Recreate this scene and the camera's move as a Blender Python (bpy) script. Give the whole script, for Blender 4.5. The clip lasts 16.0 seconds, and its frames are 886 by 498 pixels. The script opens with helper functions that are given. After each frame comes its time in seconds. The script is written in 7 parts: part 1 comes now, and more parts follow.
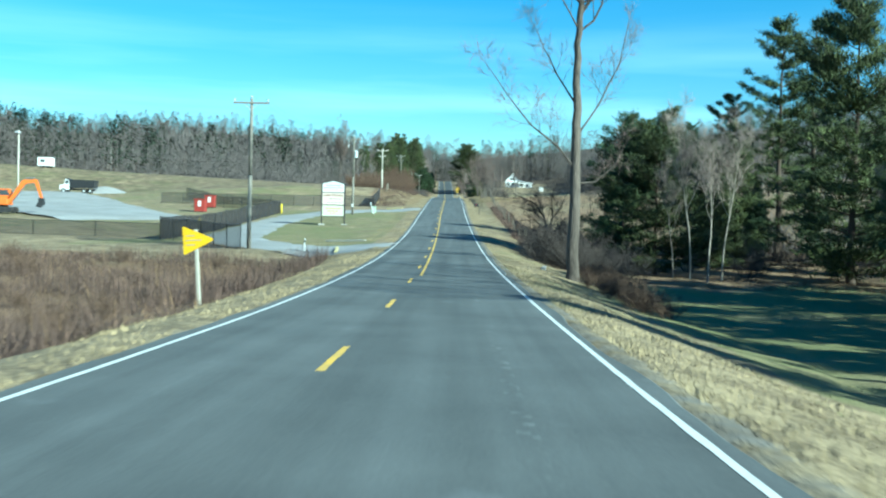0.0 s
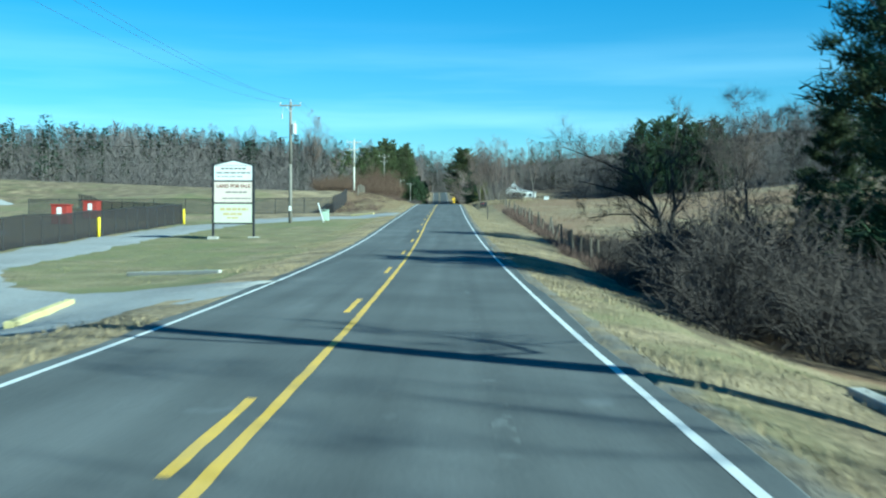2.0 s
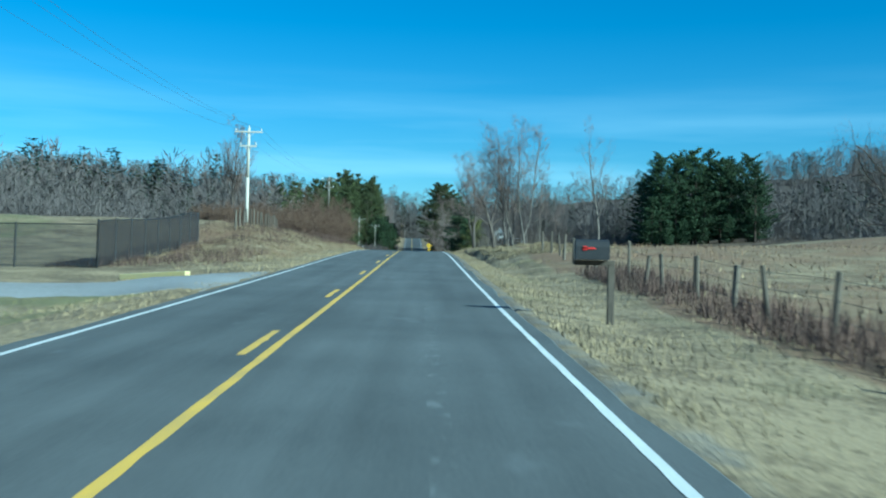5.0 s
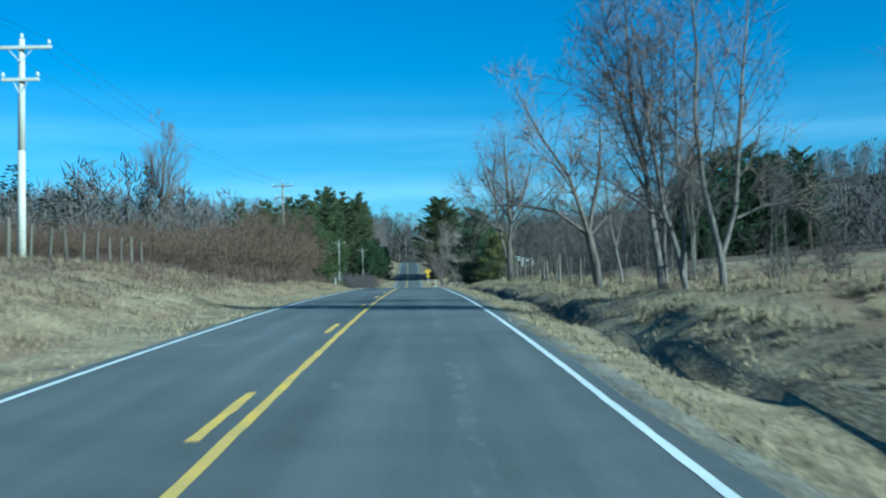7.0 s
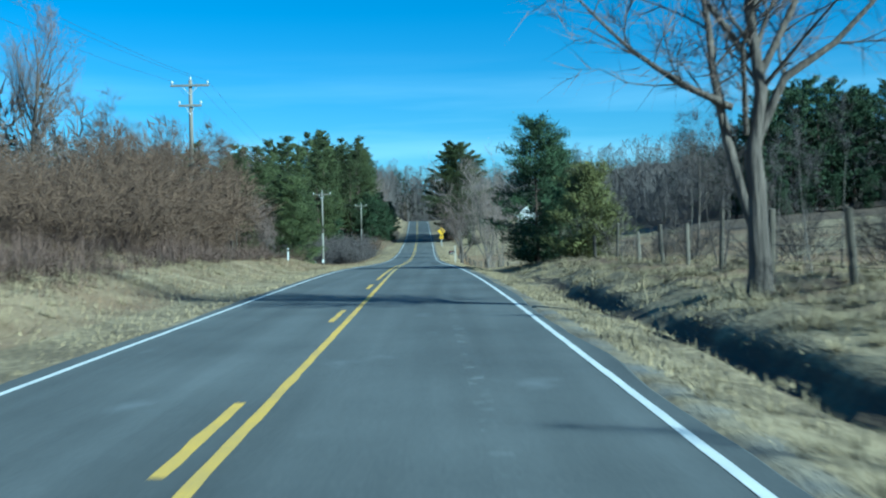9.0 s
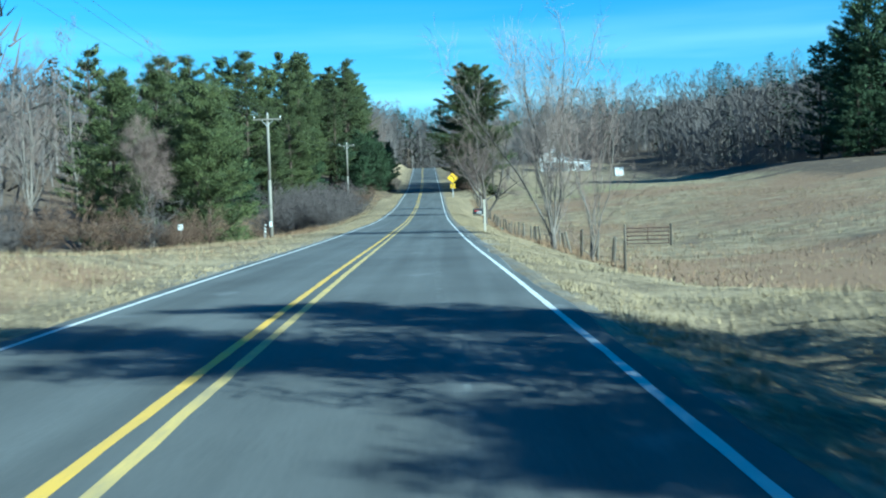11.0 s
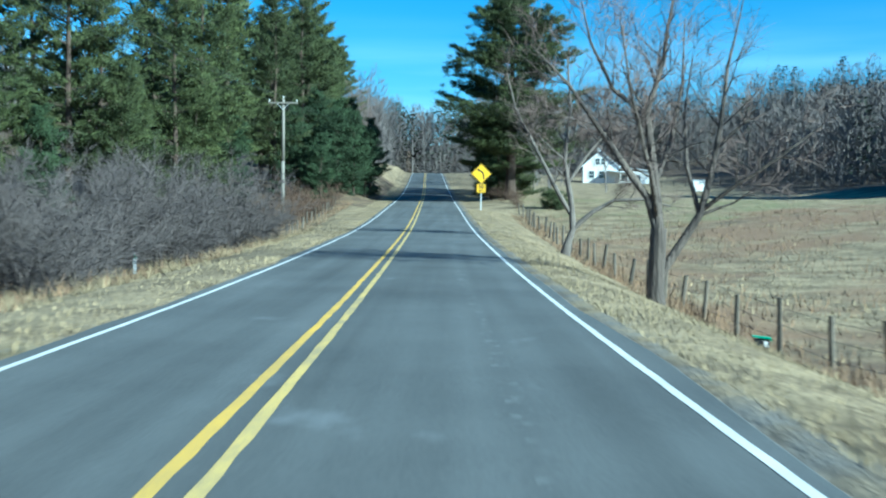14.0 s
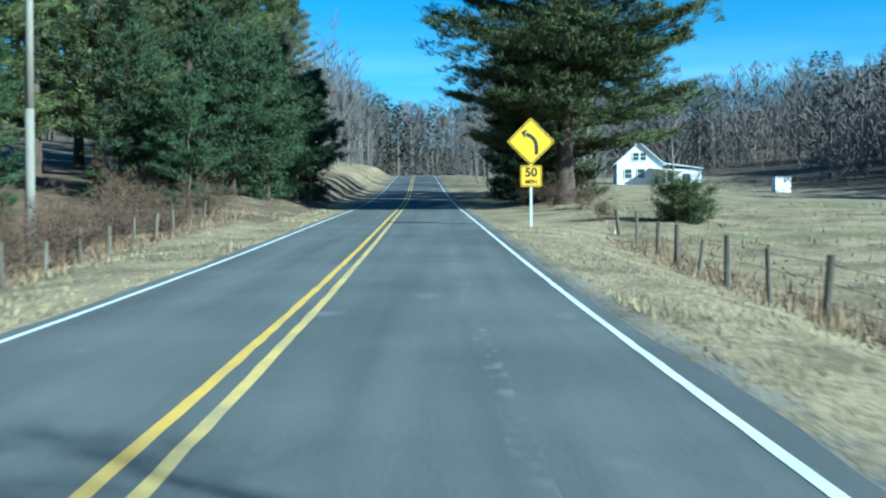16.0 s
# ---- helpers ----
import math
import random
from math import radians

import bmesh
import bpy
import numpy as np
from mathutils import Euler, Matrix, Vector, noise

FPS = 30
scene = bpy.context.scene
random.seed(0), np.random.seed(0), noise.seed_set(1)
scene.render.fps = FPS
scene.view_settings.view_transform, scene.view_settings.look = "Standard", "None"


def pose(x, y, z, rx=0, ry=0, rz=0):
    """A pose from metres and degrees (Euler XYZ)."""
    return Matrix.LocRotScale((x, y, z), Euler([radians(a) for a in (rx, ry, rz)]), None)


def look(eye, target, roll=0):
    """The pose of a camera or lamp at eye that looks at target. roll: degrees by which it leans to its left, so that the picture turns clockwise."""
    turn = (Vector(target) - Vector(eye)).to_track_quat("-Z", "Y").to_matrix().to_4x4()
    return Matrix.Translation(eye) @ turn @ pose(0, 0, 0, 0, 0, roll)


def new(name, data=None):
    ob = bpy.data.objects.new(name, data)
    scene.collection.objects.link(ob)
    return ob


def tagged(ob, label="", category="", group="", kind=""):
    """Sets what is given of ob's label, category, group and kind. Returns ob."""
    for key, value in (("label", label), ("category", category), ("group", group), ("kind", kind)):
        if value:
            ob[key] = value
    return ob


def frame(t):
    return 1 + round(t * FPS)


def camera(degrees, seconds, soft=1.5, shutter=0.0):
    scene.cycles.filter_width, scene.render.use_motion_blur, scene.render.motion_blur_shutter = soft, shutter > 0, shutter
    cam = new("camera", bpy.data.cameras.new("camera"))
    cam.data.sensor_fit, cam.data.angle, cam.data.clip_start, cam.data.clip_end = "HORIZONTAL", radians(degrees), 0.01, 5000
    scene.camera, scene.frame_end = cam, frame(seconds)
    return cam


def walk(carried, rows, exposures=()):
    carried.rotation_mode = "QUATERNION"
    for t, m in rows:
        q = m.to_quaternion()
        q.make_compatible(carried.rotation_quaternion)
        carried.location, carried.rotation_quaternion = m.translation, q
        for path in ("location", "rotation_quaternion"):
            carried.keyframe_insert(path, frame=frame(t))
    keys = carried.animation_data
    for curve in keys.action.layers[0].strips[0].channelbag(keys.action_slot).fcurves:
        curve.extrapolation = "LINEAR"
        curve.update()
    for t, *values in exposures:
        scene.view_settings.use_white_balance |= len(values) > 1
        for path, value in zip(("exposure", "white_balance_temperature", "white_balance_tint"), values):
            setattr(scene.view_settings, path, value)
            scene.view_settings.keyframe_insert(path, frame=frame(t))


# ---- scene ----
cam = camera(43.78, 16.0, soft=2.1, shutter=0.2)
PATH = [
    (0.0, look((1.431, -6.752, 1.689), (-0.01, 93.22, -0.41), 1.45)),
    (0.5, look((1.414, 6.865, 1.408), (2.64, 106.83, -0.80), 0.17)),
    (1.0, look((1.390, 20.721, 1.225), (3.12, 120.68, -0.84), 0.43)),
    (1.5, look((1.417, 34.789, 1.219), (2.97, 134.73, -1.97), -0.05)),
    (2.0, look((1.327, 48.054, 1.312), (0.08, 148.04, 0.67), 0.22)),
    (2.5, look((1.198, 60.908, 1.354), (0.33, 160.90, 2.61), 0.08)),
    (3.0, look((1.126, 74.358, 1.710), (0.94, 174.33, 4.00), -0.29)),
    (3.5, look((0.966, 87.966, 2.148), (-0.63, 187.85, 6.60), 0.22)),
    (4.0, look((0.882, 101.427, 2.699), (4.08, 201.36, 1.06), -0.76)),
    (4.5, look((0.831, 114.616, 3.304), (1.91, 214.59, 5.13), 1.67)),
    (7.0, look((0.185, 179.033, 6.674), (1.59, 278.86, 12.44), -1.21)),
    (7.5, look((0.033, 191.826, 7.415), (-1.09, 291.69, 12.44), 0.44)),
    (8.0, look((-0.056, 204.507, 8.004), (-0.83, 304.45, 11.35), 0.36)),
    (8.5, look((-0.158, 217.081, 8.558), (-0.77, 317.07, 10.20), -1.76)),
    (9.0, look((-0.343, 229.572, 8.999), (-0.01, 329.55, 11.01), -1.23)),
    (11.5, look((-1.108, 293.521, 10.699), (-1.70, 393.47, 7.65), -1.81)),
    (12.0, look((-1.507, 306.429, 10.896), (-3.39, 406.41, 10.27), -0.11)),
    (12.5, look((-1.772, 319.394, 10.999), (-3.04, 419.22, 5.23), -0.24)),
    (13.0, look((-2.030, 332.473, 11.280), (-2.61, 432.38, 7.05), -0.43)),
    (13.5, look((-2.269, 345.647, 11.504), (-2.54, 445.64, 10.18), -0.36)),
    (14.0, look((-2.592, 358.842, 11.690), (-3.00, 458.84, 10.66), 0.53)),
    (14.5, look((-2.842, 372.001, 11.923), (-3.39, 471.98, 10.24), 0.31)),
    (15.0, look((-2.959, 385.162, 12.370), (-3.01, 485.16, 11.83), -0.31)),
    (15.5, look((-3.038, 398.289, 12.796), (-3.15, 498.29, 12.59), -0.46)),
    (16.0, look((-3.089, 411.392, 13.261), (-2.84, 511.39, 13.19), -0.28)),
]
# exposure over the drive, in stops
walk(cam, PATH, [(0.0, 1.62, 5050, -25), (0.5, 1.48, 5000, -25), (1.5, 1.44, 4950, -25), (2.5, 1.24, 4750, -26), (3.5, 1.06, 4550, -26), (4.5, 1.08, 4600, -25), (7.5, 1.02, 4400, -23), (8.2, 1.10, 4450, -23),
                 (9.0, 1.13, 4500, -22), (11.5, 1.60, 4700, -20), (16.0, 1.52, 4650, -18)])

# ---- world, sun ----
SUN_AZ, SUN_EL = 125.0, 28.0        # degrees clockwise from +y, degrees up
world = bpy.data.worlds.new("world")
scene.world = world
world.use_nodes = True
wt = world.node_tree
sky = wt.nodes.new("ShaderNodeTexSky")
sky.sky_type, sky.sun_disc = "NISHITA", False
sky.sun_elevation, sky.sun_rotation = radians(SUN_EL), radians(SUN_AZ)
sky.air_density, sky.dust_density, sky.ozone_density = 1.0, 0.3, 3.0
wco = wt.nodes.new("ShaderNodeTexCoord")
wmap = wt.nodes.new("ShaderNodeMapping")
wmap.inputs["Scale"].default_value = (1.2, 1.2, 16.0)
wno = wt.nodes.new("ShaderNodeTexNoise")
wno.inputs["Scale"].default_value, wno.inputs["Detail"].default_value = 1.6, 5
wra = wt.nodes.new("ShaderNodeValToRGB")
wra.color_ramp.elements[0].position, wra.color_ramp.elements[1].position = 0.47, 0.68
wsep = wt.nodes.new("ShaderNodeSeparateXYZ")
wband = wt.nodes.new("ShaderNodeValToRGB")          # thin cloud lies low over the horizon
wband.color_ramp.elements[0].position, wband.color_ramp.elements[0].color = 0.02, (1, 1, 1, 1)
wband.color_ramp.elements[1].position, wband.color_ramp.elements[1].color = 0.20, (0, 0, 0, 1)
wmul = wt.nodes.new("ShaderNodeMath")
wmul.operation = "MULTIPLY"
wsc = wt.nodes.new("ShaderNodeMath")
wsc.operation = "MULTIPLY"
wsc.inputs[1].default_value = 0.55
wmix = wt.nodes.new("ShaderNodeMixRGB")
wmix.inputs["Color2"].default_value = (8.0, 9.5, 10.5, 1)
wl = wt.links.new
wl(wco.outputs["Generated"], wmap.inputs["Vector"])
wl(wmap.outputs[0], wno.inputs["Vector"])
wl(wno.outputs[0], wra.inputs[0])
wl(wco.outputs["Generated"], wsep.inputs[0])
wl(wsep.outputs["Z"], wband.inputs[0])
wl(wra.outputs[0], wmul.inputs[0])
wl(wband.outputs[0], wmul.inputs[1])
wl(wmul.outputs[0], wsc.inputs[0])
wl(wsc.outputs[0], wmix.inputs["Fac"])
wsat = wt.nodes.new("ShaderNodeHueSaturation")      # a clear, deep winter blue
wsat.inputs["Saturation"].default_value = 1.36
wl(sky.outputs[0], wsat.inputs["Color"])
wl(wsat.outputs[0], wmix.inputs["Color1"])
wl(wmix.outputs[0], wt.nodes["Background"].inputs[0])
wt.nodes["Background"].inputs[1].default_value = 0.056
sun_data = bpy.data.lights.new("sun", "SUN")
sun_data.energy, sun_data.angle, sun_data.color = 4.9, radians(0.53), (1.0, 0.93, 0.82)
sun = new("sun", sun_data)
sun.matrix_world = look((100 * math.sin(radians(SUN_AZ)), 100 * math.cos(radians(SUN_AZ)), 100 * math.tan(radians(SUN_EL))), (0, 0, 0))


# ---- materials ----
def material(name, base, rough=0.8, vary=None, scale=4.0, fine=60.0, amount=0.6, bump=0.3, bump_scale=80.0, metal=0.0,
             island=0.0, per_object=0.0, stretch=(1, 1, 1), spec=0.3, dist=0.01, leafy=0.0, soften_by=0.25):
    """Base colour mixed with a second one by coarse and fine noise, with fine relief."""
    m = bpy.data.materials.new(name)
    m.use_nodes = True
    t = m.node_tree
    b = t.nodes["Principled BSDF"]
    b.inputs["Roughness"].default_value, b.inputs["Metallic"].default_value = rough, metal
    b.inputs["Specular IOR Level"].default_value = spec
    vary = vary or tuple(c * 0.65 for c in base)
    co = t.nodes.new("ShaderNodeTexCoord")
    mp = t.nodes.new("ShaderNodeMapping")
    mp.inputs["Scale"].default_value = stretch
    t.links.new(co.outputs["Object"], mp.inputs["Vector"])
    n1, n2 = t.nodes.new("ShaderNodeTexNoise"), t.nodes.new("ShaderNodeTexNoise")
    n1.inputs["Scale"].default_value, n1.inputs["Detail"].default_value = scale, 6
    n2.inputs["Scale"].default_value, n2.inputs["Detail"].default_value = fine, 3
    for n in (n1, n2):
        t.links.new(mp.outputs[0], n.inputs["Vector"])
    add = t.nodes.new("ShaderNodeMath")
    add.operation = "ADD"
    t.links.new(n1.outputs[0], add.inputs[0])
    t.links.new(n2.outputs[0], add.inputs[1])
    ramp = t.nodes.new("ShaderNodeMapRange")
    ramp.inputs["From Min"].default_value, ramp.inputs["From Max"].default_value = 1 - soften_by, 1 + soften_by
    ramp.inputs["To Max"].default_value = amount
    t.links.new(add.outputs[0], ramp.inputs["Value"])
    mix = t.nodes.new("ShaderNodeMixRGB")
    mix.inputs["Color1"].default_value, mix.inputs["Color2"].default_value = (*base, 1), (*vary, 1)
    t.links.new(ramp.outputs[0], mix.inputs["Fac"])
    col = mix.outputs[0]
    for source, weight in ((("ShaderNodeNewGeometry", "Random Per Island"), island), (("ShaderNodeObjectInfo", "Random"), per_object)):
        if weight:
            g = t.nodes.new(source[0])
            mr = t.nodes.new("ShaderNodeMapRange")
            mr.inputs["To Min"].default_value, mr.inputs["To Max"].default_value = 1 - weight, 1 + weight
            t.links.new(g.outputs[source[1]], mr.inputs["Value"])
            hs = t.nodes.new("ShaderNodeHueSaturation")
            t.links.new(mr.outputs[0], hs.inputs["Value"])
            t.links.new(col, hs.inputs["Color"])
            col = hs.outputs[0]
    t.links.new(col, b.inputs["Base Color"])
    if leafy:                                            # fine leaves and twigs take the light as one soft mass
        ge, sc, ad, nm = [t.nodes.new(k) for k in ("ShaderNodeNewGeometry", "ShaderNodeVectorMath", "ShaderNodeVectorMath", "ShaderNodeVectorMath")]
        sc.operation, ad.operation, nm.operation = "SCALE", "ADD", "NORMALIZE"
        sc.inputs["Scale"].default_value = leafy
        ad.inputs[1].default_value = (0, 0, 1)
        t.links.new(ge.outputs["Normal"], sc.inputs[0])
        t.links.new(sc.outputs[0], ad.inputs[0])
        t.links.new(ad.outputs[0], nm.inputs[0])
        t.links.new(nm.outputs[0], b.inputs["Normal"])
    if bump:
        nb = t.nodes.new("ShaderNodeTexNoise")
        nb.inputs["Scale"].default_value, nb.inputs["Detail"].default_value = bump_scale, 4
        t.links.new(mp.outputs[0], nb.inputs["Vector"])
        bm_ = t.nodes.new("ShaderNodeBump")
        bm_.inputs["Strength"].default_value, bm_.inputs["Distance"].default_value = bump, dist
        t.links.new(nb.outputs[0], bm_.inputs["Height"])
        t.links.new(bm_.outputs[0], b.inputs["Normal"])
    return m


M = {
    "line_white": material("line_white", (0.576, 0.576, 0.560), 0.7, (0.336, 0.344, 0.344), 1.5, 40, 0.55),
    "line_yellow": material("line_yellow", (0.592, 0.376, 0.052), 0.7, (0.320, 0.240, 0.096), 1.2, 40, 0.75),
    "line_worn": material("line_worn", (0.544, 0.392, 0.112), 0.75, (0.256, 0.216, 0.128), 1.4, 34, 0.95),
    "gravel": material("gravel", (0.280, 0.280, 0.276), 0.95, (0.176, 0.168, 0.160), 0.25, 9, 0.8, 0.8, 25, dist=0.03),
    "straw": material("straw", (0.325, 0.254, 0.146), 0.9, (0.165, 0.127, 0.070), 0.15, 2.0, 0.8, 0, island=0.35, leafy=0.9),
    "straw_green": material("straw_green", (0.158, 0.156, 0.064), 0.9, (0.240, 0.208, 0.104), 0.2, 2.0, 0.8, 0, island=0.35, leafy=0.9),
    "weed": material("weed", (0.214, 0.132, 0.072), 0.9, (0.136, 0.090, 0.053), 0.3, 3.0, 0.8, 0, island=0.4, leafy=0.9),
    "bramble": material("bramble", (0.100, 0.061, 0.046), 0.9, (0.054, 0.037, 0.030), 0.2, 3.0, 0.8, 0, island=0.45, leafy=1.4),
    "bark": material("bark", (0.132, 0.108, 0.090), 0.95, (0.056, 0.046, 0.040), 1.5, 16, 1.0, 1.0, 14, stretch=(1, 1, 0.10), dist=0.09),
    "bark_pale": material("bark_pale", (0.288, 0.252, 0.212), 0.95, (0.136, 0.114, 0.094), 1.2, 12, 0.8, 0.8, 16, stretch=(1, 1, 0.25), dist=0.03),
    "bark_pine": material("bark_pine", (0.096, 0.068, 0.052), 0.95, (0.040, 0.030, 0.024), 2, 15, 0.9, 1.0, 16, stretch=(1, 1, 0.25), dist=0.05),
    "twig_grey": material("twig_grey", (0.086, 0.071, 0.067), 0.95, (0.052, 0.044, 0.041), 0.5, 6, 0.7, 0, island=0.35, leafy=0.9),
    "bark_grey": material("bark_grey", (0.176, 0.152, 0.132), 0.95, (0.080, 0.067, 0.058), 1.4, 13, 0.9, 1.0, 16, stretch=(1, 1, 0.2), dist=0.04),
    "twig_dark": material("twig_dark", (0.066, 0.052, 0.045), 0.95, (0.040, 0.032, 0.029), 0.5, 6, 0.7, 0, island=0.3, leafy=0.9),
    "twig": material("twig", (0.168, 0.120, 0.100), 0.95, (0.112, 0.080, 0.068), 0.5, 6, 0.7, 0, island=0.3, leafy=0.9),
    "twig_pale": material("twig_pale", (0.272, 0.216, 0.184), 0.95, (0.168, 0.128, 0.112), 0.5, 6, 0.7, 0, island=0.3, leafy=0.9),
    "twig_red": material("twig_red", (0.095, 0.059, 0.038), 0.95, (0.056, 0.036, 0.026), 0.5, 6, 0.7, 0, island=0.35, leafy=1.5),
    # the near-black second colour paints shaded gaps between the boughs
    "needle": material("needle", (0.070, 0.082, 0.025), 0.75, (0.017, 0.027, 0.010), 0.25, 3, 0.9, 0, island=0.45, per_object=0.2, leafy=2.4),
    "needle_dark": material("needle_dark", (0.038, 0.060, 0.024), 0.8, (0.021, 0.037, 0.016), 0.25, 3, 0.8, 0, island=0.45, per_object=0.2, leafy=2.4),
    "needle_yellow": material("needle_yellow", (0.108, 0.104, 0.029), 0.8, (0.060, 0.066, 0.021), 0.25, 3, 0.8, 0, island=0.4, leafy=1.6),
    # far bark and twigs: lightened and kept even, so the colour holds the haze
    "far_bark": material("far_bark", (0.184, 0.162, 0.150), 0.95, (0.112, 0.096, 0.088), 0.02, 0.3, 0.8, 0, island=0.25, leafy=0.4),
    "far_twig": material("far_twig", (0.148, 0.126, 0.117), 0.95, (0.108, 0.092, 0.086), 0.015, 0.2, 0.9, 0, island=0.10, leafy=0.35),
    "far_needle": material("far_needle", (0.048, 0.068, 0.034), 0.9, (0.032, 0.050, 0.026), 0.02, 0.3, 0.8, 0, island=0.2, leafy=0.8),
    "post_wood": material("post_wood", (0.125, 0.106, 0.084), 0.95, (0.052, 0.044, 0.035), 3, 30, 0.9, 0.8, 30, stretch=(1, 1, 0.15), per_object=0.3),
    "rust": material("rust", (0.068, 0.036, 0.026), 0.8, (0.040, 0.026, 0.022), 3, 30, 0.8, 0.3, 60),
    "pole_wood": material("pole_wood", (0.200, 0.185, 0.158), 0.9, (0.125, 0.112, 0.095), 1.5, 25, 0.8, 0.6, 30, stretch=(1, 1, 0.1), per_object=0.15),
    "pole_wood_pale": material("pole_wood_pale", (0.496, 0.464, 0.400), 0.9, (0.368, 0.336, 0.288), 1.5, 25, 0.8, 0.6, 30, stretch=(1, 1, 0.1)),
    "lumber": material("lumber", (0.400, 0.376, 0.320), 0.85, (0.288, 0.256, 0.208), 2, 30, 0.7, 0.4, 40, stretch=(1, 1, 0.12)),
    "metal": material("metal", (0.360, 0.368, 0.376), 0.45, (0.264, 0.272, 0.280), 3, 40, 0.6, 0.1, 60, metal=0.8),
    "metal_grey": material("metal_grey", (0.440, 0.456, 0.464), 0.5, (0.336, 0.344, 0.352), 3, 40, 0.6, 0.1, 60),
    "porcelain": material("porcelain", (0.520, 0.520, 0.496), 0.3, (0.400, 0.400, 0.384), 3, 40, 0.5, 0),
    "sign_yellow": material("sign_yellow", (0.640, 0.400, 0.008), 0.5, (0.576, 0.352, 0.010), 2, 30, 0.6, 0),
    "sign_black": material("sign_black", (0.02, 0.02, 0.02), 0.5, (0.035, 0.035, 0.035), 2, 30, 0.6, 0),
    "black": material("black", (0.018, 0.018, 0.02), 0.5, (0.035, 0.035, 0.037), 4, 50, 0.7, 0.1, 60),
    "rubber": material("rubber", (0.022, 0.022, 0.022), 0.85, (0.05, 0.045, 0.04), 4, 50, 0.7, 0.2, 60),
    "red": material("red", (0.240, 0.032, 0.024), 0.55, (0.160, 0.028, 0.024), 2, 30, 0.7, 0.1),
    "flag_red": material("flag_red", (0.480, 0.024, 0.020), 0.5, (0.400, 0.024, 0.024), 2, 30, 0.7, 0),
    "orange": material("orange", (0.576, 0.136, 0.020), 0.5, (0.440, 0.112, 0.024), 2, 30, 0.7, 0.1),
    "white": material("white", (0.624, 0.624, 0.608), 0.6, (0.528, 0.528, 0.512), 1.5, 20, 0.7, 0.05),
    "siding": material("siding", (0.640, 0.640, 0.632), 0.6, (0.560, 0.560, 0.552), 0.5, 6, 0.7, 0.1, 20),
    "roof_metal": material("roof_metal", (0.480, 0.504, 0.528), 0.4, (0.384, 0.400, 0.424), 0.5, 6, 0.7, 0.1, 20),
    "glass_dark": material("glass_dark", (0.03, 0.04, 0.05), 0.08, (0.05, 0.06, 0.07), 1, 5, 0.6, 0, spec=0.6),
    "panel_cream": material("panel_cream", (0.52, 0.51, 0.41), 0.6, (0.44, 0.44, 0.36), 1, 20, 0.7, 0.05),
    "panel_pink": material("panel_pink", (0.560, 0.464, 0.400), 0.6, (0.496, 0.432, 0.384), 1, 20, 0.7, 0.05),
    "letter_grey": material("letter_grey", (0.128, 0.120, 0.120), 0.7, (0.224, 0.208, 0.200), 3, 20, 0.7, 0),
    "letter_brown": material("letter_brown", (0.128, 0.056, 0.040), 0.7, (0.176, 0.080, 0.056), 3, 20, 0.7, 0),
    "letter_ochre": material("letter_ochre", (0.440, 0.336, 0.160), 0.7, (0.360, 0.288, 0.160), 3, 20, 0.7, 0),
    "box_green": material("box_green", (0.336, 0.416, 0.320), 0.6, (0.280, 0.344, 0.272), 2, 20, 0.7, 0.1),
    "lid_green": material("lid_green", (0.048, 0.256, 0.144), 0.5, (0.040, 0.200, 0.112), 2, 20, 0.7, 0.1),
    "bollard_yellow": material("bollard_yellow", (0.624, 0.496, 0.016), 0.5, (0.520, 0.400, 0.024), 2, 20, 0.7, 0.1),
    "curb_yellow": material("curb_yellow", (0.528, 0.440, 0.176), 0.8, (0.416, 0.368, 0.224), 2, 20, 0.8, 0.3),
    "concrete": material("concrete", (0.368, 0.352, 0.320), 0.9, (0.264, 0.248, 0.224), 2, 30, 0.8, 0.4, 50),
    "wire": material("wire", (0.040, 0.040, 0.044), 0.6, (0.064, 0.064, 0.068), 2, 20, 0.5, 0),
}


def screen_material(name, base, clear):
    """Woven or chain-link sheet: fine crossed wires with gaps between them."""
    m = material(name, base, 0.7, None, 2, 20, 0.5, 0)
    t = m.node_tree
    b, out = t.nodes["Principled BSDF"], t.nodes["Material Output"]
    clear_node, mix = t.nodes.new("ShaderNodeBsdfTransparent"), t.nodes.new("ShaderNodeMixShader")
    co, no = t.nodes.new("ShaderNodeTexCoord"), t.nodes.new("ShaderNodeTexNoise")
    no.inputs["Scale"].default_value = 25
    mr = t.nodes.new("ShaderNodeMapRange")
    mr.inputs["To Min"].default_value, mr.inputs["To Max"].default_value = clear + 0.15, clear - 0.15
    t.links.new(co.outputs["Object"], no.inputs["Vector"])
    t.links.new(no.outputs[0], mr.inputs["Value"])
    t.links.new(mr.outputs[0], mix.inputs["Fac"])
    t.links.new(b.outputs[0], mix.inputs[1])
    t.links.new(clear_node.outputs[0], mix.inputs[2])
    t.links.new(mix.outputs[0], out.inputs["Surface"])
    return m


M["chain_link"] = screen_material("chain_link", (0.03, 0.03, 0.035), 0.72)
M["wind_screen"] = screen_material("wind_screen", (0.035, 0.03, 0.03), 0.30)


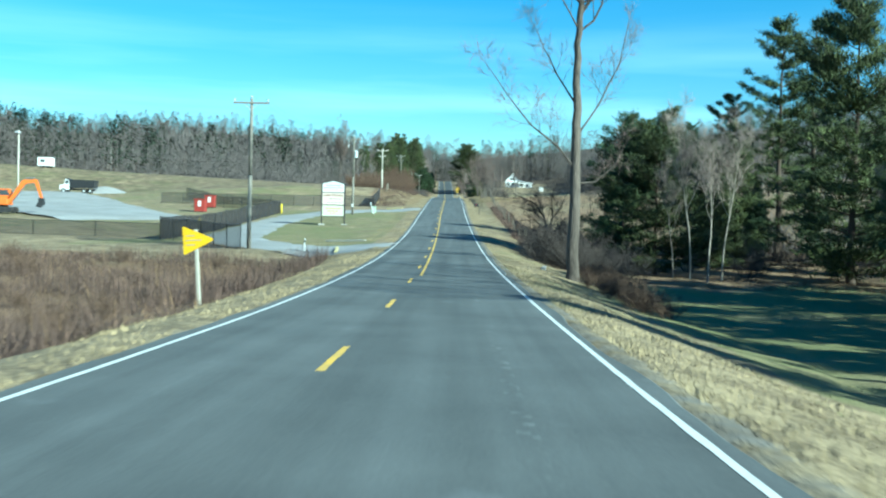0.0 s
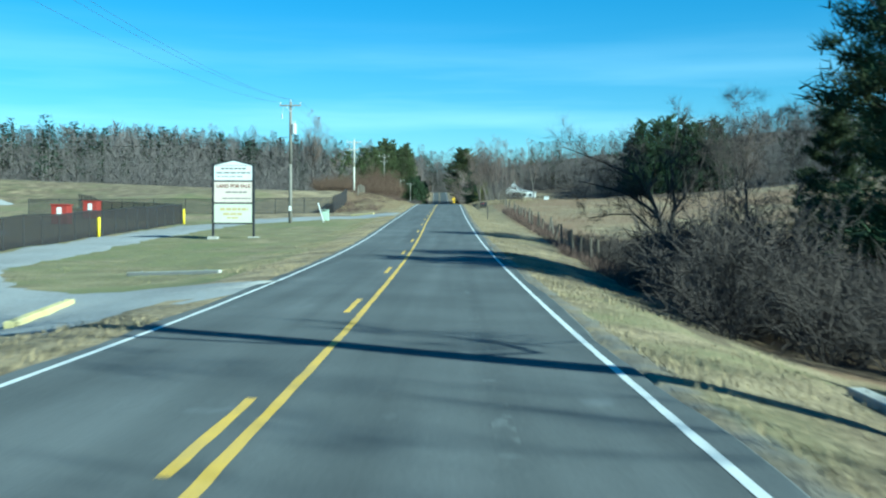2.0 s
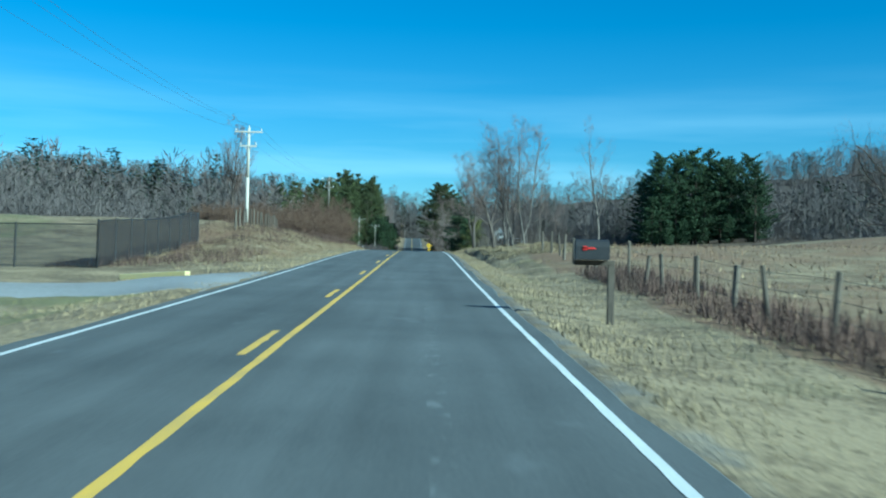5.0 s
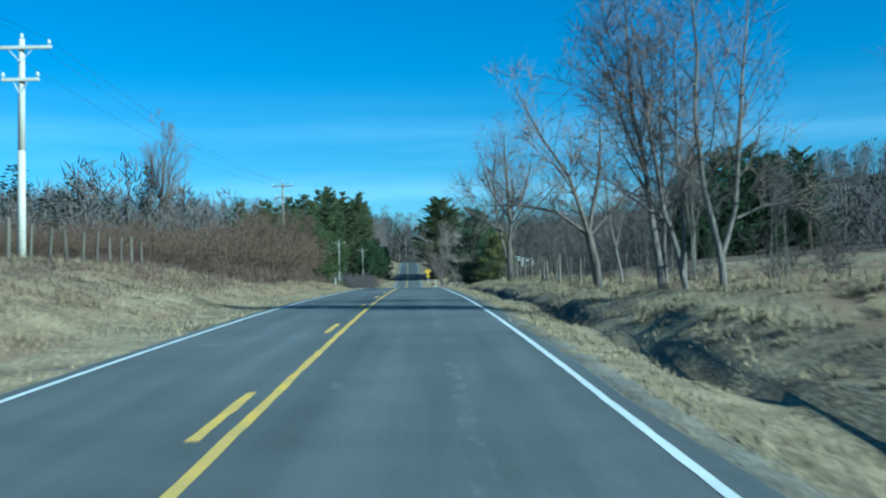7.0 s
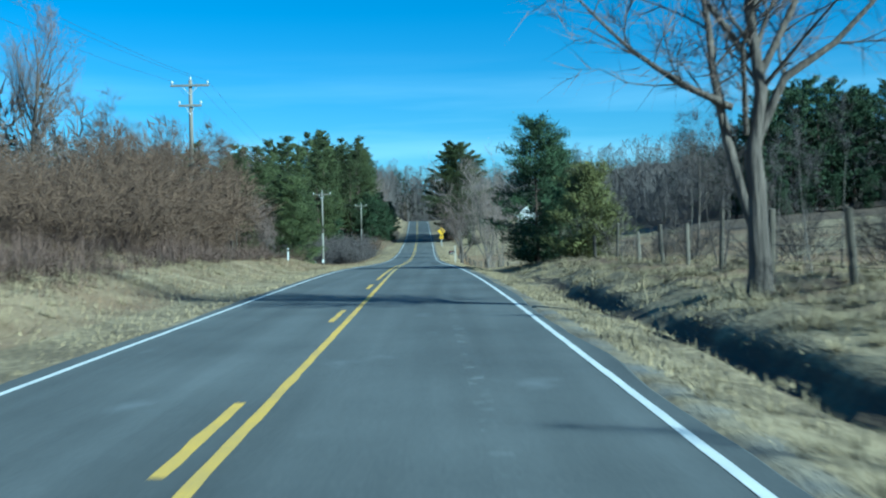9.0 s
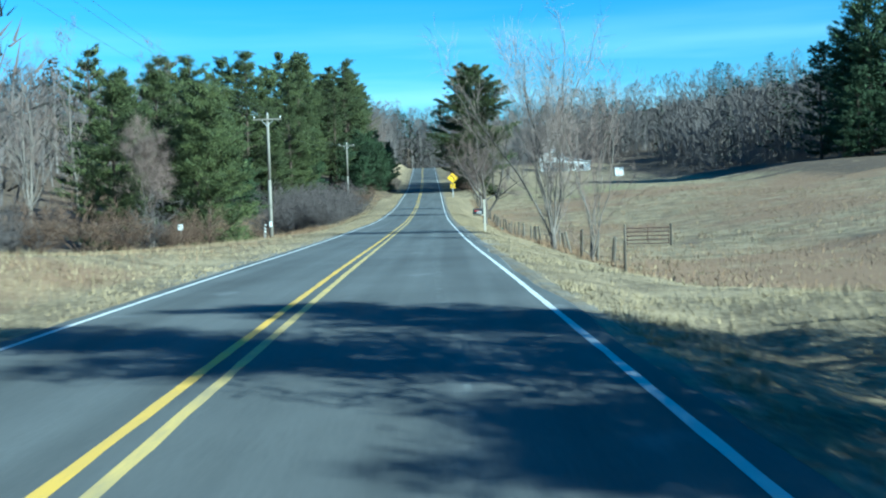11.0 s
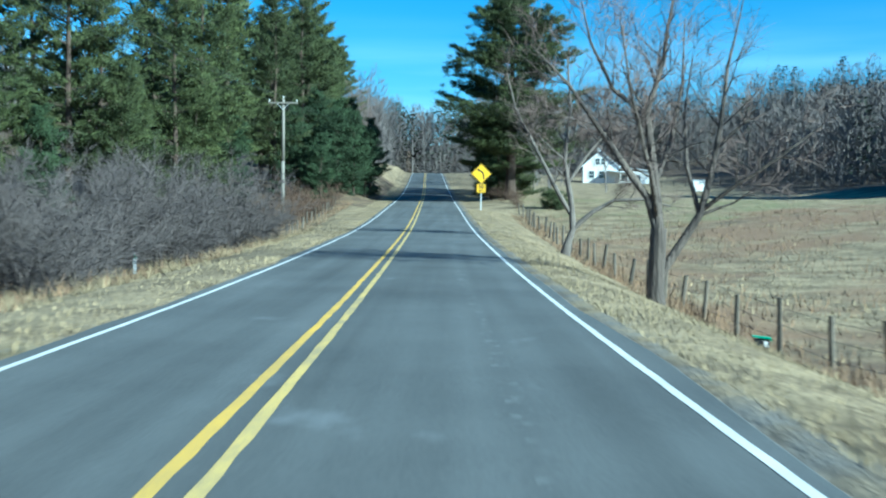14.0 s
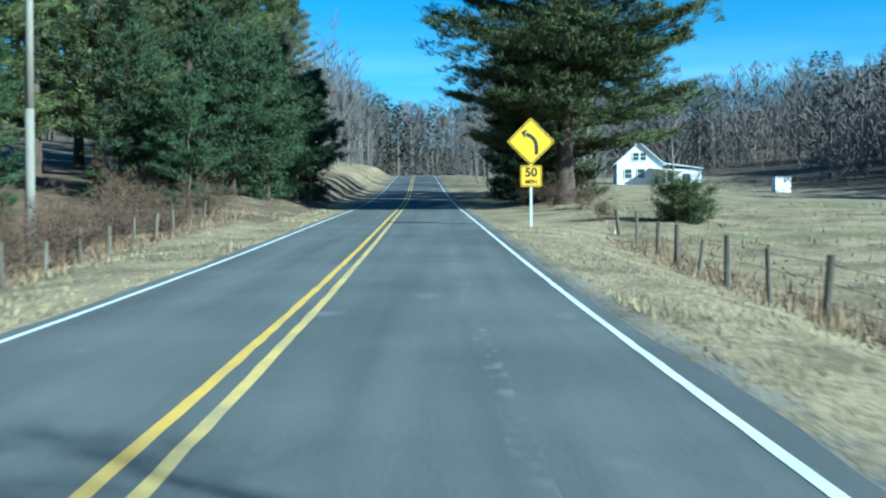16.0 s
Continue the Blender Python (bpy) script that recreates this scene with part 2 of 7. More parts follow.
def asphalt():
    """Worn grey asphalt: stones, long wheel-track bands, pale scuffs and thin sealed cracks."""
    m = material("asphalt", (0.103, 0.107, 0.107), 0.9, (0.064, 0.067, 0.068), 0.35, 30, 0.9, 0.6, 130, dist=0.006, spec=0.2)
    t = m.node_tree
    b = t.nodes["Principled BSDF"]
    col = b.inputs["Base Color"].links[0].from_socket
    co = t.nodes.new("ShaderNodeTexCoord")
    lo, st = t.nodes.new("ShaderNodeMapping"), t.nodes.new("ShaderNodeTexNoise")
    lo.inputs["Scale"].default_value = (1.6, 0.03, 1)
    st.inputs["Scale"].default_value, st.inputs["Detail"].default_value = 1.0, 4
    t.links.new(co.outputs["Object"], lo.inputs["Vector"])
    t.links.new(lo.outputs[0], st.inputs["Vector"])
    ra = t.nodes.new("ShaderNodeMapRange")
    ra.inputs["From Min"].default_value, ra.inputs["From Max"].default_value = 0.3, 0.7
    ra.inputs["To Min"].default_value, ra.inputs["To Max"].default_value = 0.82, 1.22
    t.links.new(st.outputs[0], ra.inputs["Value"])
    hs = t.nodes.new("ShaderNodeHueSaturation")
    t.links.new(ra.outputs[0], hs.inputs["Value"])
    t.links.new(col, hs.inputs["Color"])
    sm, sn, sr = t.nodes.new("ShaderNodeMapping"), t.nodes.new("ShaderNodeTexNoise"), t.nodes.new("ShaderNodeMapRange")
    sm.inputs["Scale"].default_value = (0.9, 0.5, 1)
    sn.inputs["Scale"].default_value, sn.inputs["Detail"].default_value = 1.1, 8
    sr.inputs["From Min"].default_value, sr.inputs["From Max"].default_value = 0.66, 0.74
    sr.inputs["To Max"].default_value = 0.35
    t.links.new(co.outputs["Object"], sm.inputs["Vector"])
    t.links.new(sm.outputs[0], sn.inputs["Vector"])
    t.links.new(sn.outputs[0], sr.inputs["Value"])
    scuff = t.nodes.new("ShaderNodeMixRGB")
    scuff.inputs["Color2"].default_value = (0.20, 0.21, 0.22, 1)
    t.links.new(sr.outputs[0], scuff.inputs["Fac"])
    t.links.new(hs.outputs[0], scuff.inputs["Color1"])
    sx, band, chip = t.nodes.new("ShaderNodeSeparateXYZ"), t.nodes.new("ShaderNodeMath"), t.nodes.new("ShaderNodeTexNoise")
    t.links.new(co.outputs["UV"], sx.inputs[0])
    band.operation = "COMPARE"                         # a worn strip down the middle of the right-hand lane
    band.inputs[1].default_value, band.inputs[2].default_value = 2.02, 0.09
    t.links.new(sx.outputs["X"], band.inputs[0])
    chip.inputs["Scale"].default_value, chip.inputs["Detail"].default_value = 5.5, 7
    t.links.new(co.outputs["Object"], chip.inputs["Vector"])
    cr, cm = t.nodes.new("ShaderNodeMapRange"), t.nodes.new("ShaderNodeMath")
    cr.inputs["From Min"].default_value, cr.inputs["From Max"].default_value, cr.inputs["To Max"].default_value = 0.57, 0.66, 0.24
    cm.operation = "MULTIPLY"
    t.links.new(chip.outputs[0], cr.inputs["Value"])
    t.links.new(cr.outputs[0], cm.inputs[0])
    t.links.new(band.outputs[0], cm.inputs[1])
    pale = t.nodes.new("ShaderNodeMixRGB")
    pale.inputs["Color2"].default_value = (0.28, 0.29, 0.29, 1)
    t.links.new(cm.outputs[0], pale.inputs["Fac"])
    t.links.new(scuff.outputs[0], pale.inputs["Color1"])
    t.links.new(pale.outputs[0], b.inputs["Base Color"])
    return m


M["asphalt"] = asphalt()


def ground_material():
    """Dry winter turf: straw, green and bare earth by patches, with shade painted in along the ditch; the mesh says
    where lawn, pasture and thicket lie.
    """
    m = material("ground", (0.278, 0.216, 0.127), 0.95, (0.108, 0.080, 0.047), 0.55, 8, 0.95, 0.9, 20, dist=0.04, soften_by=0.15)
    t = m.node_tree
    b = t.nodes["Principled BSDF"]
    col = b.inputs["Base Color"].links[0].from_socket
    co = t.nodes.new("ShaderNodeTexCoord")
    for attr, colour, sc in (("green", (0.140, 0.138, 0.058), 0.25), ("brown", (0.180, 0.114, 0.066), 0.3), ("litter_shade", (0.084, 0.058, 0.038), 0.5), ("stone", (0.172, 0.164, 0.150), 1.2)):
        at, no = t.nodes.new("ShaderNodeAttribute"), t.nodes.new("ShaderNodeTexNoise")
        at.attribute_name = attr
        no.inputs["Scale"].default_value, no.inputs["Detail"].default_value = sc, 7
        t.links.new(co.outputs["Object"], no.inputs["Vector"])
        ad, mr = t.nodes.new("ShaderNodeMath"), t.nodes.new("ShaderNodeMapRange")
        ad.operation = "ADD"
        t.links.new(at.outputs["Fac"], ad.inputs[0])
        t.links.new(no.outputs[0], ad.inputs[1])
        mr.inputs["From Min"].default_value, mr.inputs["From Max"].default_value = 0.75, 1.15
        t.links.new(ad.outputs[0], mr.inputs["Value"])
        mx = t.nodes.new("ShaderNodeMixRGB")
        mx.inputs["Color2"].default_value = (*colour, 1)
        t.links.new(mr.outputs[0], mx.inputs["Fac"])
        t.links.new(col, mx.inputs["Color1"])
        col = mx.outputs[0]
    t.links.new(col, b.inputs["Base Color"])
    return m


M["ground"] = ground_material()


# ---- the road's line and the lie of the land ----
ROAD_Z = [0.58, 0.27, 0.0, -0.18, -0.26, -0.26, -0.17, 0.02, 0.33, 0.70, 1.15, 1.69, 2.31, 2.94, 3.56, 4.20, 4.86, 5.53, 6.16, 6.72,
          7.20, 7.61, 8.01, 8.40, 8.75, 9.03, 9.24, 9.41, 9.54, 9.70, 9.90, 10.11, 10.32, 10.59, 10.96, 11.40, 11.88, 12.47, 13.16, 13.90,
          14.64, 15.36, 16.12, 17.0, 17.92, 18.88, 19.9, 20.95, 22.0, 23.05, 24.1, 25.1, 26.0, 26.7, 27.15, 27.3, 27.2, 26.8]            # every 12 m from y = -20
ROAD_X = [0.0, 0.0, -0.54, -1.23, -1.60, -2.22, -3.39, -4.23, -4.90, -5.68]          # every 60 m from y = -40
LEFT_EDGE, RIGHT_EDGE = -2.637, 3.387
YS = np.arange(-400.0, 1600.0, 1.0)


def soften(values, width):
    k = np.ones(width) / width
    return np.convolve(np.pad(values, width // 2, mode="edge"), k, mode="valid")[:len(values)]


_z = np.interp(YS, -20 + 12.0 * np.arange(len(ROAD_Z)), ROAD_Z)
_z = np.where(YS < -20, 0.58 + (-20 - YS) * 0.025, _z)
_x = np.interp(YS, -40 + 60.0 * np.arange(len(ROAD_X)), ROAD_X)
_x = np.where(YS > 500, -5.68 - (YS - 500) * 0.0185, _x)
_z, _x = soften(_z, 9), soften(_x, 25)


def road_z(y):
    return np.interp(y, YS, _z)


def road_x(y):
    return np.interp(y, YS, _x)


STATIONS = {1: [], -1: []}


def station(side, y, *pairs):
    """A cross-section of the land: pairs of distance from the road's middle and height over the road."""
    d = np.array([p[0] for p in pairs], float)
    h = np.array([p[1] for p in pairs], float)
    STATIONS[side].append((y, d, h))


station(1, -60, (3.7, -.03), (4.2, -.08), (5.5, -.35), (8, -1.2), (12, -2), (40, -2), (120, 2))
station(1, 40, (3.7, -.03), (4.2, -.08), (5.5, -.35), (8, -1.15), (12, -2), (40, -2), (120, 2))
station(1, 75, (3.7, -.03), (4.2, -.08), (5.5, -.3), (8.3, -1.15), (12, -1.9), (45, -2.2), (120, 2))
station(1, 100, (3.7, -.03), (4.2, -.08), (6, -.3), (8.6, -.9), (12, -1.6), (25, -2), (50, -1), (120, 4))
station(1, 125, (3.7, -.03), (4.2, -.08), (6.5, -.25), (8.6, -.42), (12, -.8), (25, -1), (50, .3), (120, 6))
station(1, 165, (3.7, -.03), (4.2, -.08), (6, -.3), (7, -.2), (9, 0), (25, 0), (55, 1.5), (120, 7))
station(1, 195, (3.7, -.03), (4.2, -.08), (4.9, -.2), (5.2, -.36), (5.45, -.38), (5.75, -.06), (6.4, .12), (6.7, .3), (9.4, .65), (25, 1), (52, 1.2), (120, 8))
station(1, 225, (3.7, -.03), (4.3, -.08), (5.1, -.18), (5.42, -.36), (5.62, -.37), (5.86, -.04), (6.4, .06), (6.7, .16), (9.6, .35), (25, .6), (52, 1.2), (120, 9))
station(1, 250, (3.7, -.03), (4.3, -.08), (5.1, -.18), (5.42, -.34), (5.62, -.35), (5.86, .0), (6.4, .12), (6.7, .24), (9.4, .5), (25, .5), (52, 1.5), (120, 9))
station(1, 285, (3.7, -.03), (4.2, -.1), (5.5, -.3), (8, .3), (12, .2), (25, .3), (50, 2), (120, 9))
station(1, 315, (3.9, -.03), (4.6, -.06), (5.6, -.3), (8, -.9), (10, -1.5), (15, -1.9), (22, -1.6), (38, .8), (52, 2.5), (120, 9))
station(1, 390, (3.9, -.03), (4.6, -.06), (5.5, -.25), (7.2, -.95), (8.5, -1.45), (14, -1.6), (22, -1.4), (38, .6), (52, 2), (120, 8))
station(1, 440, (3.7, -.03), (4.5, -.06), (5.5, -.1), (7.2, -.6), (8.5, -.9), (14, -.9), (25, -.3), (50, 1.4), (64, 4), (120, 7))
station(1, 465, (3.7, -.03), (4.5, -.05), (6, 0), (9, .3), (14, .2), (50, .8), (64, 3.4), (120, 7))
station(1, 500, (3.7, -.03), (4.5, -.02), (9, .3), (14, .1), (50, -.4), (64, 2), (120, 7))
station(1, 545, (3.7, -.03), (4.5, -.02), (9, 0), (20, -.8), (50, -1.9), (70, 0), (120, 6))
station(1, 600, (3.7, -.03), (4.5, -.02), (9, 0), (20, -1), (36, -1.6), (60, -1.6), (120, 8))
station(1, 640, (3.7, -.03), (4.5, 0), (9, .3), (60, 1), (120, 8))
station(-1, -60, (3, -.03), (4, -.08), (5, -.3), (6.8, -.9), (10, -1.4), (22, -1.2), (60, -.8), (120, 0))
station(-1, 50, (3, -.03), (4, -.08), (5, -.3), (6.8, -.9), (10, -1.2), (22, -.8), (60, -.6), (120, 2))
station(-1, 64, (3, -.03), (4, -.06), (6.5, -.5), (9, -1), (13.5, -.5), (22, -.5), (60, -.5), (120, 3))
station(-1, 76, (3, -.03), (4, -.06), (6.5, -.4), (9, -.5), (13.5, -.5), (22, -.5), (60, -.5), (120, 3))
station(-1, 100, (3, -.03), (4, -.1), (5.5, -.25), (12, -.55), (23, -.8), (45, -.6), (80, -.2), (120, 1))
station(-1, 150, (3, -.03), (4, -.08), (6, -.4), (9, -.4), (23, -.8), (36, -.9), (50, -.7), (90, -.2), (120, 1))
station(-1, 164, (3, -.03), (4, -.05), (8, -.45), (12, -.4), (23, -.6), (36, -.9), (50, -.8), (90, -.4), (120, 2))
station(-1, 180, (3, -.03), (4, -.05), (6, -.1), (9, -.1), (12, -.3), (23, -.3), (36, -.3), (50, -.6), (90, -.4), (120, 3))
station(-1, 194, (3, -.03), (4, -.05), (5.2, .02), (6.5, .35), (9, .75), (11, .3), (13, .2), (23, .4), (36, .2), (50, -.5), (90, -.4), (120, 3))
station(-1, 208, (3, -.03), (4, -.05), (5.2, .05), (6.5, .5), (9, 1.2), (13, 1.9), (30, 2.0), (50, .6), (66, -.6), (85, -.4), (110, 3), (130, 4))
station(-1, 250, (3, -.03), (4, -.05), (5.2, .05), (6.5, .5), (9, 1), (13, 1.8), (30, 2.5), (80, 4.2), (120, 6))
station(-1, 298, (3, -.03), (4, -.05), (5.2, 0), (7, .6), (10, .8), (14, 1), (30, 1), (80, 3), (120, 6))
station(-1, 325, (3, -.03), (4, -.05), (6, -.05), (9, -.1), (13, -.3), (30, -.3), (80, 3), (120, 6))
station(-1, 365, (3, -.03), (4, -.05), (5.5, -.2), (8, -.6), (11, -1.3), (20, -1.2), (80, 4), (120, 7))
station(-1, 420, (3, -.03), (4, -.05), (5.2, -.2), (7.3, -.9), (10.5, -1), (20, -.8), (80, 5), (120, 8))
station(-1, 450, (3, -.03), (4, -.05), (6, 0), (8, -.4), (10.5, -.8), (20, -.2), (80, 6), (120, 9))
station(-1, 470, (3, -.03), (4, -.03), (5, .05), (6, .4), (8, 1), (20, 2), (80, 7), (120, 10))
station(-1, 510, (3, -.03), (4, 0), (5, .3), (6.6, 1.4), (9, 2), (20, 3), (80, 9), (120, 12))
station(-1, 600, (3, -.03), (4, 0), (5, .3), (6.6, 1.4), (9, 2), (20, 3), (80, 9), (120, 12))


def rise(v):
    v = np.clip(v, 0, 1)
    return v * v * (3 - 2 * v)


def rough(x, y):
    """Small unevenness of the turf, with no rows in it."""
    q = np.random.default_rng(12)
    out = 0.0
    for k, (length, height) in enumerate(((11, .030), (7.3, .022), (4.9, .016), (3.1, .012), (2.2, .010), (1.5, .008), (1.1, .006))):
        a, p = q.uniform(0, 6.28), q.uniform(0, 6.28)
        out = out + height * np.sin((x * np.cos(a) + y * np.sin(a)) * 6.28 / length + p + 1.9 * np.sin((x * np.sin(a) - y * np.cos(a)) * 2.9 / length))
    return out


def land(d, y):
    """World height of the ground at d metres to the right of the road's middle, at y along it."""
    d, y = np.broadcast_arrays(np.asarray(d, float), np.asarray(y, float))
    out = np.zeros(d.shape)
    for side in (1, -1):
        table = STATIONS[side]
        ys = np.array([s[0] for s in table])
        rows = np.stack([np.interp(np.abs(d), s[1], s[2]) for s in table])
        k = np.clip(np.searchsorted(ys, y) - 1, 0, len(ys) - 2)
        w = rise(np.clip((y - ys[k]) / (ys[k + 1] - ys[k]), 0, 1))
        lo = np.take_along_axis(rows, k[None], 0)[0]
        hi = np.take_along_axis(rows, k[None] + 1, 0)[0]
        out = np.where((d >= 0) == (side == 1), lo + (hi - lo) * w, out)
    hills = (25 * rise((-d - 130) / 260) * rise((y - 50) / 250) + 36 * rise((d - 110) / 220) * rise((y - 50) / 300)
             + 24 * rise((y - 640) / 200) * rise((320 - np.abs(d)) / 160)
             + (5 * rise((d - 10) / 60) + 5 * rise((d - 175) / 60) + 3.5 * rise((-d - 60) / 90)) * rise((y - 600) / 150))
    off = np.where(d > 0, d - 3.9, -d - 3.1)
    lumps = rise((d - 4.6) / .6) * rise((13 - d) / 2) * rise((y - 184) / 8) * rise((285 - y) / 10)      # tussocky ditch bank
    hills = hills + lumps * (.13 * np.sin(d * 2.3 + 2 * np.sin(y * .9)) * np.sin(y * 1.3 + 1.5 * np.sin(d * 1.7)) + .10 * np.sin(y * .61 + d) * np.sin(y * .37))
    return road_z(y) + out + hills + rough(d, y) * rise((off - 0.6) / 2.5) * np.where(np.abs(d) > 60, 3, 1)


def at(d, y, up=0.0):
    """World point at d metres right of the road's middle, y along it and up over the ground."""
    return Vector((float(road_x(y)) + d, float(y), float(land(d, y)) + up))


# ---- mesh helpers ----
def mesh_np(name, verts, faces, mats, index=None, smooth=False):
    """A mesh from arrays of corners and of triangles or quads."""
    me = bpy.data.meshes.new(name)
    verts, faces = np.asarray(verts, np.float32), np.asarray(faces, np.int32)
    n = faces.shape[1]
    me.vertices.add(len(verts))
    me.vertices.foreach_set("co", verts.ravel())
    me.loops.add(faces.size)
    me.loops.foreach_set("vertex_index", faces.ravel())
    me.polygons.add(len(faces))
    me.polygons.foreach_set("loop_start", np.arange(0, faces.size, n, dtype=np.int32))
    if index is not None:
        me.polygons.foreach_set("material_index", np.asarray(index, np.int32))
    if smooth:
        me.polygons.foreach_set("use_smooth", np.ones(len(faces), bool))
    for m in mats:
        me.materials.append(m)
    me.update(calc_edges=True)
    return me


def part(name, bm, mat, parent=None, label="", smooth=False, pos=None):
    """One bmesh as one mesh object under a thing or a part."""
    me = bpy.data.meshes.new(name)
    bmesh.ops.recalc_face_normals(bm, faces=bm.faces[:])
    if smooth:
        for f in bm.faces:
            f.smooth = True
    bm.to_mesh(me)
    bm.free()
    me.materials.append(mat)
    ob = new(name, me)
    if parent is not None:
        ob.parent = parent
    if pos is not None:
        ob.matrix_basis = pos
    return tagged(ob, label)


def thing(name, at_pose, label, category, group="", kind=""):
    ob = new(name)
    ob.empty_display_size = 0.2
    ob.matrix_basis = at_pose
    return tagged(ob, label, category, group, kind)


def box(bm, x0, x1, y0, y1, z0, z1, bevel=0.0, m=None):
    """Adds a box, with worn edges if bevel is given."""
    r = bmesh.ops.create_cube(bm, size=1.0)
    vs = r["verts"]
    for v in vs:
        v.co = Vector((x0 + (v.co.x + .5) * (x1 - x0), y0 + (v.co.y + .5) * (y1 - y0), z0 + (v.co.z + .5) * (z1 - z0)))
    if bevel:
        es = list({e for v in vs for e in v.link_edges})
        r2 = bmesh.ops.bevel(bm, geom=es, offset=bevel, segments=2, affect="EDGES", profile=0.5)
        vs = list({v for f in r2["faces"] for v in f.verts} | {v for v in vs if v.is_valid})
    if m is not None:
        bmesh.ops.transform(bm, matrix=m, verts=[v for v in vs if v.is_valid])
    return vs


def rod(bm, a, b, r0, r1=None, n=8):
    """Adds a tapered round bar from a to b."""
    a, b = Vector(a), Vector(b)
    r1 = r0 if r1 is None else r1
    r = bmesh.ops.create_cone(bm, cap_ends=True, segments=n, radius1=r0, radius2=max(r1, 1e-4), depth=(b - a).length)
    q = (b - a).to_track_quat("Z", "Y").to_matrix().to_4x4()
    bmesh.ops.transform(bm, matrix=Matrix.Translation((a + b) / 2) @ q, verts=r["verts"])
    return r["verts"]


def prism(bm, outline, y0, y1, m=None):
    """Adds an outline of (x, z) points pushed from y0 to y1."""
    a = [bm.verts.new((x, y0, z)) for x, z in outline]
    b = [bm.verts.new((x, y1, z)) for x, z in outline]
    n = len(a)
    bm.faces.new(a)
    bm.faces.new(b[::-1])
    for i in range(n):
        bm.faces.new((a[i], b[i], b[(i + 1) % n], a[(i + 1) % n]))
    if m is not None:
        bmesh.ops.transform(bm, matrix=m, verts=a + b)
    return a + b


def B():
    return bmesh.new()


# ---- ground, road, markings ----
def strip(name, ys, offsets, lift, mats, zfun=None, smooth=True):
    """A sheet along the road: rows at ys, columns at offsets (one list, or one a row)."""
    ys = np.asarray(ys, float)
    off = np.asarray(offsets, float)
    if off.ndim == 1:
        off = np.repeat(off[None], len(ys), 0)
    yy = np.repeat(ys[:, None], off.shape[1], 1)
    z = (zfun(off, yy) if zfun else land(off, yy)) + lift
    v = np.stack([road_x(yy) + off, yy, z], -1).reshape(-1, 3)
    r, c = off.shape
    i = np.arange(r * c).reshape(r, c)
    f = np.stack([i[:-1, :-1], i[:-1, 1:], i[1:, 1:], i[1:, :-1]], -1).reshape(-1, 4)
    return mesh_np(name, v, f, mats, smooth=smooth), off.reshape(-1), yy.reshape(-1)


def patchy(d, y, a, b):
    return np.sin(d * a + 1.7 * np.sin(y * b)) * np.sin(y * b * 1.6 + 1.1 * np.sin(d * a * 0.7))


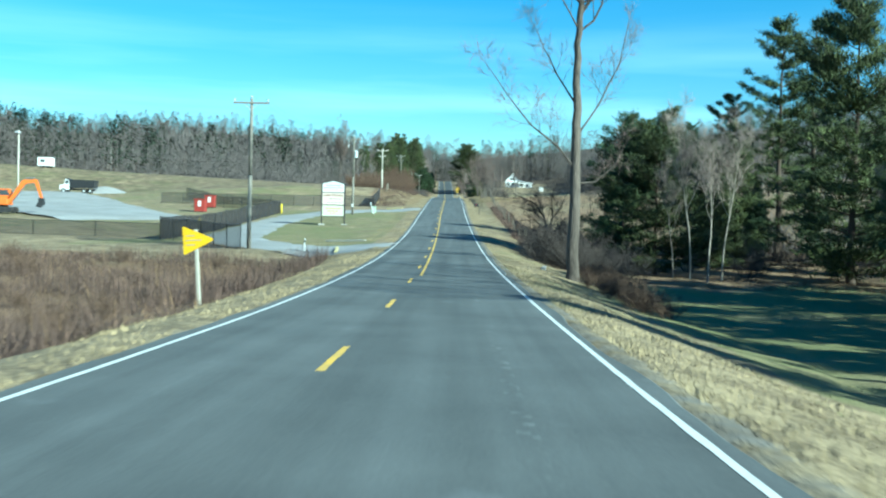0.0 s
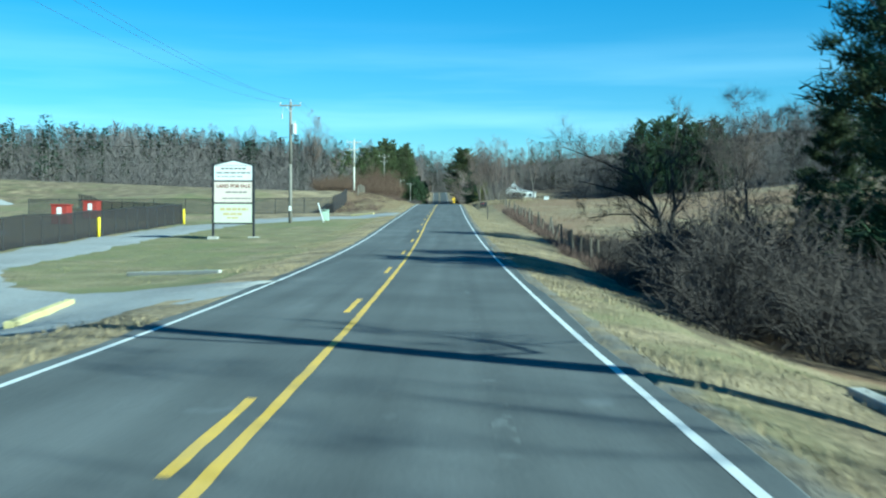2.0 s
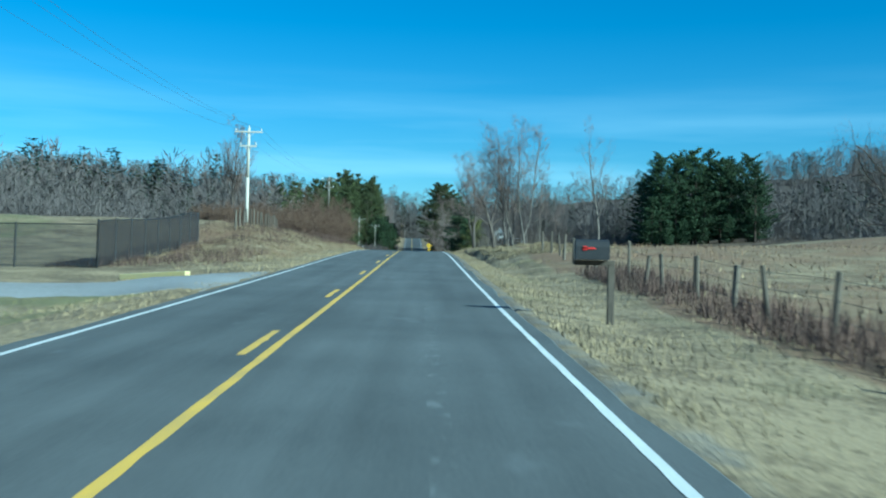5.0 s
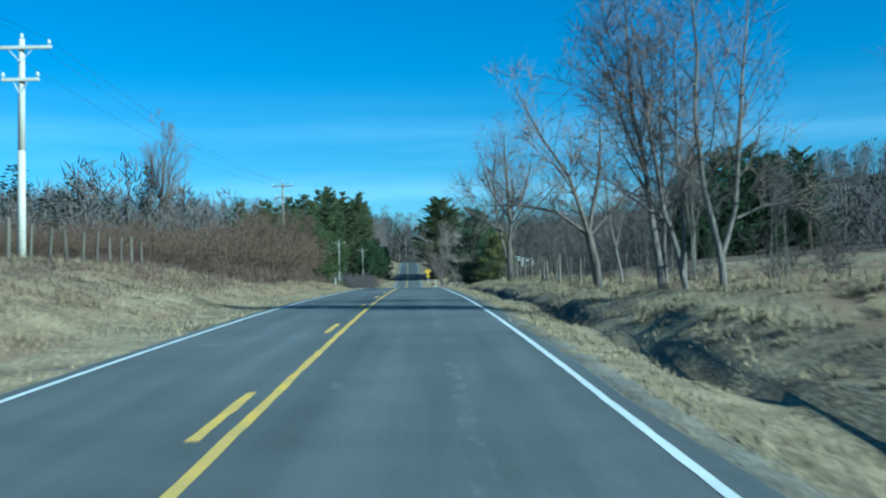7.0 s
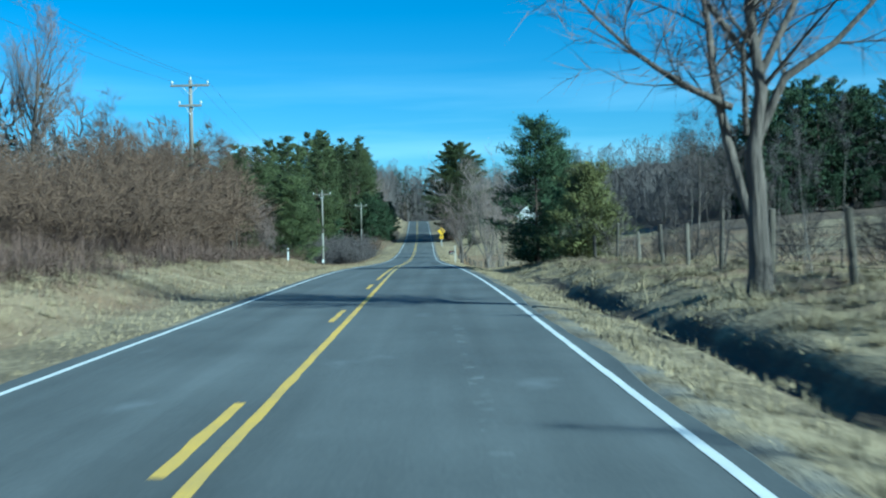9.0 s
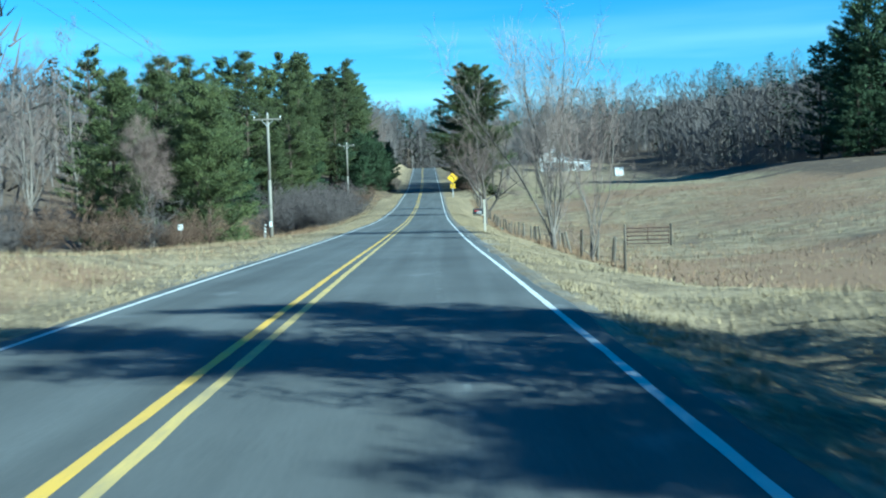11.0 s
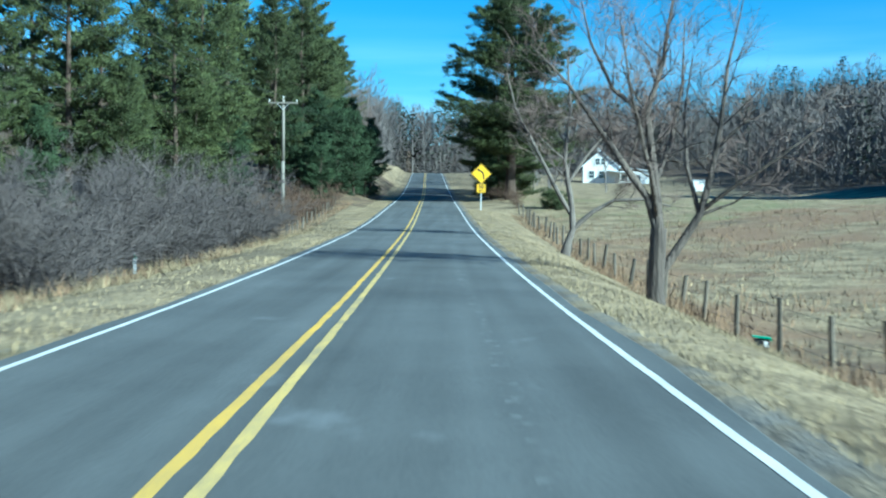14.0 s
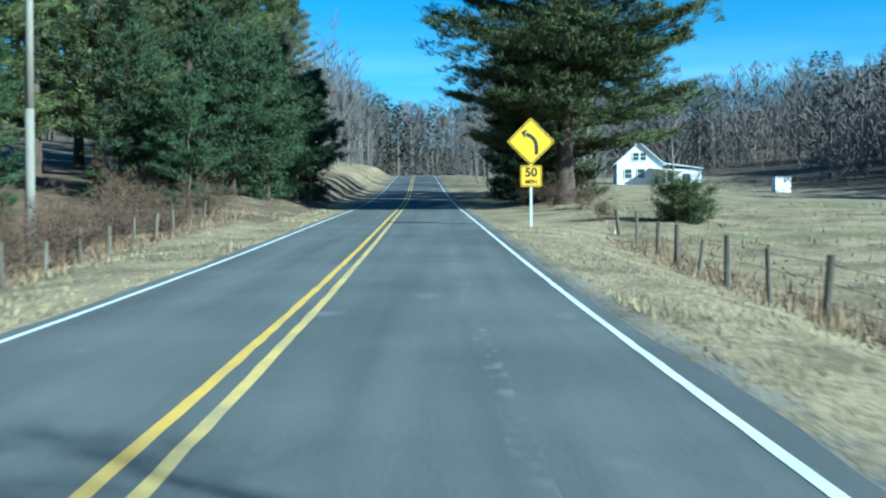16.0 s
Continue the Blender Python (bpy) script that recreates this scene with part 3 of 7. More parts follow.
def build_ground():
    near = np.concatenate([np.arange(3.0, 7, 0.25), np.arange(7, 16, 0.5), np.arange(16, 40, 2.0), np.arange(40, 120, 6), [130, 150, 180, 220, 270, 330, 420, 600, 1000, 1800]])
    cols = np.concatenate([-near[::-1], [-1.2, 1.2], near])
    ys = np.concatenate([[-400, -250, -150, -100], np.arange(-60, 520, 2.0), np.arange(520, 720, 3), np.arange(720, 1000, 20), [1050, 1150, 1300, 1599]])
    me, d, y = strip("ground", ys, cols, 0, [M["ground"]])
    co = np.empty(len(d) * 3, np.float32)
    me.vertices.foreach_get("co", co)
    co = co.reshape(-1, 3)
    under = (d > -2.9) & (d < 3.7)
    co[under, 2] -= 0.12                       # roadbed under the asphalt
    me.vertices.foreach_set("co", co.ravel())
    a = np.abs(d)
    wave = np.clip((a - 6) * .25, 0, 4) * patchy(d, y, .23, .11)
    d, y = d + wave, y + 1.5 * wave               # uneven borders between kinds of turf
    lawn = ((d > 9) & (y < 66)) * 0.58 + ((d < -4.6) & (d > -24) & (y > 76) & (y < 160)) * 0.50 + ((d > 3.9) & (d < 9) & (y > 20) & (y < 75)) * (0.34 + 0.2 * patchy(d, y, 1.1, .33)) + ((d > 3.9) & (d < 9) & (y > 75) & (y < 190)) * (0.14 + 0.2 * patchy(d, y, .9, .3))
    mound = ((d < -24) & (y > 100) & (y < 320)) * 0.35
    green = np.clip(lawn + mound + ((d > 9) & (y > 440) & (y < 480)) * 0.3 + 0.12 * patchy(d, y, .21, .05), 0, 1)
    brown = np.clip(((d < -6) & (y < 58)) * 0.7 + ((d > 8) & (y > 66) & (y < 112)) * 0.55 + ((d > 8) & (y > 300) & (y < 450)) * (0.46 + 0.30 * patchy(d, y, .13, .05) + 0.28 * patchy(d, y, .45, .23))
                    + ((d < -7) & (y > 360) & (y < 470)) * 0.4 + ((d < -4.4) & (d > -14) & (y > 176) & (y < 310)) * (0.36 + 0.22 * patchy(d, y, .5, .2)) + ((d > 7.4) & (y > 98) & (y < 290)) * (0.56 + 0.24 * patchy(d, y, .17, .06) + 0.16 * patchy(d, y, .5, .25)), 0, 1)
    # leaf litter and dark soil; over the ditch and its bank also painted shade
    litter_shade = np.clip(((d < -18) & (y > 325)) * 0.65 + (a > 130) * 0.8 + (y > 620) * 0.8 + ((d < -12) & (y > 215) & (y < 300)) * 0.4
                     + ((d > 5.2) & (d < 6.0) & (y > 205) & (y < 275)) * 0.55 + ((d > 5.7) & (d < 11) & (y > 186) & (y < 290)) * (0.05 + 0.26 * patchy(d, y, .9, .35)) + ((d > 8.5) & (d < 30) & (y > 310) & (y < 440)) * (0.12 + 0.34 * patchy(d, y, .31, .12)) + ((d > 55) & (y > 420)) * 0.7 + ((d < -4.6) & (y > 455) & (y < 530)) * 0.6 + ((d > 6) & (d < 12) & (y > 68) & (y < 100)) * 0.5, 0, 1)
    stone = np.clip(((d > 3) & (d < 4.7) & (y > 318) & (y < 352)) * 0.38 + ((d < -2.5) & (d > -4.0) & (y > 300) & (y < 340)) * 0.32
                    + ((d > 3) & (d < 4.15)) * 0.4 + ((d < -2.4) & (d > -3.4)) * 0.2, 0, 1)
    for name, val in (("green", green), ("brown", brown), ("litter_shade", litter_shade), ("stone", stone)):
        me.attributes.new(name, "FLOAT", "POINT").data.foreach_set("value", val.astype(np.float32))
    tagged(new("ground", me), "uneven winter turf of straw, green patches and bare soil", "ground", kind="structure")


def crown(off, yy):
    return road_z(yy)


def build_road():
    ys = np.arange(-80, 668, 1.0)
    rng = np.random.default_rng(3)
    wob = lambda: soften(rng.normal(0, 0.055, len(ys)), 3)
    offs = np.stack([LEFT_EDGE - 0.26 + wob(), np.full(len(ys), LEFT_EDGE), np.full(len(ys), -1.2), np.full(len(ys), 0.0), np.full(len(ys), 1.8),
                     np.full(len(ys), RIGHT_EDGE), RIGHT_EDGE + 0.24 + wob() + 0.05 * np.sin(ys * .37) * np.sin(ys * .13)], 1)
    me, d, y = strip("road", ys, offs, 0, [M["asphalt"]], crown)
    uv = me.uv_layers.new(name="across_along")
    li = np.empty(len(me.loops), np.int32)
    me.loops.foreach_get("vertex_index", li)
    uv.data.foreach_set("uv", np.stack([d[li], y[li]], 1).astype(np.float32).ravel())
    road = tagged(new("road", me), "worn grey asphalt two-lane country road", "road", kind="structure")
    # broken asphalt lip at both sides
    for side, e in ((1, offs[:, -1]), (-1, offs[:, 0])):
        lip = np.stack([e, e + side * 0.05, e + side * 0.10], 1)
        me, _, _ = strip("asphalt_edge", ys, lip, 0, [M["asphalt"]], lambda o, yy: road_z(yy) - np.array([0, 0.03, 0.12])[None])
        tagged(new("asphalt_edge", me), "crumbling asphalt edge beside the verge", "road edge", kind="structure")
    ed = np.arange(-80, 668, 0.5)
    for c in (LEFT_EDGE, RIGHT_EDGE):
        j = rng.normal(0, 0.003, (len(ed), 2))
        me, _, _ = strip("edge_line", ed, c + np.array([-0.044, 0.044]) + j, 0.004, [M["line_white"]], crown)
        tagged(new("edge_line", me), "worn white painted edge line on asphalt", "road marking", kind="structure")
    for y0, y1, paint, words in ((SOLID_FROM, DOUBLE_FROM, "line_yellow", "continuous yellow centre line on asphalt"), (DOUBLE_FROM, 668, "line_worn", "worn pale yellow centre line on asphalt")):
        sy = np.arange(y0, y1 + .1, 0.5)
        me, _, _ = strip("centre_line", sy, 0.13 + np.array([-0.052, 0.052]) + rng.normal(0, 0.005, (len(sy), 2)), 0.004, [M[paint]], crown)
        tagged(new("centre_line", me), words, "road marking", kind="structure")
    sy = np.arange(DOUBLE_FROM, 668, 0.5)
    j = rng.normal(0, 0.005, (len(sy), 2))
    me, _, _ = strip("centre_line", sy, -0.14 + np.array([-0.052, 0.052]) + j, 0.004, [M["line_yellow"]], crown)
    tagged(new("centre_line", me), "second continuous yellow centre line on asphalt", "road marking", kind="structure")
    for k in range(-6, 22):
        y0 = (DASH_FROM if k < 12 else DASH_FROM - 1.2) + k * 12.192
        sy = np.linspace(y0, y0 + 3.05, 8)
        me, _, _ = strip("centre_dash", sy, -0.14 + np.array([-0.052, 0.052]) + rng.normal(0, 0.006, (8, 2)), 0.004, [M["line_yellow"]], crown)
        tagged(new("centre_dash", me), "yellow painted centre line dash", "road marking", "yellow centre dashes", kind="structure")


SOLID_FROM, DOUBLE_FROM, DASH_FROM = 36.0, 268.0, 5.95
build_ground()
build_road()


def gravel_track(path, lift=0.05, label="", name="gravel_drive"):
    """A gravel strip along points of (distance, y, width)."""
    pts = [Vector((d, y, w)) for d, y, w in path]
    fine = []
    for a, b in zip(pts, pts[1:]):
        n = max(2, int((b - a).length / 1.0))
        fine += [a.lerp(b, i / n) for i in range(n)]
    fine.append(pts[-1])
    arr = np.array([tuple(p) for p in fine])
    for c in range(3):
        arr[:, c] = soften(arr[:, c], 7)
    arr[0], arr[-1] = path[0], path[-1]
    tang = np.gradient(arr[:, :2], axis=0)
    tang /= np.linalg.norm(tang, axis=1)[:, None]
    nor = np.stack([-tang[:, 1], tang[:, 0]], 1)
    rng = np.random.default_rng(5)
    cols = np.linspace(-0.5, 0.5, 9)
    P = arr[:, None, :2] + nor[:, None] * (arr[:, None, 2:3] * cols[None, :, None]) + rng.normal(0, 0.06, (len(arr), 9, 2))
    drop = np.where(np.abs(cols) > 0.49, -0.09, 0)[None] + 0.02 * np.sin(P[..., 0] * 2.1) * np.sin(P[..., 1] * 1.7)
    ends = np.minimum(1, np.minimum(np.arange(len(arr)), np.arange(len(arr))[::-1]) / 3.0)[:, None]
    z = land(P[..., 0], P[..., 1]) + lift * ends + drop * ends + .004
    V = np.stack([road_x(P[..., 1]) + P[..., 0], P[..., 1], z], -1).reshape(-1, 3)
    i = np.arange(len(arr) * 9).reshape(-1, 9)
    F = np.stack([i[:-1, :-1], i[:-1, 1:], i[1:, 1:], i[1:, :-1]], -1).reshape(-1, 4)
    tagged(new(name, mesh_np(name, V, F, [M["gravel"]], smooth=True)), label, "driveway", kind="structure")


gravel_track([(-3.1, 70.8, 14), (-4.5, 71, 11), (-9, 73.5, 7.5), (-14, 78, 7), (-18.5, 90, 6.5), (-20, 118, 5.5), (-19, 142, 6), (-15, 154, 7), (-9, 158.5, 7), (-4.5, 159, 9), (-3.1, 159, 13)],
             label="pale gravel driveway looping off the road")
gravel_track([(-36, 122, 16), (-50, 142, 22), (-66, 176, 20), (-80, 205, 16)], 0.3, "pale gravel yard of a building site", "gravel_yard")


# ---- plants ----
class Sticks:
    """Collects tapered bars as triangles in plain arrays."""
    def __init__(self):
        self.v, self.f, self.n = [], [], 0

    def bar(self, a, b, r0, r1, n=4, cap=False):
        d = b - a
        if d.length < 1e-6:
            return
        u = d.orthogonal().normalized()
        w = d.normalized().cross(u)
        k = self.n
        for c, r in ((a, r0), (b, r1)):
            for i in range(n):
                q = 2 * math.pi * i / n
                p = c + (u * math.cos(q) + w * math.sin(q)) * r
                self.v.append((p.x, p.y, p.z))
        for i in range(n):
            j = (i + 1) % n
            self.f += [(k + i, k + j, k + n + j), (k + i, k + n + j, k + n + i)]
        self.n += 2 * n

    def tube(self, pts, radii, n, rng):
        """One closed-sided, uneven tapering stem through points."""
        u = (pts[1] - pts[0]).orthogonal().normalized()
        k = self.n
        for i, (p, r) in enumerate(zip(pts, radii)):
            d = (pts[min(i + 1, len(pts) - 1)] - pts[max(i - 1, 0)]).normalized()
            u = (u - d * u.dot(d)).normalized()
            w = d.cross(u)
            for j in range(n):
                q = 2 * math.pi * j / n
                c = p + (u * math.cos(q) + w * math.sin(q)) * r * rng.uniform(.93, 1.07)
                self.v.append((c.x, c.y, c.z))
        for i in range(len(pts) - 1):
            for j in range(n):
                a, b = k + i * n + j, k + i * n + (j + 1) % n
                self.f += [(a, b, b + n), (a, b + n, a + n)]
        self.n += n * len(pts)

    def blade(self, a, b, w):
        """A thin flat sliver from a to b."""
        d = b - a
        s = d.orthogonal().normalized() * w
        s.rotate(Matrix.Rotation(random.uniform(0, 6.28), 3, d))
        k = self.n
        for p in (a - s, a + s, b):
            self.v.append((p.x, p.y, p.z))
        self.f.append((k, k + 1, k + 2))
        self.n += 3

    def mesh(self, name, mat, smooth=True):
        return mesh_np(name, self.v, self.f, [mat], smooth=smooth)


def swerve(d, amount, rng):
    v = Vector((rng.gauss(0, 1), rng.gauss(0, 1), rng.gauss(0, 1))) * amount
    return (d + v).normalized()


def limb(wood, twig, p, d, length, r, level, rng, spread, up, twigs):
    """A branch that bends, tapers and carries finer ones."""
    steps = max(3, int(length / (0.9 if level < 2 else 0.5)))
    seg = length / steps
    for i in range(steps):
        d = swerve(d, 0.13 + 0.05 * level, rng)
        d = (d + Vector((0, 0, up * 0.10))).normalized()
        q = p + d * seg
        r2 = r * (1 - 0.72 * (1 / steps)) if level else r * (1 - 0.55 / steps)
        (wood if r > 0.012 else twig).bar(p, q, r, r2, 7 if r > 0.09 else 5 if r > 0.035 else 3)
        f = (i + 1) / steps
        if level < 3 and f > (0.12 if level else 0.02):
            for _ in range(2 if level else (2 if rng.random() < 0.8 else 3)):
                if rng.random() < 0.66:
                    side = d.orthogonal().normalized()
                    side.rotate(Matrix.Rotation(rng.uniform(0, 6.28), 3, d))
                    nd = (d * (1 - spread) + side * spread * rng.uniform(.7, 1.2) + Vector((0, 0, 0.12 * up))).normalized()
                    limb(wood, twig, q, nd, length * (0.62 - 0.30 * f) * rng.uniform(.7, 1.2), r2 * rng.uniform(.38, .58), level + 1, rng, spread, up, twigs)
        if level >= 2 or (level == 1 and f > .5):
            for _ in range(twigs):
                nd = swerve(d, 0.5, rng)
                twig.blade(q, q + nd * rng.uniform(.35, .95), max(0.0065, r2 * 0.35))
        p, r = q, r2


def bare_tree(seed, height, radius, stems=1, fork=0.35, spread=0.5, up=1.0, twigs=3, bark="bark", twig_mat="twig", lean=0.12, limbs=9, wander=.055, limb_r=(.40, .6), reach=.46):
    """A leafless tree: the trunk or trunks with their limbs, and a crown of twigs. Returns the two meshes."""
    rng = random.Random(seed)
    random.seed(seed)
    wood, twig = Sticks(), Sticks()
    for s in range(stems):
        a = rng.uniform(0, 6.28)
        p = Vector((math.cos(a), math.sin(a), 0)) * (0 if stems == 1 else radius * 1.3 * rng.uniform(.5, 1))
        p.z = -0.3
        out = Vector((math.cos(a), math.sin(a), 0))
        d = (Vector((0, 0, 1)) + out * (lean if stems == 1 else rng.uniform(.08, .34))).normalized()
        r = radius * (1 if stems == 1 else rng.uniform(.55, .9))
        h = height * (1 if stems == 1 else rng.uniform(.75, 1))
        steps = max(8, int(h / 1.1))
        seg = (h + .3) / steps
        line, radii = [p, p + d * 0.5], [r * 1.45, r * 1.02]
        p = p + d * 0.5
        for i in range(steps):
            f = i / steps
            d = (swerve(d, wander, rng) + Vector((0, 0, 0.06))).normalized()
            q = p + d * seg
            r2 = radius * (0.06 + 0.94 * (1 - (f + 1 / steps)) ** 0.85) * (r / radius if stems > 1 else 1)
            line.append(q)
            radii.append(r2)
            if f > fork:
                for _ in range(max(1, round(limbs * 2.0 / steps * rng.uniform(.6, 1.6)))):
                    az = rng.uniform(0, 6.28)
                    tilt = spread * rng.uniform(.75, 1.35)
                    nd = (Vector((math.cos(az), math.sin(az), 0)) * tilt + Vector((0, 0, 1)) * (1 - tilt * 0.6)).normalized()
                    limb(wood, twig, q, nd, h * (reach - reach * .74 * f) * rng.uniform(.7, 1.2), r2 * rng.uniform(*limb_r), 1, rng, spread, up, twigs)
            p, r = q, r2
        wood.tube(line, radii, 9 if radius > .08 else 6, rng)
    return wood.mesh("trunk", M[bark]), twig.mesh("crown", M[twig_mat], False)


def fork_tree(seed, height, radius, fork_at, limbs, width, bark="bark_grey", twig_mat="twig", twigs=2, tilt=(0, 0), up=1.0, spread=.5):
    """A leafless field tree: a short trunk that divides into rising limbs and a wide crown of fine twigs."""
    rng = random.Random(seed)
    random.seed(seed)
    wood, twig = Sticks(), Sticks()
    p, d, r = Vector((0, 0, -.3)), Vector((tilt[0], tilt[1], 1)).normalized(), radius * 1.4
    steps = max(3, int(fork_at / .5))
    line, radii = [p], [r]
    for i in range(steps):
        q = p + swerve(d, .06, rng) * (fork_at + .3) / steps
        r2 = radius * (1.08 if i == 0 else 1 - .15 * i / steps)
        line.append(q)
        radii.append(r2)
        if i == steps - 2 or (i == steps - 3 and rng.random() < .6):
            az = rng.uniform(0, 6.28)
            limb(wood, twig, q, Vector((math.cos(az), math.sin(az), .5)).normalized(), height * .28, radius * .24, 1, rng, spread, up, twigs)
        p, r = q, r2
    wood.tube(line + [p + d * .35], radii + [r * .6], 12, rng)
    a0 = rng.uniform(0, 6.28)
    for k in range(limbs):
        az = a0 + 6.283 * k / limbs + rng.uniform(-.4, .4)
        out = width / height * rng.uniform(.25, 1.05) if k else .1
        nd = Vector((math.cos(az) * out, math.sin(az) * out, 1)).normalized()
        L = (height - fork_at) * rng.uniform(.8, 1.1)
        limb(wood, twig, p + Vector((0, 0, -rng.uniform(0, .45))), nd, L, radius * rng.uniform(.26, .42), 1, rng, spread, up, twigs)
    return wood.mesh("trunk", M[bark]), twig.mesh("crown", M[twig_mat], False)


def guided_tree(seed, paths, bark, twig_mat="twig", twigs=2, spread=.5, up=.8, every=.75, reach=.38):
    """A leafless tree whose main limbs follow given bends: (r at start, r at end, first bare metres, points)."""
    rng = random.Random(seed)
    random.seed(seed)
    wood, twig = Sticks(), Sticks()
    for r0, r1, bare, pts in paths:
        pts = [Vector(q) for q in pts]
        total = sum((b - a).length for a, b in zip(pts, pts[1:]))
        gone, last, line, radii = 0.0, pts[0], [pts[0]], [r0 * (1.4 if r0 > .2 else 1)]
        for a, b in zip(pts, pts[1:]):
            n = max(1, round((b - a).length / every))
            for i in range(n):
                e = a.lerp(b, (i + 1) / n) + (swerve(Vector((0, 0, 0.01)), 1, rng) * .012 * (b - a).length if i < n - 1 else Vector())
                f1 = min(1, (gone + (e - last).length) / total)
                line.append(e)
                radii.append(r0 + (r1 - r0) * f1)
                gone += (e - last).length
                if gone > bare:
                    d = (e - last).normalized()
                    for _ in range(rng.choice((2, 2, 3))):
                        side = d.orthogonal().normalized()
                        side.rotate(Matrix.Rotation(rng.uniform(0, 6.28), 3, d))
                        nd = (d * .55 + side * .7 + Vector((0, 0, .25))).normalized()
                        rr = (r0 + (r1 - r0) * f1) * rng.uniform(.3, .5)
                        limb(wood, twig, e, nd, max(.8, (total * reach) * (1 - .6 * f1) * rng.uniform(.6, 1.2)), rr, 2 if rr < .03 else 1, rng, spread, up, twigs)
                last = e
        wood.tube(line, radii, 12 if r0 > .15 else 7, rng)
    return wood.mesh("trunk", M[bark]), twig.mesh("crown", M[twig_mat], False)


def shrub(seed, height, width, canes=40, mat="twig", bark="twig", twigs=3, droop=0.15, fine=.010):
    """A leafless bush: canes that rise from one stool and branch into twigs."""
    rng = random.Random(seed)
    random.seed(seed)
    wood, twig = Sticks(), Sticks()
    for _ in range(canes):
        a, k = rng.uniform(0, 6.28), rng.random() ** .6
        p = Vector((math.cos(a) * k * .05, math.sin(a) * k * .05, -0.2))
        d = Vector((math.cos(a) * k * width * .62, math.sin(a) * k * width * .62, height * rng.uniform(.6, .95))).normalized()
        h = height * rng.uniform(.6, 1.08) * (1 - 0.35 * k)
        steps = 4
        r = rng.uniform(.010, .022) * (height / 3) ** .5
        for i in range(steps):
            d = (swerve(d, .13, rng) + Vector((math.cos(a), math.sin(a), -0.6)) * droop * i / steps * .4).normalized()
            q = p + d * h / steps
            wood.bar(p, q, r, r * .8, 3)
            for _ in range(3 if i else 0):
                nd = swerve(d, .55, rng)
                L = h * rng.uniform(.12, .3)
                e = q + nd * L
                twig.bar(q, e, r * .5, r * .2, 3)
                for _ in range(twigs):
                    b = q.lerp(e, rng.uniform(.2, 1))
                    twig.blade(b, b + swerve(nd, .6, rng) * rng.uniform(.25, .7), fine)
            p, r = q, r * .82
    return wood.mesh("stems", M[bark]), twig.mesh("crown", M[mat], False)


def pine(seed, height, radius, bare=0.18, mat="needle", tufts=7, blades=7, droop=0.0, trunk_r=None, gap=0.62, blade=0.42, ragged=0.35, power=0.75, fine=.055):
    """A pine: straight trunk, whorls of level limbs and tufts of needles with gaps between the layers."""
    rng = random.Random(seed)
    wood = Sticks()
    tr = trunk_r or height * 0.014
    p = Vector((0, 0, -0.3))
    for i in range(8):
        q = Vector((rng.gauss(0, .05), rng.gauss(0, .05), height * (i + 1) / 8))
        wood.bar(p, q, tr * (1 - i / 8.5) * (1.25 if i == 0 else 1), tr * (1 - (i + 1) / 8.5), 9)
        p = q
    P, D = [], []
    z = height * bare
    while z < height * 0.99:
        f = (z / height - bare) / (1 - bare)
        reach = radius * (max(0.05, 1 - f) ** power) * (0.72 + 0.28 * min(1, f * 5))
        for _ in range(rng.randint(4, 6)):
            L = reach * rng.uniform(1 - ragged, 1 + ragged * 0.45)
            if L < 0.25:
                L = 0.3
            az = rng.uniform(0, 6.28)
            d = Vector((math.cos(az), math.sin(az), 0.16 + 0.55 * f - droop)).normalized()
            a = Vector((0, 0, z + rng.uniform(-.25, .25)))
            e = a + d * L + Vector((0, 0, 0.06 * L))
            m = a.lerp(e, .5) - Vector((0, 0, 0.05 * L))
            wood.bar(a, m, tr * .16 * (1 - f * .6) + .012, .02, 4)
            wood.bar(m, e, .02, .006, 3)
            n = max(2, int(tufts * (0.45 + L / radius)))
            for i in range(n):
                g = rng.uniform(.22, 1.0) if f < .85 else rng.uniform(0, 1)
                c = (a.lerp(m, g * 2) if g < .5 else m.lerp(e, g * 2 - 1))
                side = Vector((-d.y, d.x, 0)) * rng.gauss(0, .30) * L * (1.15 - g * .6)
                c = c + side + Vector((0, 0, rng.gauss(.03, .07)))
                P.append(c)
                D.append((d * .8 + side.normalized() * .5 + Vector((0, 0, .35))) if side.length > 1e-3 else d)
        z += gap * rng.uniform(.75, 1.3)
    r = np.random.default_rng(seed)
    P = np.repeat(np.array([tuple(v) for v in P]), blades, 0)
    D = np.repeat(np.array([tuple(v) for v in D]), blades, 0)
    n = len(P)
    dirs = D / np.linalg.norm(D, axis=1)[:, None] * .8 + r.normal(0, .5, (n, 3)) * np.array([1, 1, .6])
    dirs /= np.linalg.norm(dirs, axis=1)[:, None]
    side = np.cross(dirs, r.normal(0, 1, (n, 3)) * np.array([.6, .6, 1]))
    side /= np.linalg.norm(side, axis=1)[:, None] + 1e-9
    length, width = blade * r.uniform(.6, 1.35, n)[:, None], blade * fine * r.uniform(.7, 1.4, n)[:, None]
    base = P + r.normal(0, .17, (n, 3)) * np.array([1, 1, .5])
    V = np.stack([base - dirs * length * .4 + side * width, base - dirs * length * .4 - side * width, base + dirs * length * .6], 1).reshape(-1, 3)
    F = np.arange(n * 3).reshape(-1, 3)
    return wood.mesh("trunk", M["bark_pine"]), mesh_np("crown", V, F, [M[mat]])


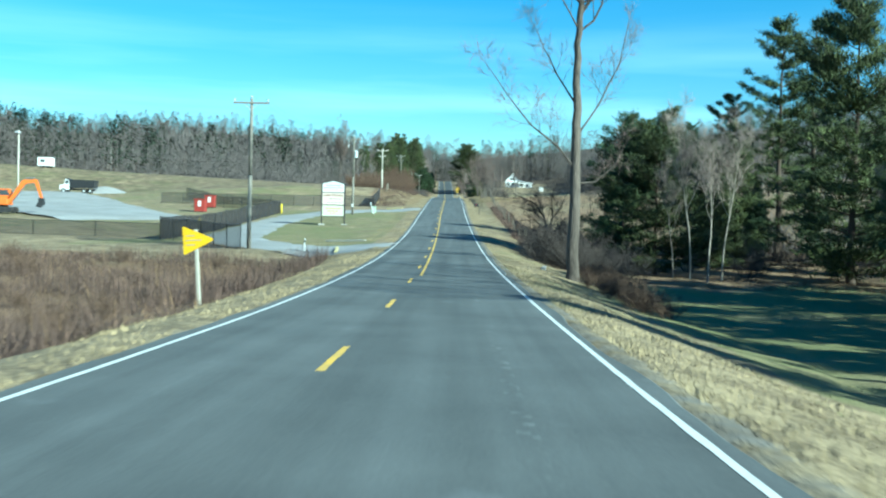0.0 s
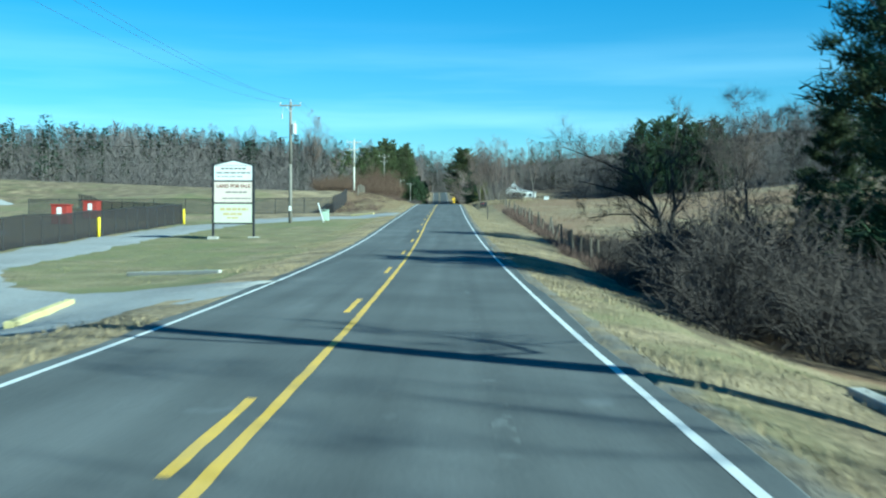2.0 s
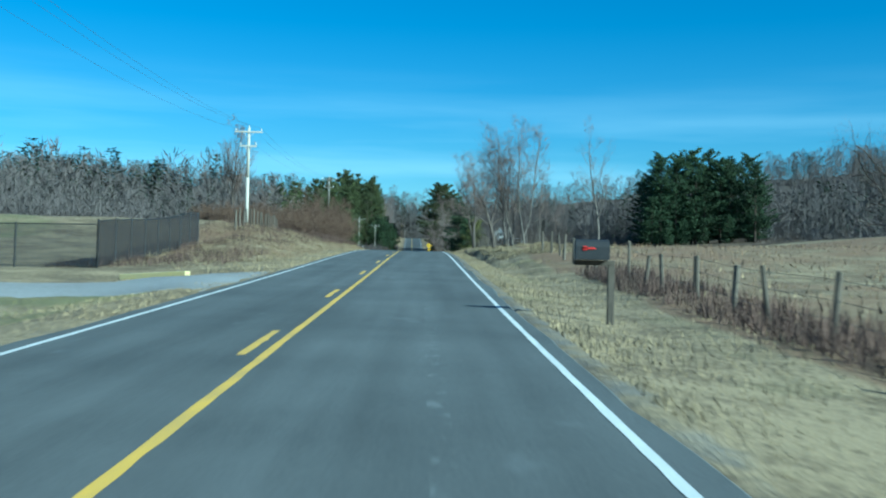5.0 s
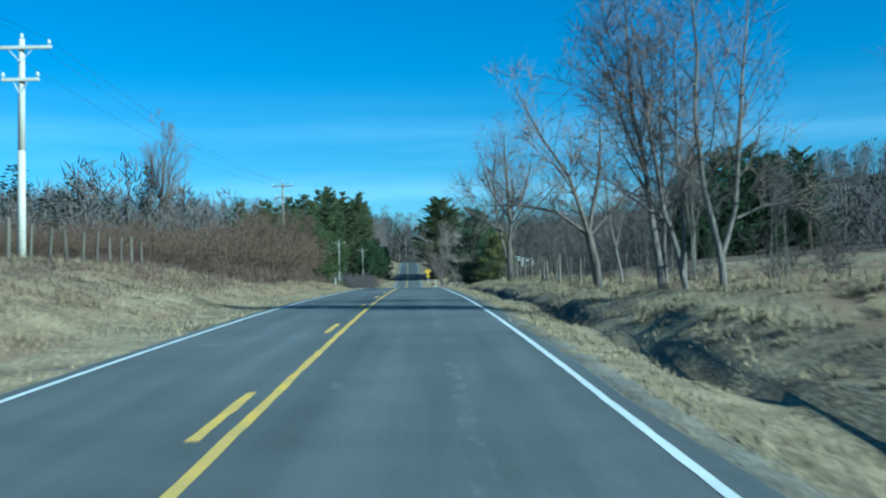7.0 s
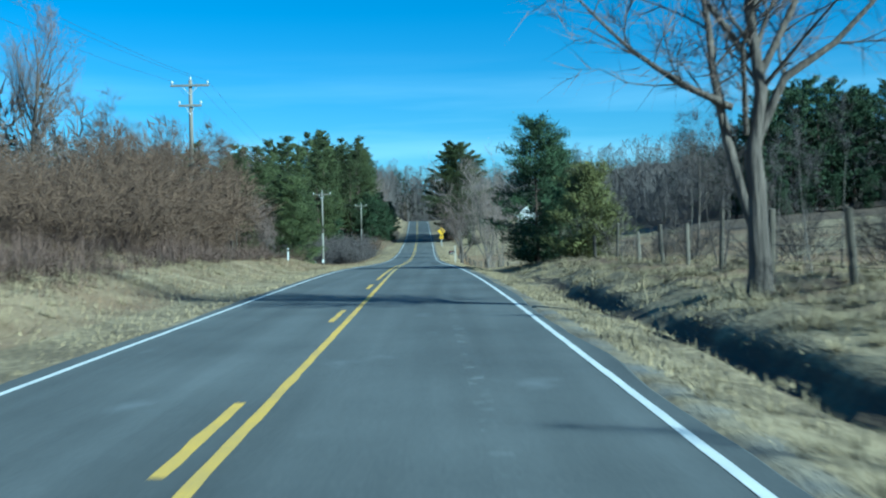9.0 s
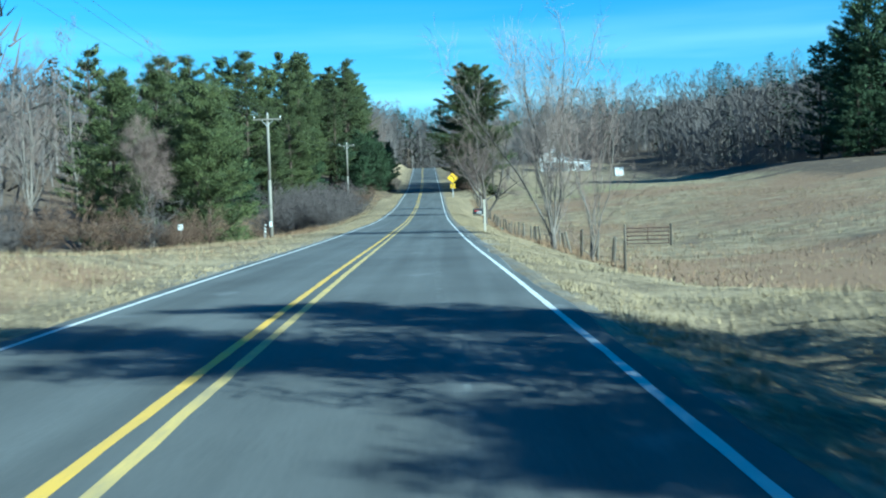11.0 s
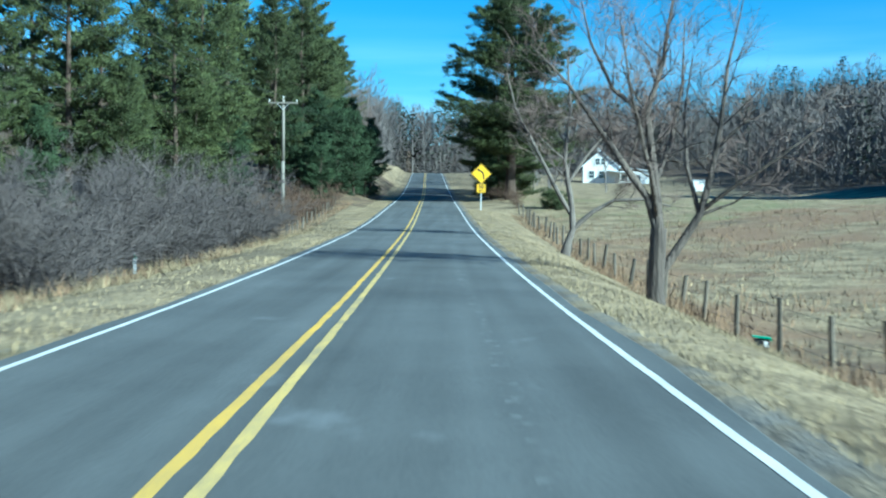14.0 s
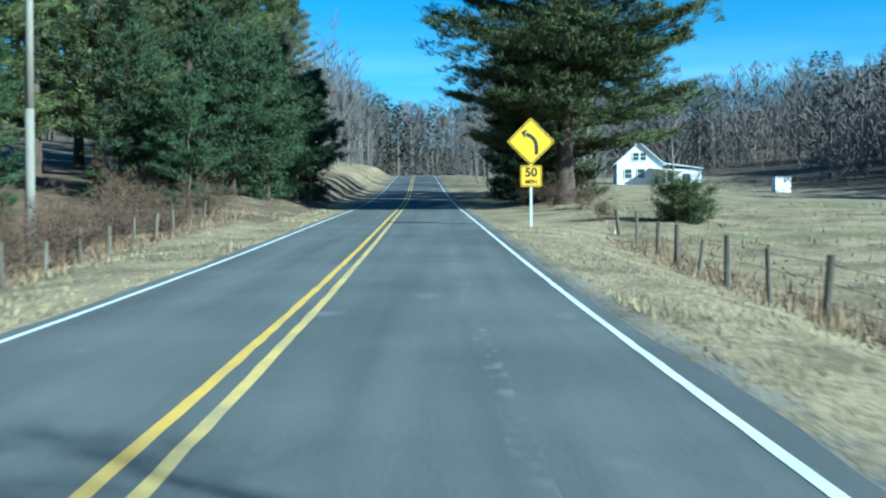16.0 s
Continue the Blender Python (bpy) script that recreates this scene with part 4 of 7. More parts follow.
def plant(name, meshes, d, y, label, category, group="", scale=1.0, turn=None, tilt=0.0, up=-0.05, stem_name="trunk"):
    """Sets a tree or bush of two meshes on the ground."""
    turn = random.uniform(0, 360) if turn is None else turn
    t = thing(name, Matrix.Translation(at(d, y, up)) @ pose(0, 0, 0, tilt, 0, turn), label, category, group)
    t.scale = (scale, scale, scale)
    for n, me in ((stem_name, meshes[0]), ("crown", meshes[1])):
        ob = new(n, me)
        ob.parent = t
    return t


random.seed(11)
# big trees beside the road
plant("bare_tree", guided_tree(1, [
    (.37, .06, 14, [(0, 0, -.3), (.02, 0, 6), (-.05, .05, 12), (.1, 0, 18), (0, .1, 24)]),
    (.062, .014, 1.2, [(0, 0, 6.4), (-1.0, -.3, 7.6), (-2.6, -.5, 8.8), (-4.2, -.4, 10.8), (-5.6, -.8, 12.6)]),
    (.06, .014, .8, [(0, 0, 5.6), (1.2, .2, 5.7), (2.2, .2, 6.6), (3.0, .4, 8.2)]),
    (.062, .014, 1.5, [(0, 0, 8.2), (1.2, .4, 10), (2.4, .2, 12.5), (2.9, .6, 15)]),
    (.062, .014, 1.5, [(0, 0, 10), (-1.2, .8, 12), (-2.6, 1.4, 15)])], "bark", twigs=3, reach=.34), 8.27, 56.35, "tall bare tree with a thick furrowed trunk on the verge", "tree", turn=0)
ROADSIDE = [bare_tree(20 + i, 14, .17, fork=.16, spread=.46, up=1.2, limbs=6, twigs=2, bark="bark_grey", twig_mat="twig", lean=.04) for i in range(3)]
plant("bare_tree", guided_tree(124, [
    (.12, .095, 9, [(0, 0, -.3), (-.05, 0, .9)]),
    (.085, .015, 1.6, [(-.05, 0, .85), (-.4, .1, 2.7), (-.55, .2, 4.7), (-.45, .1, 6.2), (-.6, .2, 8.8)]),
    (.08, .015, 1.4, [(-.05, 0, .85), (.4, .1, 2.2), (.6, .1, 4.3), (.75, .2, 5.8), (1.1, .3, 8.4)]),
    (.045, .012, .6, [(.42, .1, 1.9), (1.1, .2, 2.2), (1.7, .1, 2.3), (2.2, .2, 2.6)])], "bark_grey", twigs=3, reach=.42), 8.99, 205.6, "grey-brown forked bare tree on the bank", "tree", "bare trees on the bank", 0.94, turn=0)
plant("bare_tree", guided_tree(125, [
    (.12, .02, 2.4, [(0, 0, -.3), (-.1, 0, 1.2), (-.37, .1, 3.7), (-.7, .2, 5.6), (-.8, .2, 9.4)]),
    (.075, .015, 1.8, [(.12, .1, -.2), (.14, .1, 2.0), (.16, .2, 4.4), (.25, .2, 8.2)]),
    (.06, .015, 1.0, [(-.36, .1, 3.6), (-.9, .3, 5.0), (-1.5, .4, 7.6)])], "bark_grey", twigs=3, reach=.42), 7.85, 207.2, "slender grey-brown bare tree with two stems on the bank", "tree", "bare trees on the bank", 0.88, turn=0)
plant("bare_tree", guided_tree(126, [
    (.11, .02, 2.2, [(0, 0, -.3), (-.3, 0, 1.2), (-.7, .1, 2.6), (-1.1, .2, 5.7), (-1.6, .2, 9.2)]),
    (.07, .015, 1.6, [(-.1, 0, .4), (-.05, .2, 2.4), (-.2, .2, 5.0), (-.1, .3, 8.6)]),
    (.05, .012, .8, [(-.6, .1, 2.3), (-1.3, 0, 2.7), (-2.2, .1, 3.4)])], "bark_grey", twigs=3, reach=.42), 8.33, 206.4, "leaning grey-brown bare tree on the bank", "tree", "bare trees on the bank", 0.77, turn=0)
plant("bare_tree", guided_tree(24, [
    (.16, .12, 9, [(0, 0, -.3), (-.15, 0, 1.0), (-.36, 0, 2.0)]),
    (.07, .012, .8, [(-.34, 0, 1.9), (-1.4, 0, 2.7), (-2.6, -.2, 2.9), (-3.9, -.3, 2.9)]),
    (.08, .012, .8, [(-.36, 0, 2.0), (-.9, .1, 3.8), (-1.8, .2, 5.2), (-2.6, .2, 6.8)]),
    (.08, .012, .8, [(-.34, 0, 2.0), (.1, .2, 4.0), (.2, .1, 6.4)]),
    (.06, .012, .6, [(-.3, 0, 1.8), (-.9, -.9, 3.2), (-1.9, -2.0, 4.4)]),
    (.06, .012, .6, [(-.3, 0, 1.9), (.8, .3, 3.0), (2.0, .2, 3.8)])], "bark", twigs=3, reach=.40), 7.5, 214.6, "wide bare tree with low dark limbs on the bank", "tree", turn=0)
for k, (d, y, s) in enumerate([(9.6, 222.0, .4), (11.4, 218, .42), (13.5, 201, .5)]):
    plant("bare_tree", ROADSIDE[k % 3], d, y, "scrubby grey bare tree behind the ditch", "tree", "bare trees behind the ditch", s)
plant("bare_tree", guided_tree(31, [
    (.22, .16, 9, [(0, 0, -.3), (-.04, 0, 1.4), (-.08, 0, 2.7)]),
    (.14, .02, 1.2, [(-.08, 0, 2.6), (.1, 0, 3.8), (-.05, .1, 5.2), (-.15, .1, 7.2), (-.2, .2, 9.8)]),
    (.11, .02, 1.6, [(-.04, 0, 1.1), (-.32, 0, 2.0), (-.52, .1, 2.9), (-.75, .1, 4.2), (-.95, .2, 6.5), (-.8, .3, 9.2)]),
    (.10, .015, .8, [(.0, 0, 2.9), (.5, -.1, 4.0), (1.4, -.2, 4.6), (2.1, -.1, 5.3), (3.1, -.2, 6.4)]),
    (.075, .015, .6, [(-.45, 0, 3.5), (-1.4, -.2, 3.9), (-2.4, -.3, 4.6), (-3.5, -.2, 5.8)]),
    (.08, .015, .8, [(.05, 0, 4.0), (.9, .2, 5.6), (1.4, .2, 7.4), (1.7, .3, 9.2)]),
    (.075, .015, .8, [(-.1, .1, 4.4), (-1.2, .4, 6.2), (-1.8, .5, 8.6)]),
    (.06, .015, .6, [(.0, 0, 3.2), (.3, .9, 4.6), (.5, 1.9, 6.4), (.3, 2.3, 8.0)]),
    (.06, .015, .6, [(-.2, 0, 3.0), (-.5, -1.0, 4.4), (-.3, -2.0, 6.0)])], "bark", twigs=2, reach=.44), 7.6, 249.6, "spreading bare tree beside the ditch", "tree", turn=0)
plant("bare_tree", fork_tree(33, 9.0, .14, .8, 10, 3.1, bark="bark_grey", twig_mat="twig_pale", twigs=2, up=1.35, spread=.29), 7.9, 333.8, "fan-shaped bare tree with many rising stems by the fence", "tree", turn=0)
plant("bare_tree", fork_tree(34, 6.4, .085, .5, 7, 2.8, bark="bark_grey", twig_mat="twig", twigs=1, up=1.4, spread=.32), 8.3, 324.3, "small many-stemmed bare tree by the fence", "tree", turn=80)
plant("bare_tree", guided_tree(35, [
    (.24, .20, 9, [(0, 0, -.3), (.04, 0, .9), (.08, 0, 1.95)]),
    (.13, .015, 1.4, [(.05, 0, 1.85), (-.2, .1, 2.75), (-1.15, .2, 4.1), (-2.3, .1, 5.7), (-3.3, 0, 6.7)]),
    (.15, .02, 1.8, [(.08, 0, 1.85), (-.06, 0, 3.4), (-.25, .1, 5.0), (.2, .2, 6.4), (.5, .2, 8.6)]),
    (.07, .012, .8, [(-.25, .1, 4.9), (-1.1, .3, 5.6), (-1.7, .5, 6.9), (-2.0, .6, 8.3)]),
    (.09, .015, 1.2, [(.08, 0, 1.9), (.1, .5, 3.2), (.6, 1.1, 4.4), (1.0, 1.6, 6.0), (1.1, 1.9, 7.8)]),
    (.08, .015, 1.2, [(.05, 0, 2.2), (-.3, -.8, 3.4), (-.9, -1.7, 5.0), (-1.3, -2.2, 6.8)]),
    (.13, .10, 9, [(.14, 0, .75), (.5, .05, 1.3), (.9, .1, 1.9), (1.25, .1, 2.45)]),
    (.05, .012, .5, [(1.15, .1, 2.3), (2.1, .2, 2.65), (2.6, .2, 3.0)]),
    (.10, .015, .9, [(1.2, .1, 2.4), (1.45, .1, 3.4), (1.7, .2, 4.6), (1.9, .3, 6.2), (2.3, .3, 8.0)]),
    (.07, .012, .7, [(1.25, .1, 2.45), (2.0, -.4, 3.1), (3.0, -.8, 3.8), (4.0, -1.0, 4.6)]),
    (.07, .012, .7, [(1.15, .1, 2.35), (.9, .5, 3.6), (.9, .9, 5.0), (1.2, 1.3, 6.6)])], "bark", "twig", reach=.36), 7.16, 387.7, "dark bare tree forking into many rising limbs by the fence", "tree", turn=0)
plant("bare_tree", guided_tree(36, [
    (.21, .14, 9, [(0, 0, -.3), (.15, 0, .5), (.42, 0, 1.25)]),
    (.13, .035, 1.4, [(.40, 0, 1.2), (1.3, -.1, 2.0), (2.3, 0, 2.55), (3.7, .2, 2.6), (4.9, .1, 2.3)]),
    (.16, .03, 2.2, [(.40, 0, 1.2), (.30, .1, 2.6), (.0, .1, 4.4), (.25, .2, 6.6), (.1, .3, 9.2)]),
    (.12, .03, 1.4, [(.30, .1, 1.9), (-.5, -.2, 3.2), (-1.3, -.1, 4.8), (-2.3, .2, 6.8), (-2.7, .3, 8.4)]),
    (.10, .03, 1.2, [(.20, .1, 3.4), (1.0, .2, 4.6), (2.0, .2, 5.8), (2.5, .3, 7.6)])], "bark_grey", reach=.34), 7.35, 409.8, "leaning bare tree with a low sweeping limb", "tree", turn=0)
plant("bare_tree", bare_tree(37, 23, .34, fork=.30, spread=.40, up=1.6, limbs=18, twigs=4, twig_mat="twig"), -31.8, 323.4, "tall broom-crowned bare tree over the thicket", "tree", scale=.9)
plant("bare_tree", fork_tree(38, 12.5, .5, .8, 6, 8, bark="bark", twigs=2, up=.6, spread=.5), 52.4, 240.7, "broad old bare tree with thick limbs in the pasture", "tree")
plant("bare_tree", bare_tree(39, 7, .09, stems=3, fork=.2, spread=.45, up=1.0, limbs=9, twigs=3, bark="bark_grey", twig_mat="twig", limb_r=(.3, .5)), -15.6, 350.0, "small pale bare tree in front of a pine", "tree")
THIN = bare_tree(41, 10, .085, fork=.3, spread=.4, up=1.2, limbs=9, bark="bark_pale", twig_mat="twig_pale", lean=.03, wander=.05)
for d, y, s in [(18.5, 72.3, 1.05), (19.1, 69.7, .9), (17.6, 74.0, .7), (20.4, 71.0, .95), (30, 66, .8)]:
    plant("bare_tree", THIN, d, y, "thin pale bare tree at the lawn's edge", "tree", "thin bare trees by the lawn", s)
plant("bare_tree", guided_tree(42, [
    (.20, .15, 9, [(0, 0, -.3), (.05, 0, 1.2), (-.1, 0, 2.4)]),
    (.12, .02, .8, [(-.1, 0, 2.3), (-.6, 0, 4.2), (-1.6, -.1, 5.8), (-3.5, -.3, 6.6), (-5.4, -.2, 7.3)]),
    (.09, .015, .8, [(-.5, 0, 3.9), (-1.9, .2, 4.9), (-3.2, .1, 5.3), (-4.5, .2, 5.6)]),
    (.08, .015, .8, [(-.1, 0, 2.4), (-1.7, -.2, 3.9), (-2.8, -.2, 3.9), (-4.0, 0, 3.7)]),
    (.12, .02, .8, [(-.1, 0, 2.4), (.4, .2, 4.4), (.2, .3, 6.4), (.6, .2, 8.8)]),
    (.08, .02, .8, [(.3, .2, 4.0), (1.4, .4, 5.6), (2.2, .2, 7.6)]),
    (.08, .02, .8, [(-.3, 0, 3.4), (-.8, .9, 5.2), (-1.6, 1.6, 7.4)])], "bark", "twig_dark", twigs=3, reach=.34), 9.9, 89.6, "crooked dark bare tree leaning out of the thicket", "tree", scale=.74, turn=0)
BANK = [bare_tree(43, 8, .10, fork=.2, spread=.5, up=.9, limbs=9, twigs=2, twig_mat="twig_dark"), bare_tree(44, 8, .09, stems=3, fork=.2, spread=.5, up=.8, limbs=4, twigs=2, twig_mat="twig_dark")]
# added well off the road as casters, to dapple the pasture with shade
for k, (d, y, s) in enumerate([(27.5, 106, .7), (30, 110, .8), (33.5, 113, .8), (29, 101, .75), (24, 90, .7), (36, 118, .85)]):
    plant("bare_tree", ROADSIDE[k % 3], d, y, "bare tree behind the roadside thicket", "tree", "trees behind the thicket", s)
for k, (d, y, s) in enumerate([(17.2, 104, .95), (19.2, 101, 1.1), (15.4, 101.5, .8)]):
    plant("bare_tree", BANK[k % 2], d, y, "dark twiggy bare tree standing in the thicket", "tree", "trees in the thicket", s)
for k, (d, y, s) in enumerate([(10.5, 226.5, .38), (10.2, 262, .5), (11.5, 270, .55), (9.4, 284, .45), (10, 288, .5), (9.8, 356, .35)]):
    plant("bare_tree", BANK[k % 2], d, y, "scrubby bare tree along the pasture fence", "tree", "fence-line trees", s)
for k, (d, y, s) in enumerate([(9.5, 492, 1.3), (8.6, 505, 1.5), (11, 515, 1.6), (8, 524, 1.5), (-9, 498, 1.2), (-8, 512, 1.4), (-10, 524, 1.6), (9, 536, 1.6), (14, 500, 1.5)]):
    plant("bare_tree", ROADSIDE[k % 3], d, y, "tall bare roadside tree near the crest", "tree", "bare trees near the crest", s * .6)

SAPLING = [bare_tree(46 + i, 4.6, .030, fork=.25, spread=.4, up=1.1, limbs=2, twigs=1, bark="bark_grey", twig_mat="twig_grey", limb_r=(.2, .31)) for i in range(2)]
rq = random.Random(8)
for k in range(46):
    y = 200 + k * 1.75 + rq.uniform(-.8, .8)
    plant("sapling", SAPLING[k % 2], 9.3 + rq.uniform(-.4, 3.2), y, "thin grey bare sapling along the fence", "sapling", "saplings along the fence", rq.uniform(.38, .68))
BANK_RED = [bare_tree(48 + i, 8, .09, stems=3, fork=.15, spread=.5, up=.8, limbs=2, twigs=2, bark="bark", twig_mat="twig_red") for i in range(2)]
for k in range(12):
    plant("bare_tree", BANK_RED[k % 2], -(9.5 + rq.uniform(0, 5.5)), 279 + k * 2.0, "tall reddish-brown bare tree in the thicket", "tree", "tall thicket trees", rq.uniform(.6, .82))
# pines
plant("pine_tree", pine(51, 21, 8.8, bare=.17, tufts=84, blades=34, trunk_r=.55, gap=1.0, blade=.44, ragged=.5, power=.38, droop=.10, fine=.05), 9.2, 472.7, "large white pine with layered boughs beside the road", "pine tree", turn=15)
P_TALL = [pine(60 + i, 20, 4.7, bare=.16, tufts=19, blades=20, gap=1.25, blade=.46, ragged=.6, power=.42, fine=.055) for i in range(4)]
P_BACK = [pine(65 + i, 20, 4.4, bare=.14, tufts=8, blades=6, gap=1.3, blade=.9, ragged=.55, power=.45, fine=.10) for i in range(3)]
P_FULL = [pine(70 + i, 13, 4.1, bare=.03, tufts=20, blades=19, gap=.85, blade=.42, ragged=.45, power=.38, fine=.058) for i in range(3)]
P_DARK = [pine(80 + i, 10, 3.5, bare=.03, mat="needle_dark", tufts=18, blades=18, gap=.8, blade=.42, ragged=.5, power=.42, fine=.06) for i in range(2)]
plant("pine_tree", pine(91, 11, 4.0, bare=.02, tufts=19, blades=20, gap=.7, blade=.38, power=.36, ragged=.5, fine=.055), -13.2, 356, "full rounded green pine by the field", "pine tree")
for k, (d, y, s) in enumerate([(-15.2, 362, .9), (-17.5, 360, .95), (-19, 354, .9)]):
    plant("pine_tree", P_FULL[k % 3], d, y, "bushy green pine with boughs to the ground", "pine tree", "bushy pines by the field", s)
rp = random.Random(5)
spots = []
for y in range(388, 545, 7):
    edge = 24 if y < 430 else 24 - (y - 430) * .25 if y < 466 else 14.5
    for row in range(2):
        spots.append((row, -(edge + row * 6 + rp.uniform(-1.5, 1.5)), y + rp.uniform(-2.5, 2.5), rp.uniform(.88, 1.2) * (.76 if y < 412 else .88 if y < 428 else 1)))
for k, (row, d, y, s) in enumerate(spots):
    plant("pine_tree", P_BACK[k % 3] if row else P_TALL[k % 4], d, y, "tall green pine in the roadside wood", "pine tree", "pine wood", s)
for k, (d, y, s) in enumerate([(-9.2, 461, .62), (-6.7, 468.5, .80), (-6.0, 475, .74), (-8.2, 467, .78), (-7.4, 472, .72), (-10.5, 471, .95), (-12.5, 463, .9), (-9, 478, .9), (-5.7, 480, .74), (-6.2, 486, .8), (-8.8, 484, 1.0)]):
    plant("pine_tree", P_DARK[k % 2], d, y, "dark evergreen shading the bank", "evergreen", "dark evergreens on the bank", s)
for k, (d, y, s) in enumerate([(22.6, 84.5, .8), (25.5, 87, .8), (25, 92, .7), (15.2, 87, .55)]):
    plant("pine_tree", P_FULL[k % 3], d, y, "dark green pine behind the thin trees", "pine tree", "pines by the lawn", s)
plant("pine_tree", pine(97, 11.5, 5.4, bare=.04, tufts=24, blades=20, gap=.8, blade=.42, power=.34, ragged=.45, fine=.058), 16.9, 77.5, "broad green pine behind the thin trees by the lawn", "pine tree", turn=40)
plant("pine_tree", P_FULL[2], 30.4, 73.6, "tall dense pine at the lawn's edge", "pine tree", scale=1.6)
# pines added where the sun throws their shadow across road and pasture
for k, (d, y, s) in enumerate([(31.5, 95.5, 1.1), (35, 97, 1.15), (28, 100, .8)]):
    plant("pine_tree", P_TALL[k + 1], d, y, "tall green pine beside the pasture", "pine tree", "pines beside the pasture", s)
plant("pine_tree", P_TALL[2], 36, 82, "tall green pine at the lawn's edge", "pine tree", scale=.8)
for k, (d, y, s) in enumerate([(36, 70, .7), (40, 78, .8)]):
    plant("pine_tree", P_FULL[k], d, y, "bushy green pine at the lawn's edge", "pine tree", "pines by the lawn", s)
P_GROVE = [pine(96 + i, 20, 5.6, bare=.06, mat="needle_dark", tufts=11, blades=9, gap=1.15, blade=.75, ragged=.6, power=.34, fine=.085) for i in range(3)]
for k in range(26):
    plant("pine_tree", P_GROVE[k % 3], 74 + (k % 9) * 4.4 + rp.uniform(-2.2, 2.2), 468 + (k // 9) * 8 + rp.uniform(-4, 4), "tall dark pine in a grove beyond the pasture", "pine tree", "pine grove", rp.uniform(.86, 1.5) * (.82 if k % 9 in (0, 8) else 1))
for k in range(6):
    plant("pine_tree", P_DARK[k % 2], 72 + k * 6.2 + rp.uniform(-1, 1), 465 + rp.uniform(-2, 2), "low dark evergreen at the foot of the grove", "evergreen", "evergreens below the grove", rp.uniform(.7, 1.0))
plant("pine_tree", P_TALL[1], 62, 205, "dark pine at the field's edge", "pine tree", scale=.65)
P_ROUND = pine(93, 7, 2.7, bare=.03, mat="needle_dark", tufts=17, blades=16, gap=.5, blade=.32, power=.30, ragged=.5, fine=.06)
P_YELLOW = pine(94, 4.4, 2.2, bare=.02, mat="needle_yellow", tufts=16, blades=16, gap=.4, blade=.3, power=.32, ragged=.45, fine=.06)
plant("pine_tree", P_ROUND, 7.4, 286.0, "rounded dark evergreen beside the fence", "evergreen")
plant("pine_tree", P_ROUND, 8.9, 289.0, "broad dark evergreen behind another by the fence", "evergreen", scale=.85)
plant("pine_tree", P_YELLOW, 9.4, 282.0, "low yellow-green evergreen beside the fence", "evergreen")
for k, (d, y, s) in enumerate([(10.2, 481, 1.0), (9.4, 488, .95), (10.5, 495, 1.05), (9.8, 502, 1.0), (11.5, 509, 1.1)]):
    plant("pine_tree", P_FULL[k % 3], d, y, "tall pine beyond the large roadside pine", "pine tree", "pines beyond the road sign", s)
for d, y, s in [(8.3, 479.5, .8), (7.7, 487, .85), (8.4, 495, .9)]:
    plant("pine_tree", P_DARK[0], d, y, "dark evergreen beyond the large pine", "evergreen", "dark evergreens beyond the pine", s)
plant("pine_tree", P_DARK[1], 14.6, 78.5, "dark pine over the roadside thicket", "pine tree", scale=1.15)
plant("pine_shrub", pine(90, 1.7, 2.2, bare=.0, tufts=14, blades=16, gap=.2, blade=.30, power=.35, ragged=.5), 11.6, 455.5, "low bushy green pine in the pasture corner", "shrub", scale=.8)

# trees round the lawn, behind and beside the road's start: mostly out of view, added to shade it
for k, (d, y, s) in enumerate([(27, 20, 1.2), (31, 29, 1.3), (28, 38, 1.15), (36, 42, 1.3), (25.5, 29, 1.0), (40, 52, 1.2), (24, 10, 1.1), (33, 14, 1.3), (31, 58, 1.1), (36, 63, 1.2), (34, 50, 1.2), (30, 45, 1.2), (27.5, 52, 1.0)]):
    plant("pine_tree", P_FULL[k % 3], d, y, "tall green pine beside the lawn", "pine tree", "pines round the lawn", s)
for k, (d, y, s) in enumerate([(22.5, 31, 1.0), (20.5, 22, 1.1), (23, 36, .9), (18.5, 28, 1.15), (17.5, 20, 1.1), (22.5, 41, 1.2), (16, 15, 1.1), (20, 34, 1.1), (24.5, 46, 1.0)]):
    plant("bare_tree", ROADSIDE[k % 3], d, y, "tall bare tree beside the lawn", "tree", "bare trees round the lawn", s)
for k, (d, y, s) in enumerate([(-19.5, 432, .8), (-21, 440, .75), (-18, 448, .85), (-16.5, 455, .8), (-22, 424, .7), (-15, 481, .8), (-13.5, 490, .85), (-12.6, 500, .8), (-23, 412, .7), (-24, 400, .75), (-23, 388, .7)]):
    plant("pine_tree", (P_FULL + P_DARK)[k % 5], d, y, "bushy young pine at the wood's edge", "pine tree", "young pines at the wood's edge", s)

for k, (d, y, s) in enumerate([(-21, 344, .7), (-24, 352, .8), (-24, 362, .95), (-28, 340, .85), (-20, 370, .95), (-29, 354, .95)]):
    plant("bare_tree", ROADSIDE[k % 3], d, y, "grey bare tree at the wood's edge", "tree", "bare trees at the wood's edge", s)

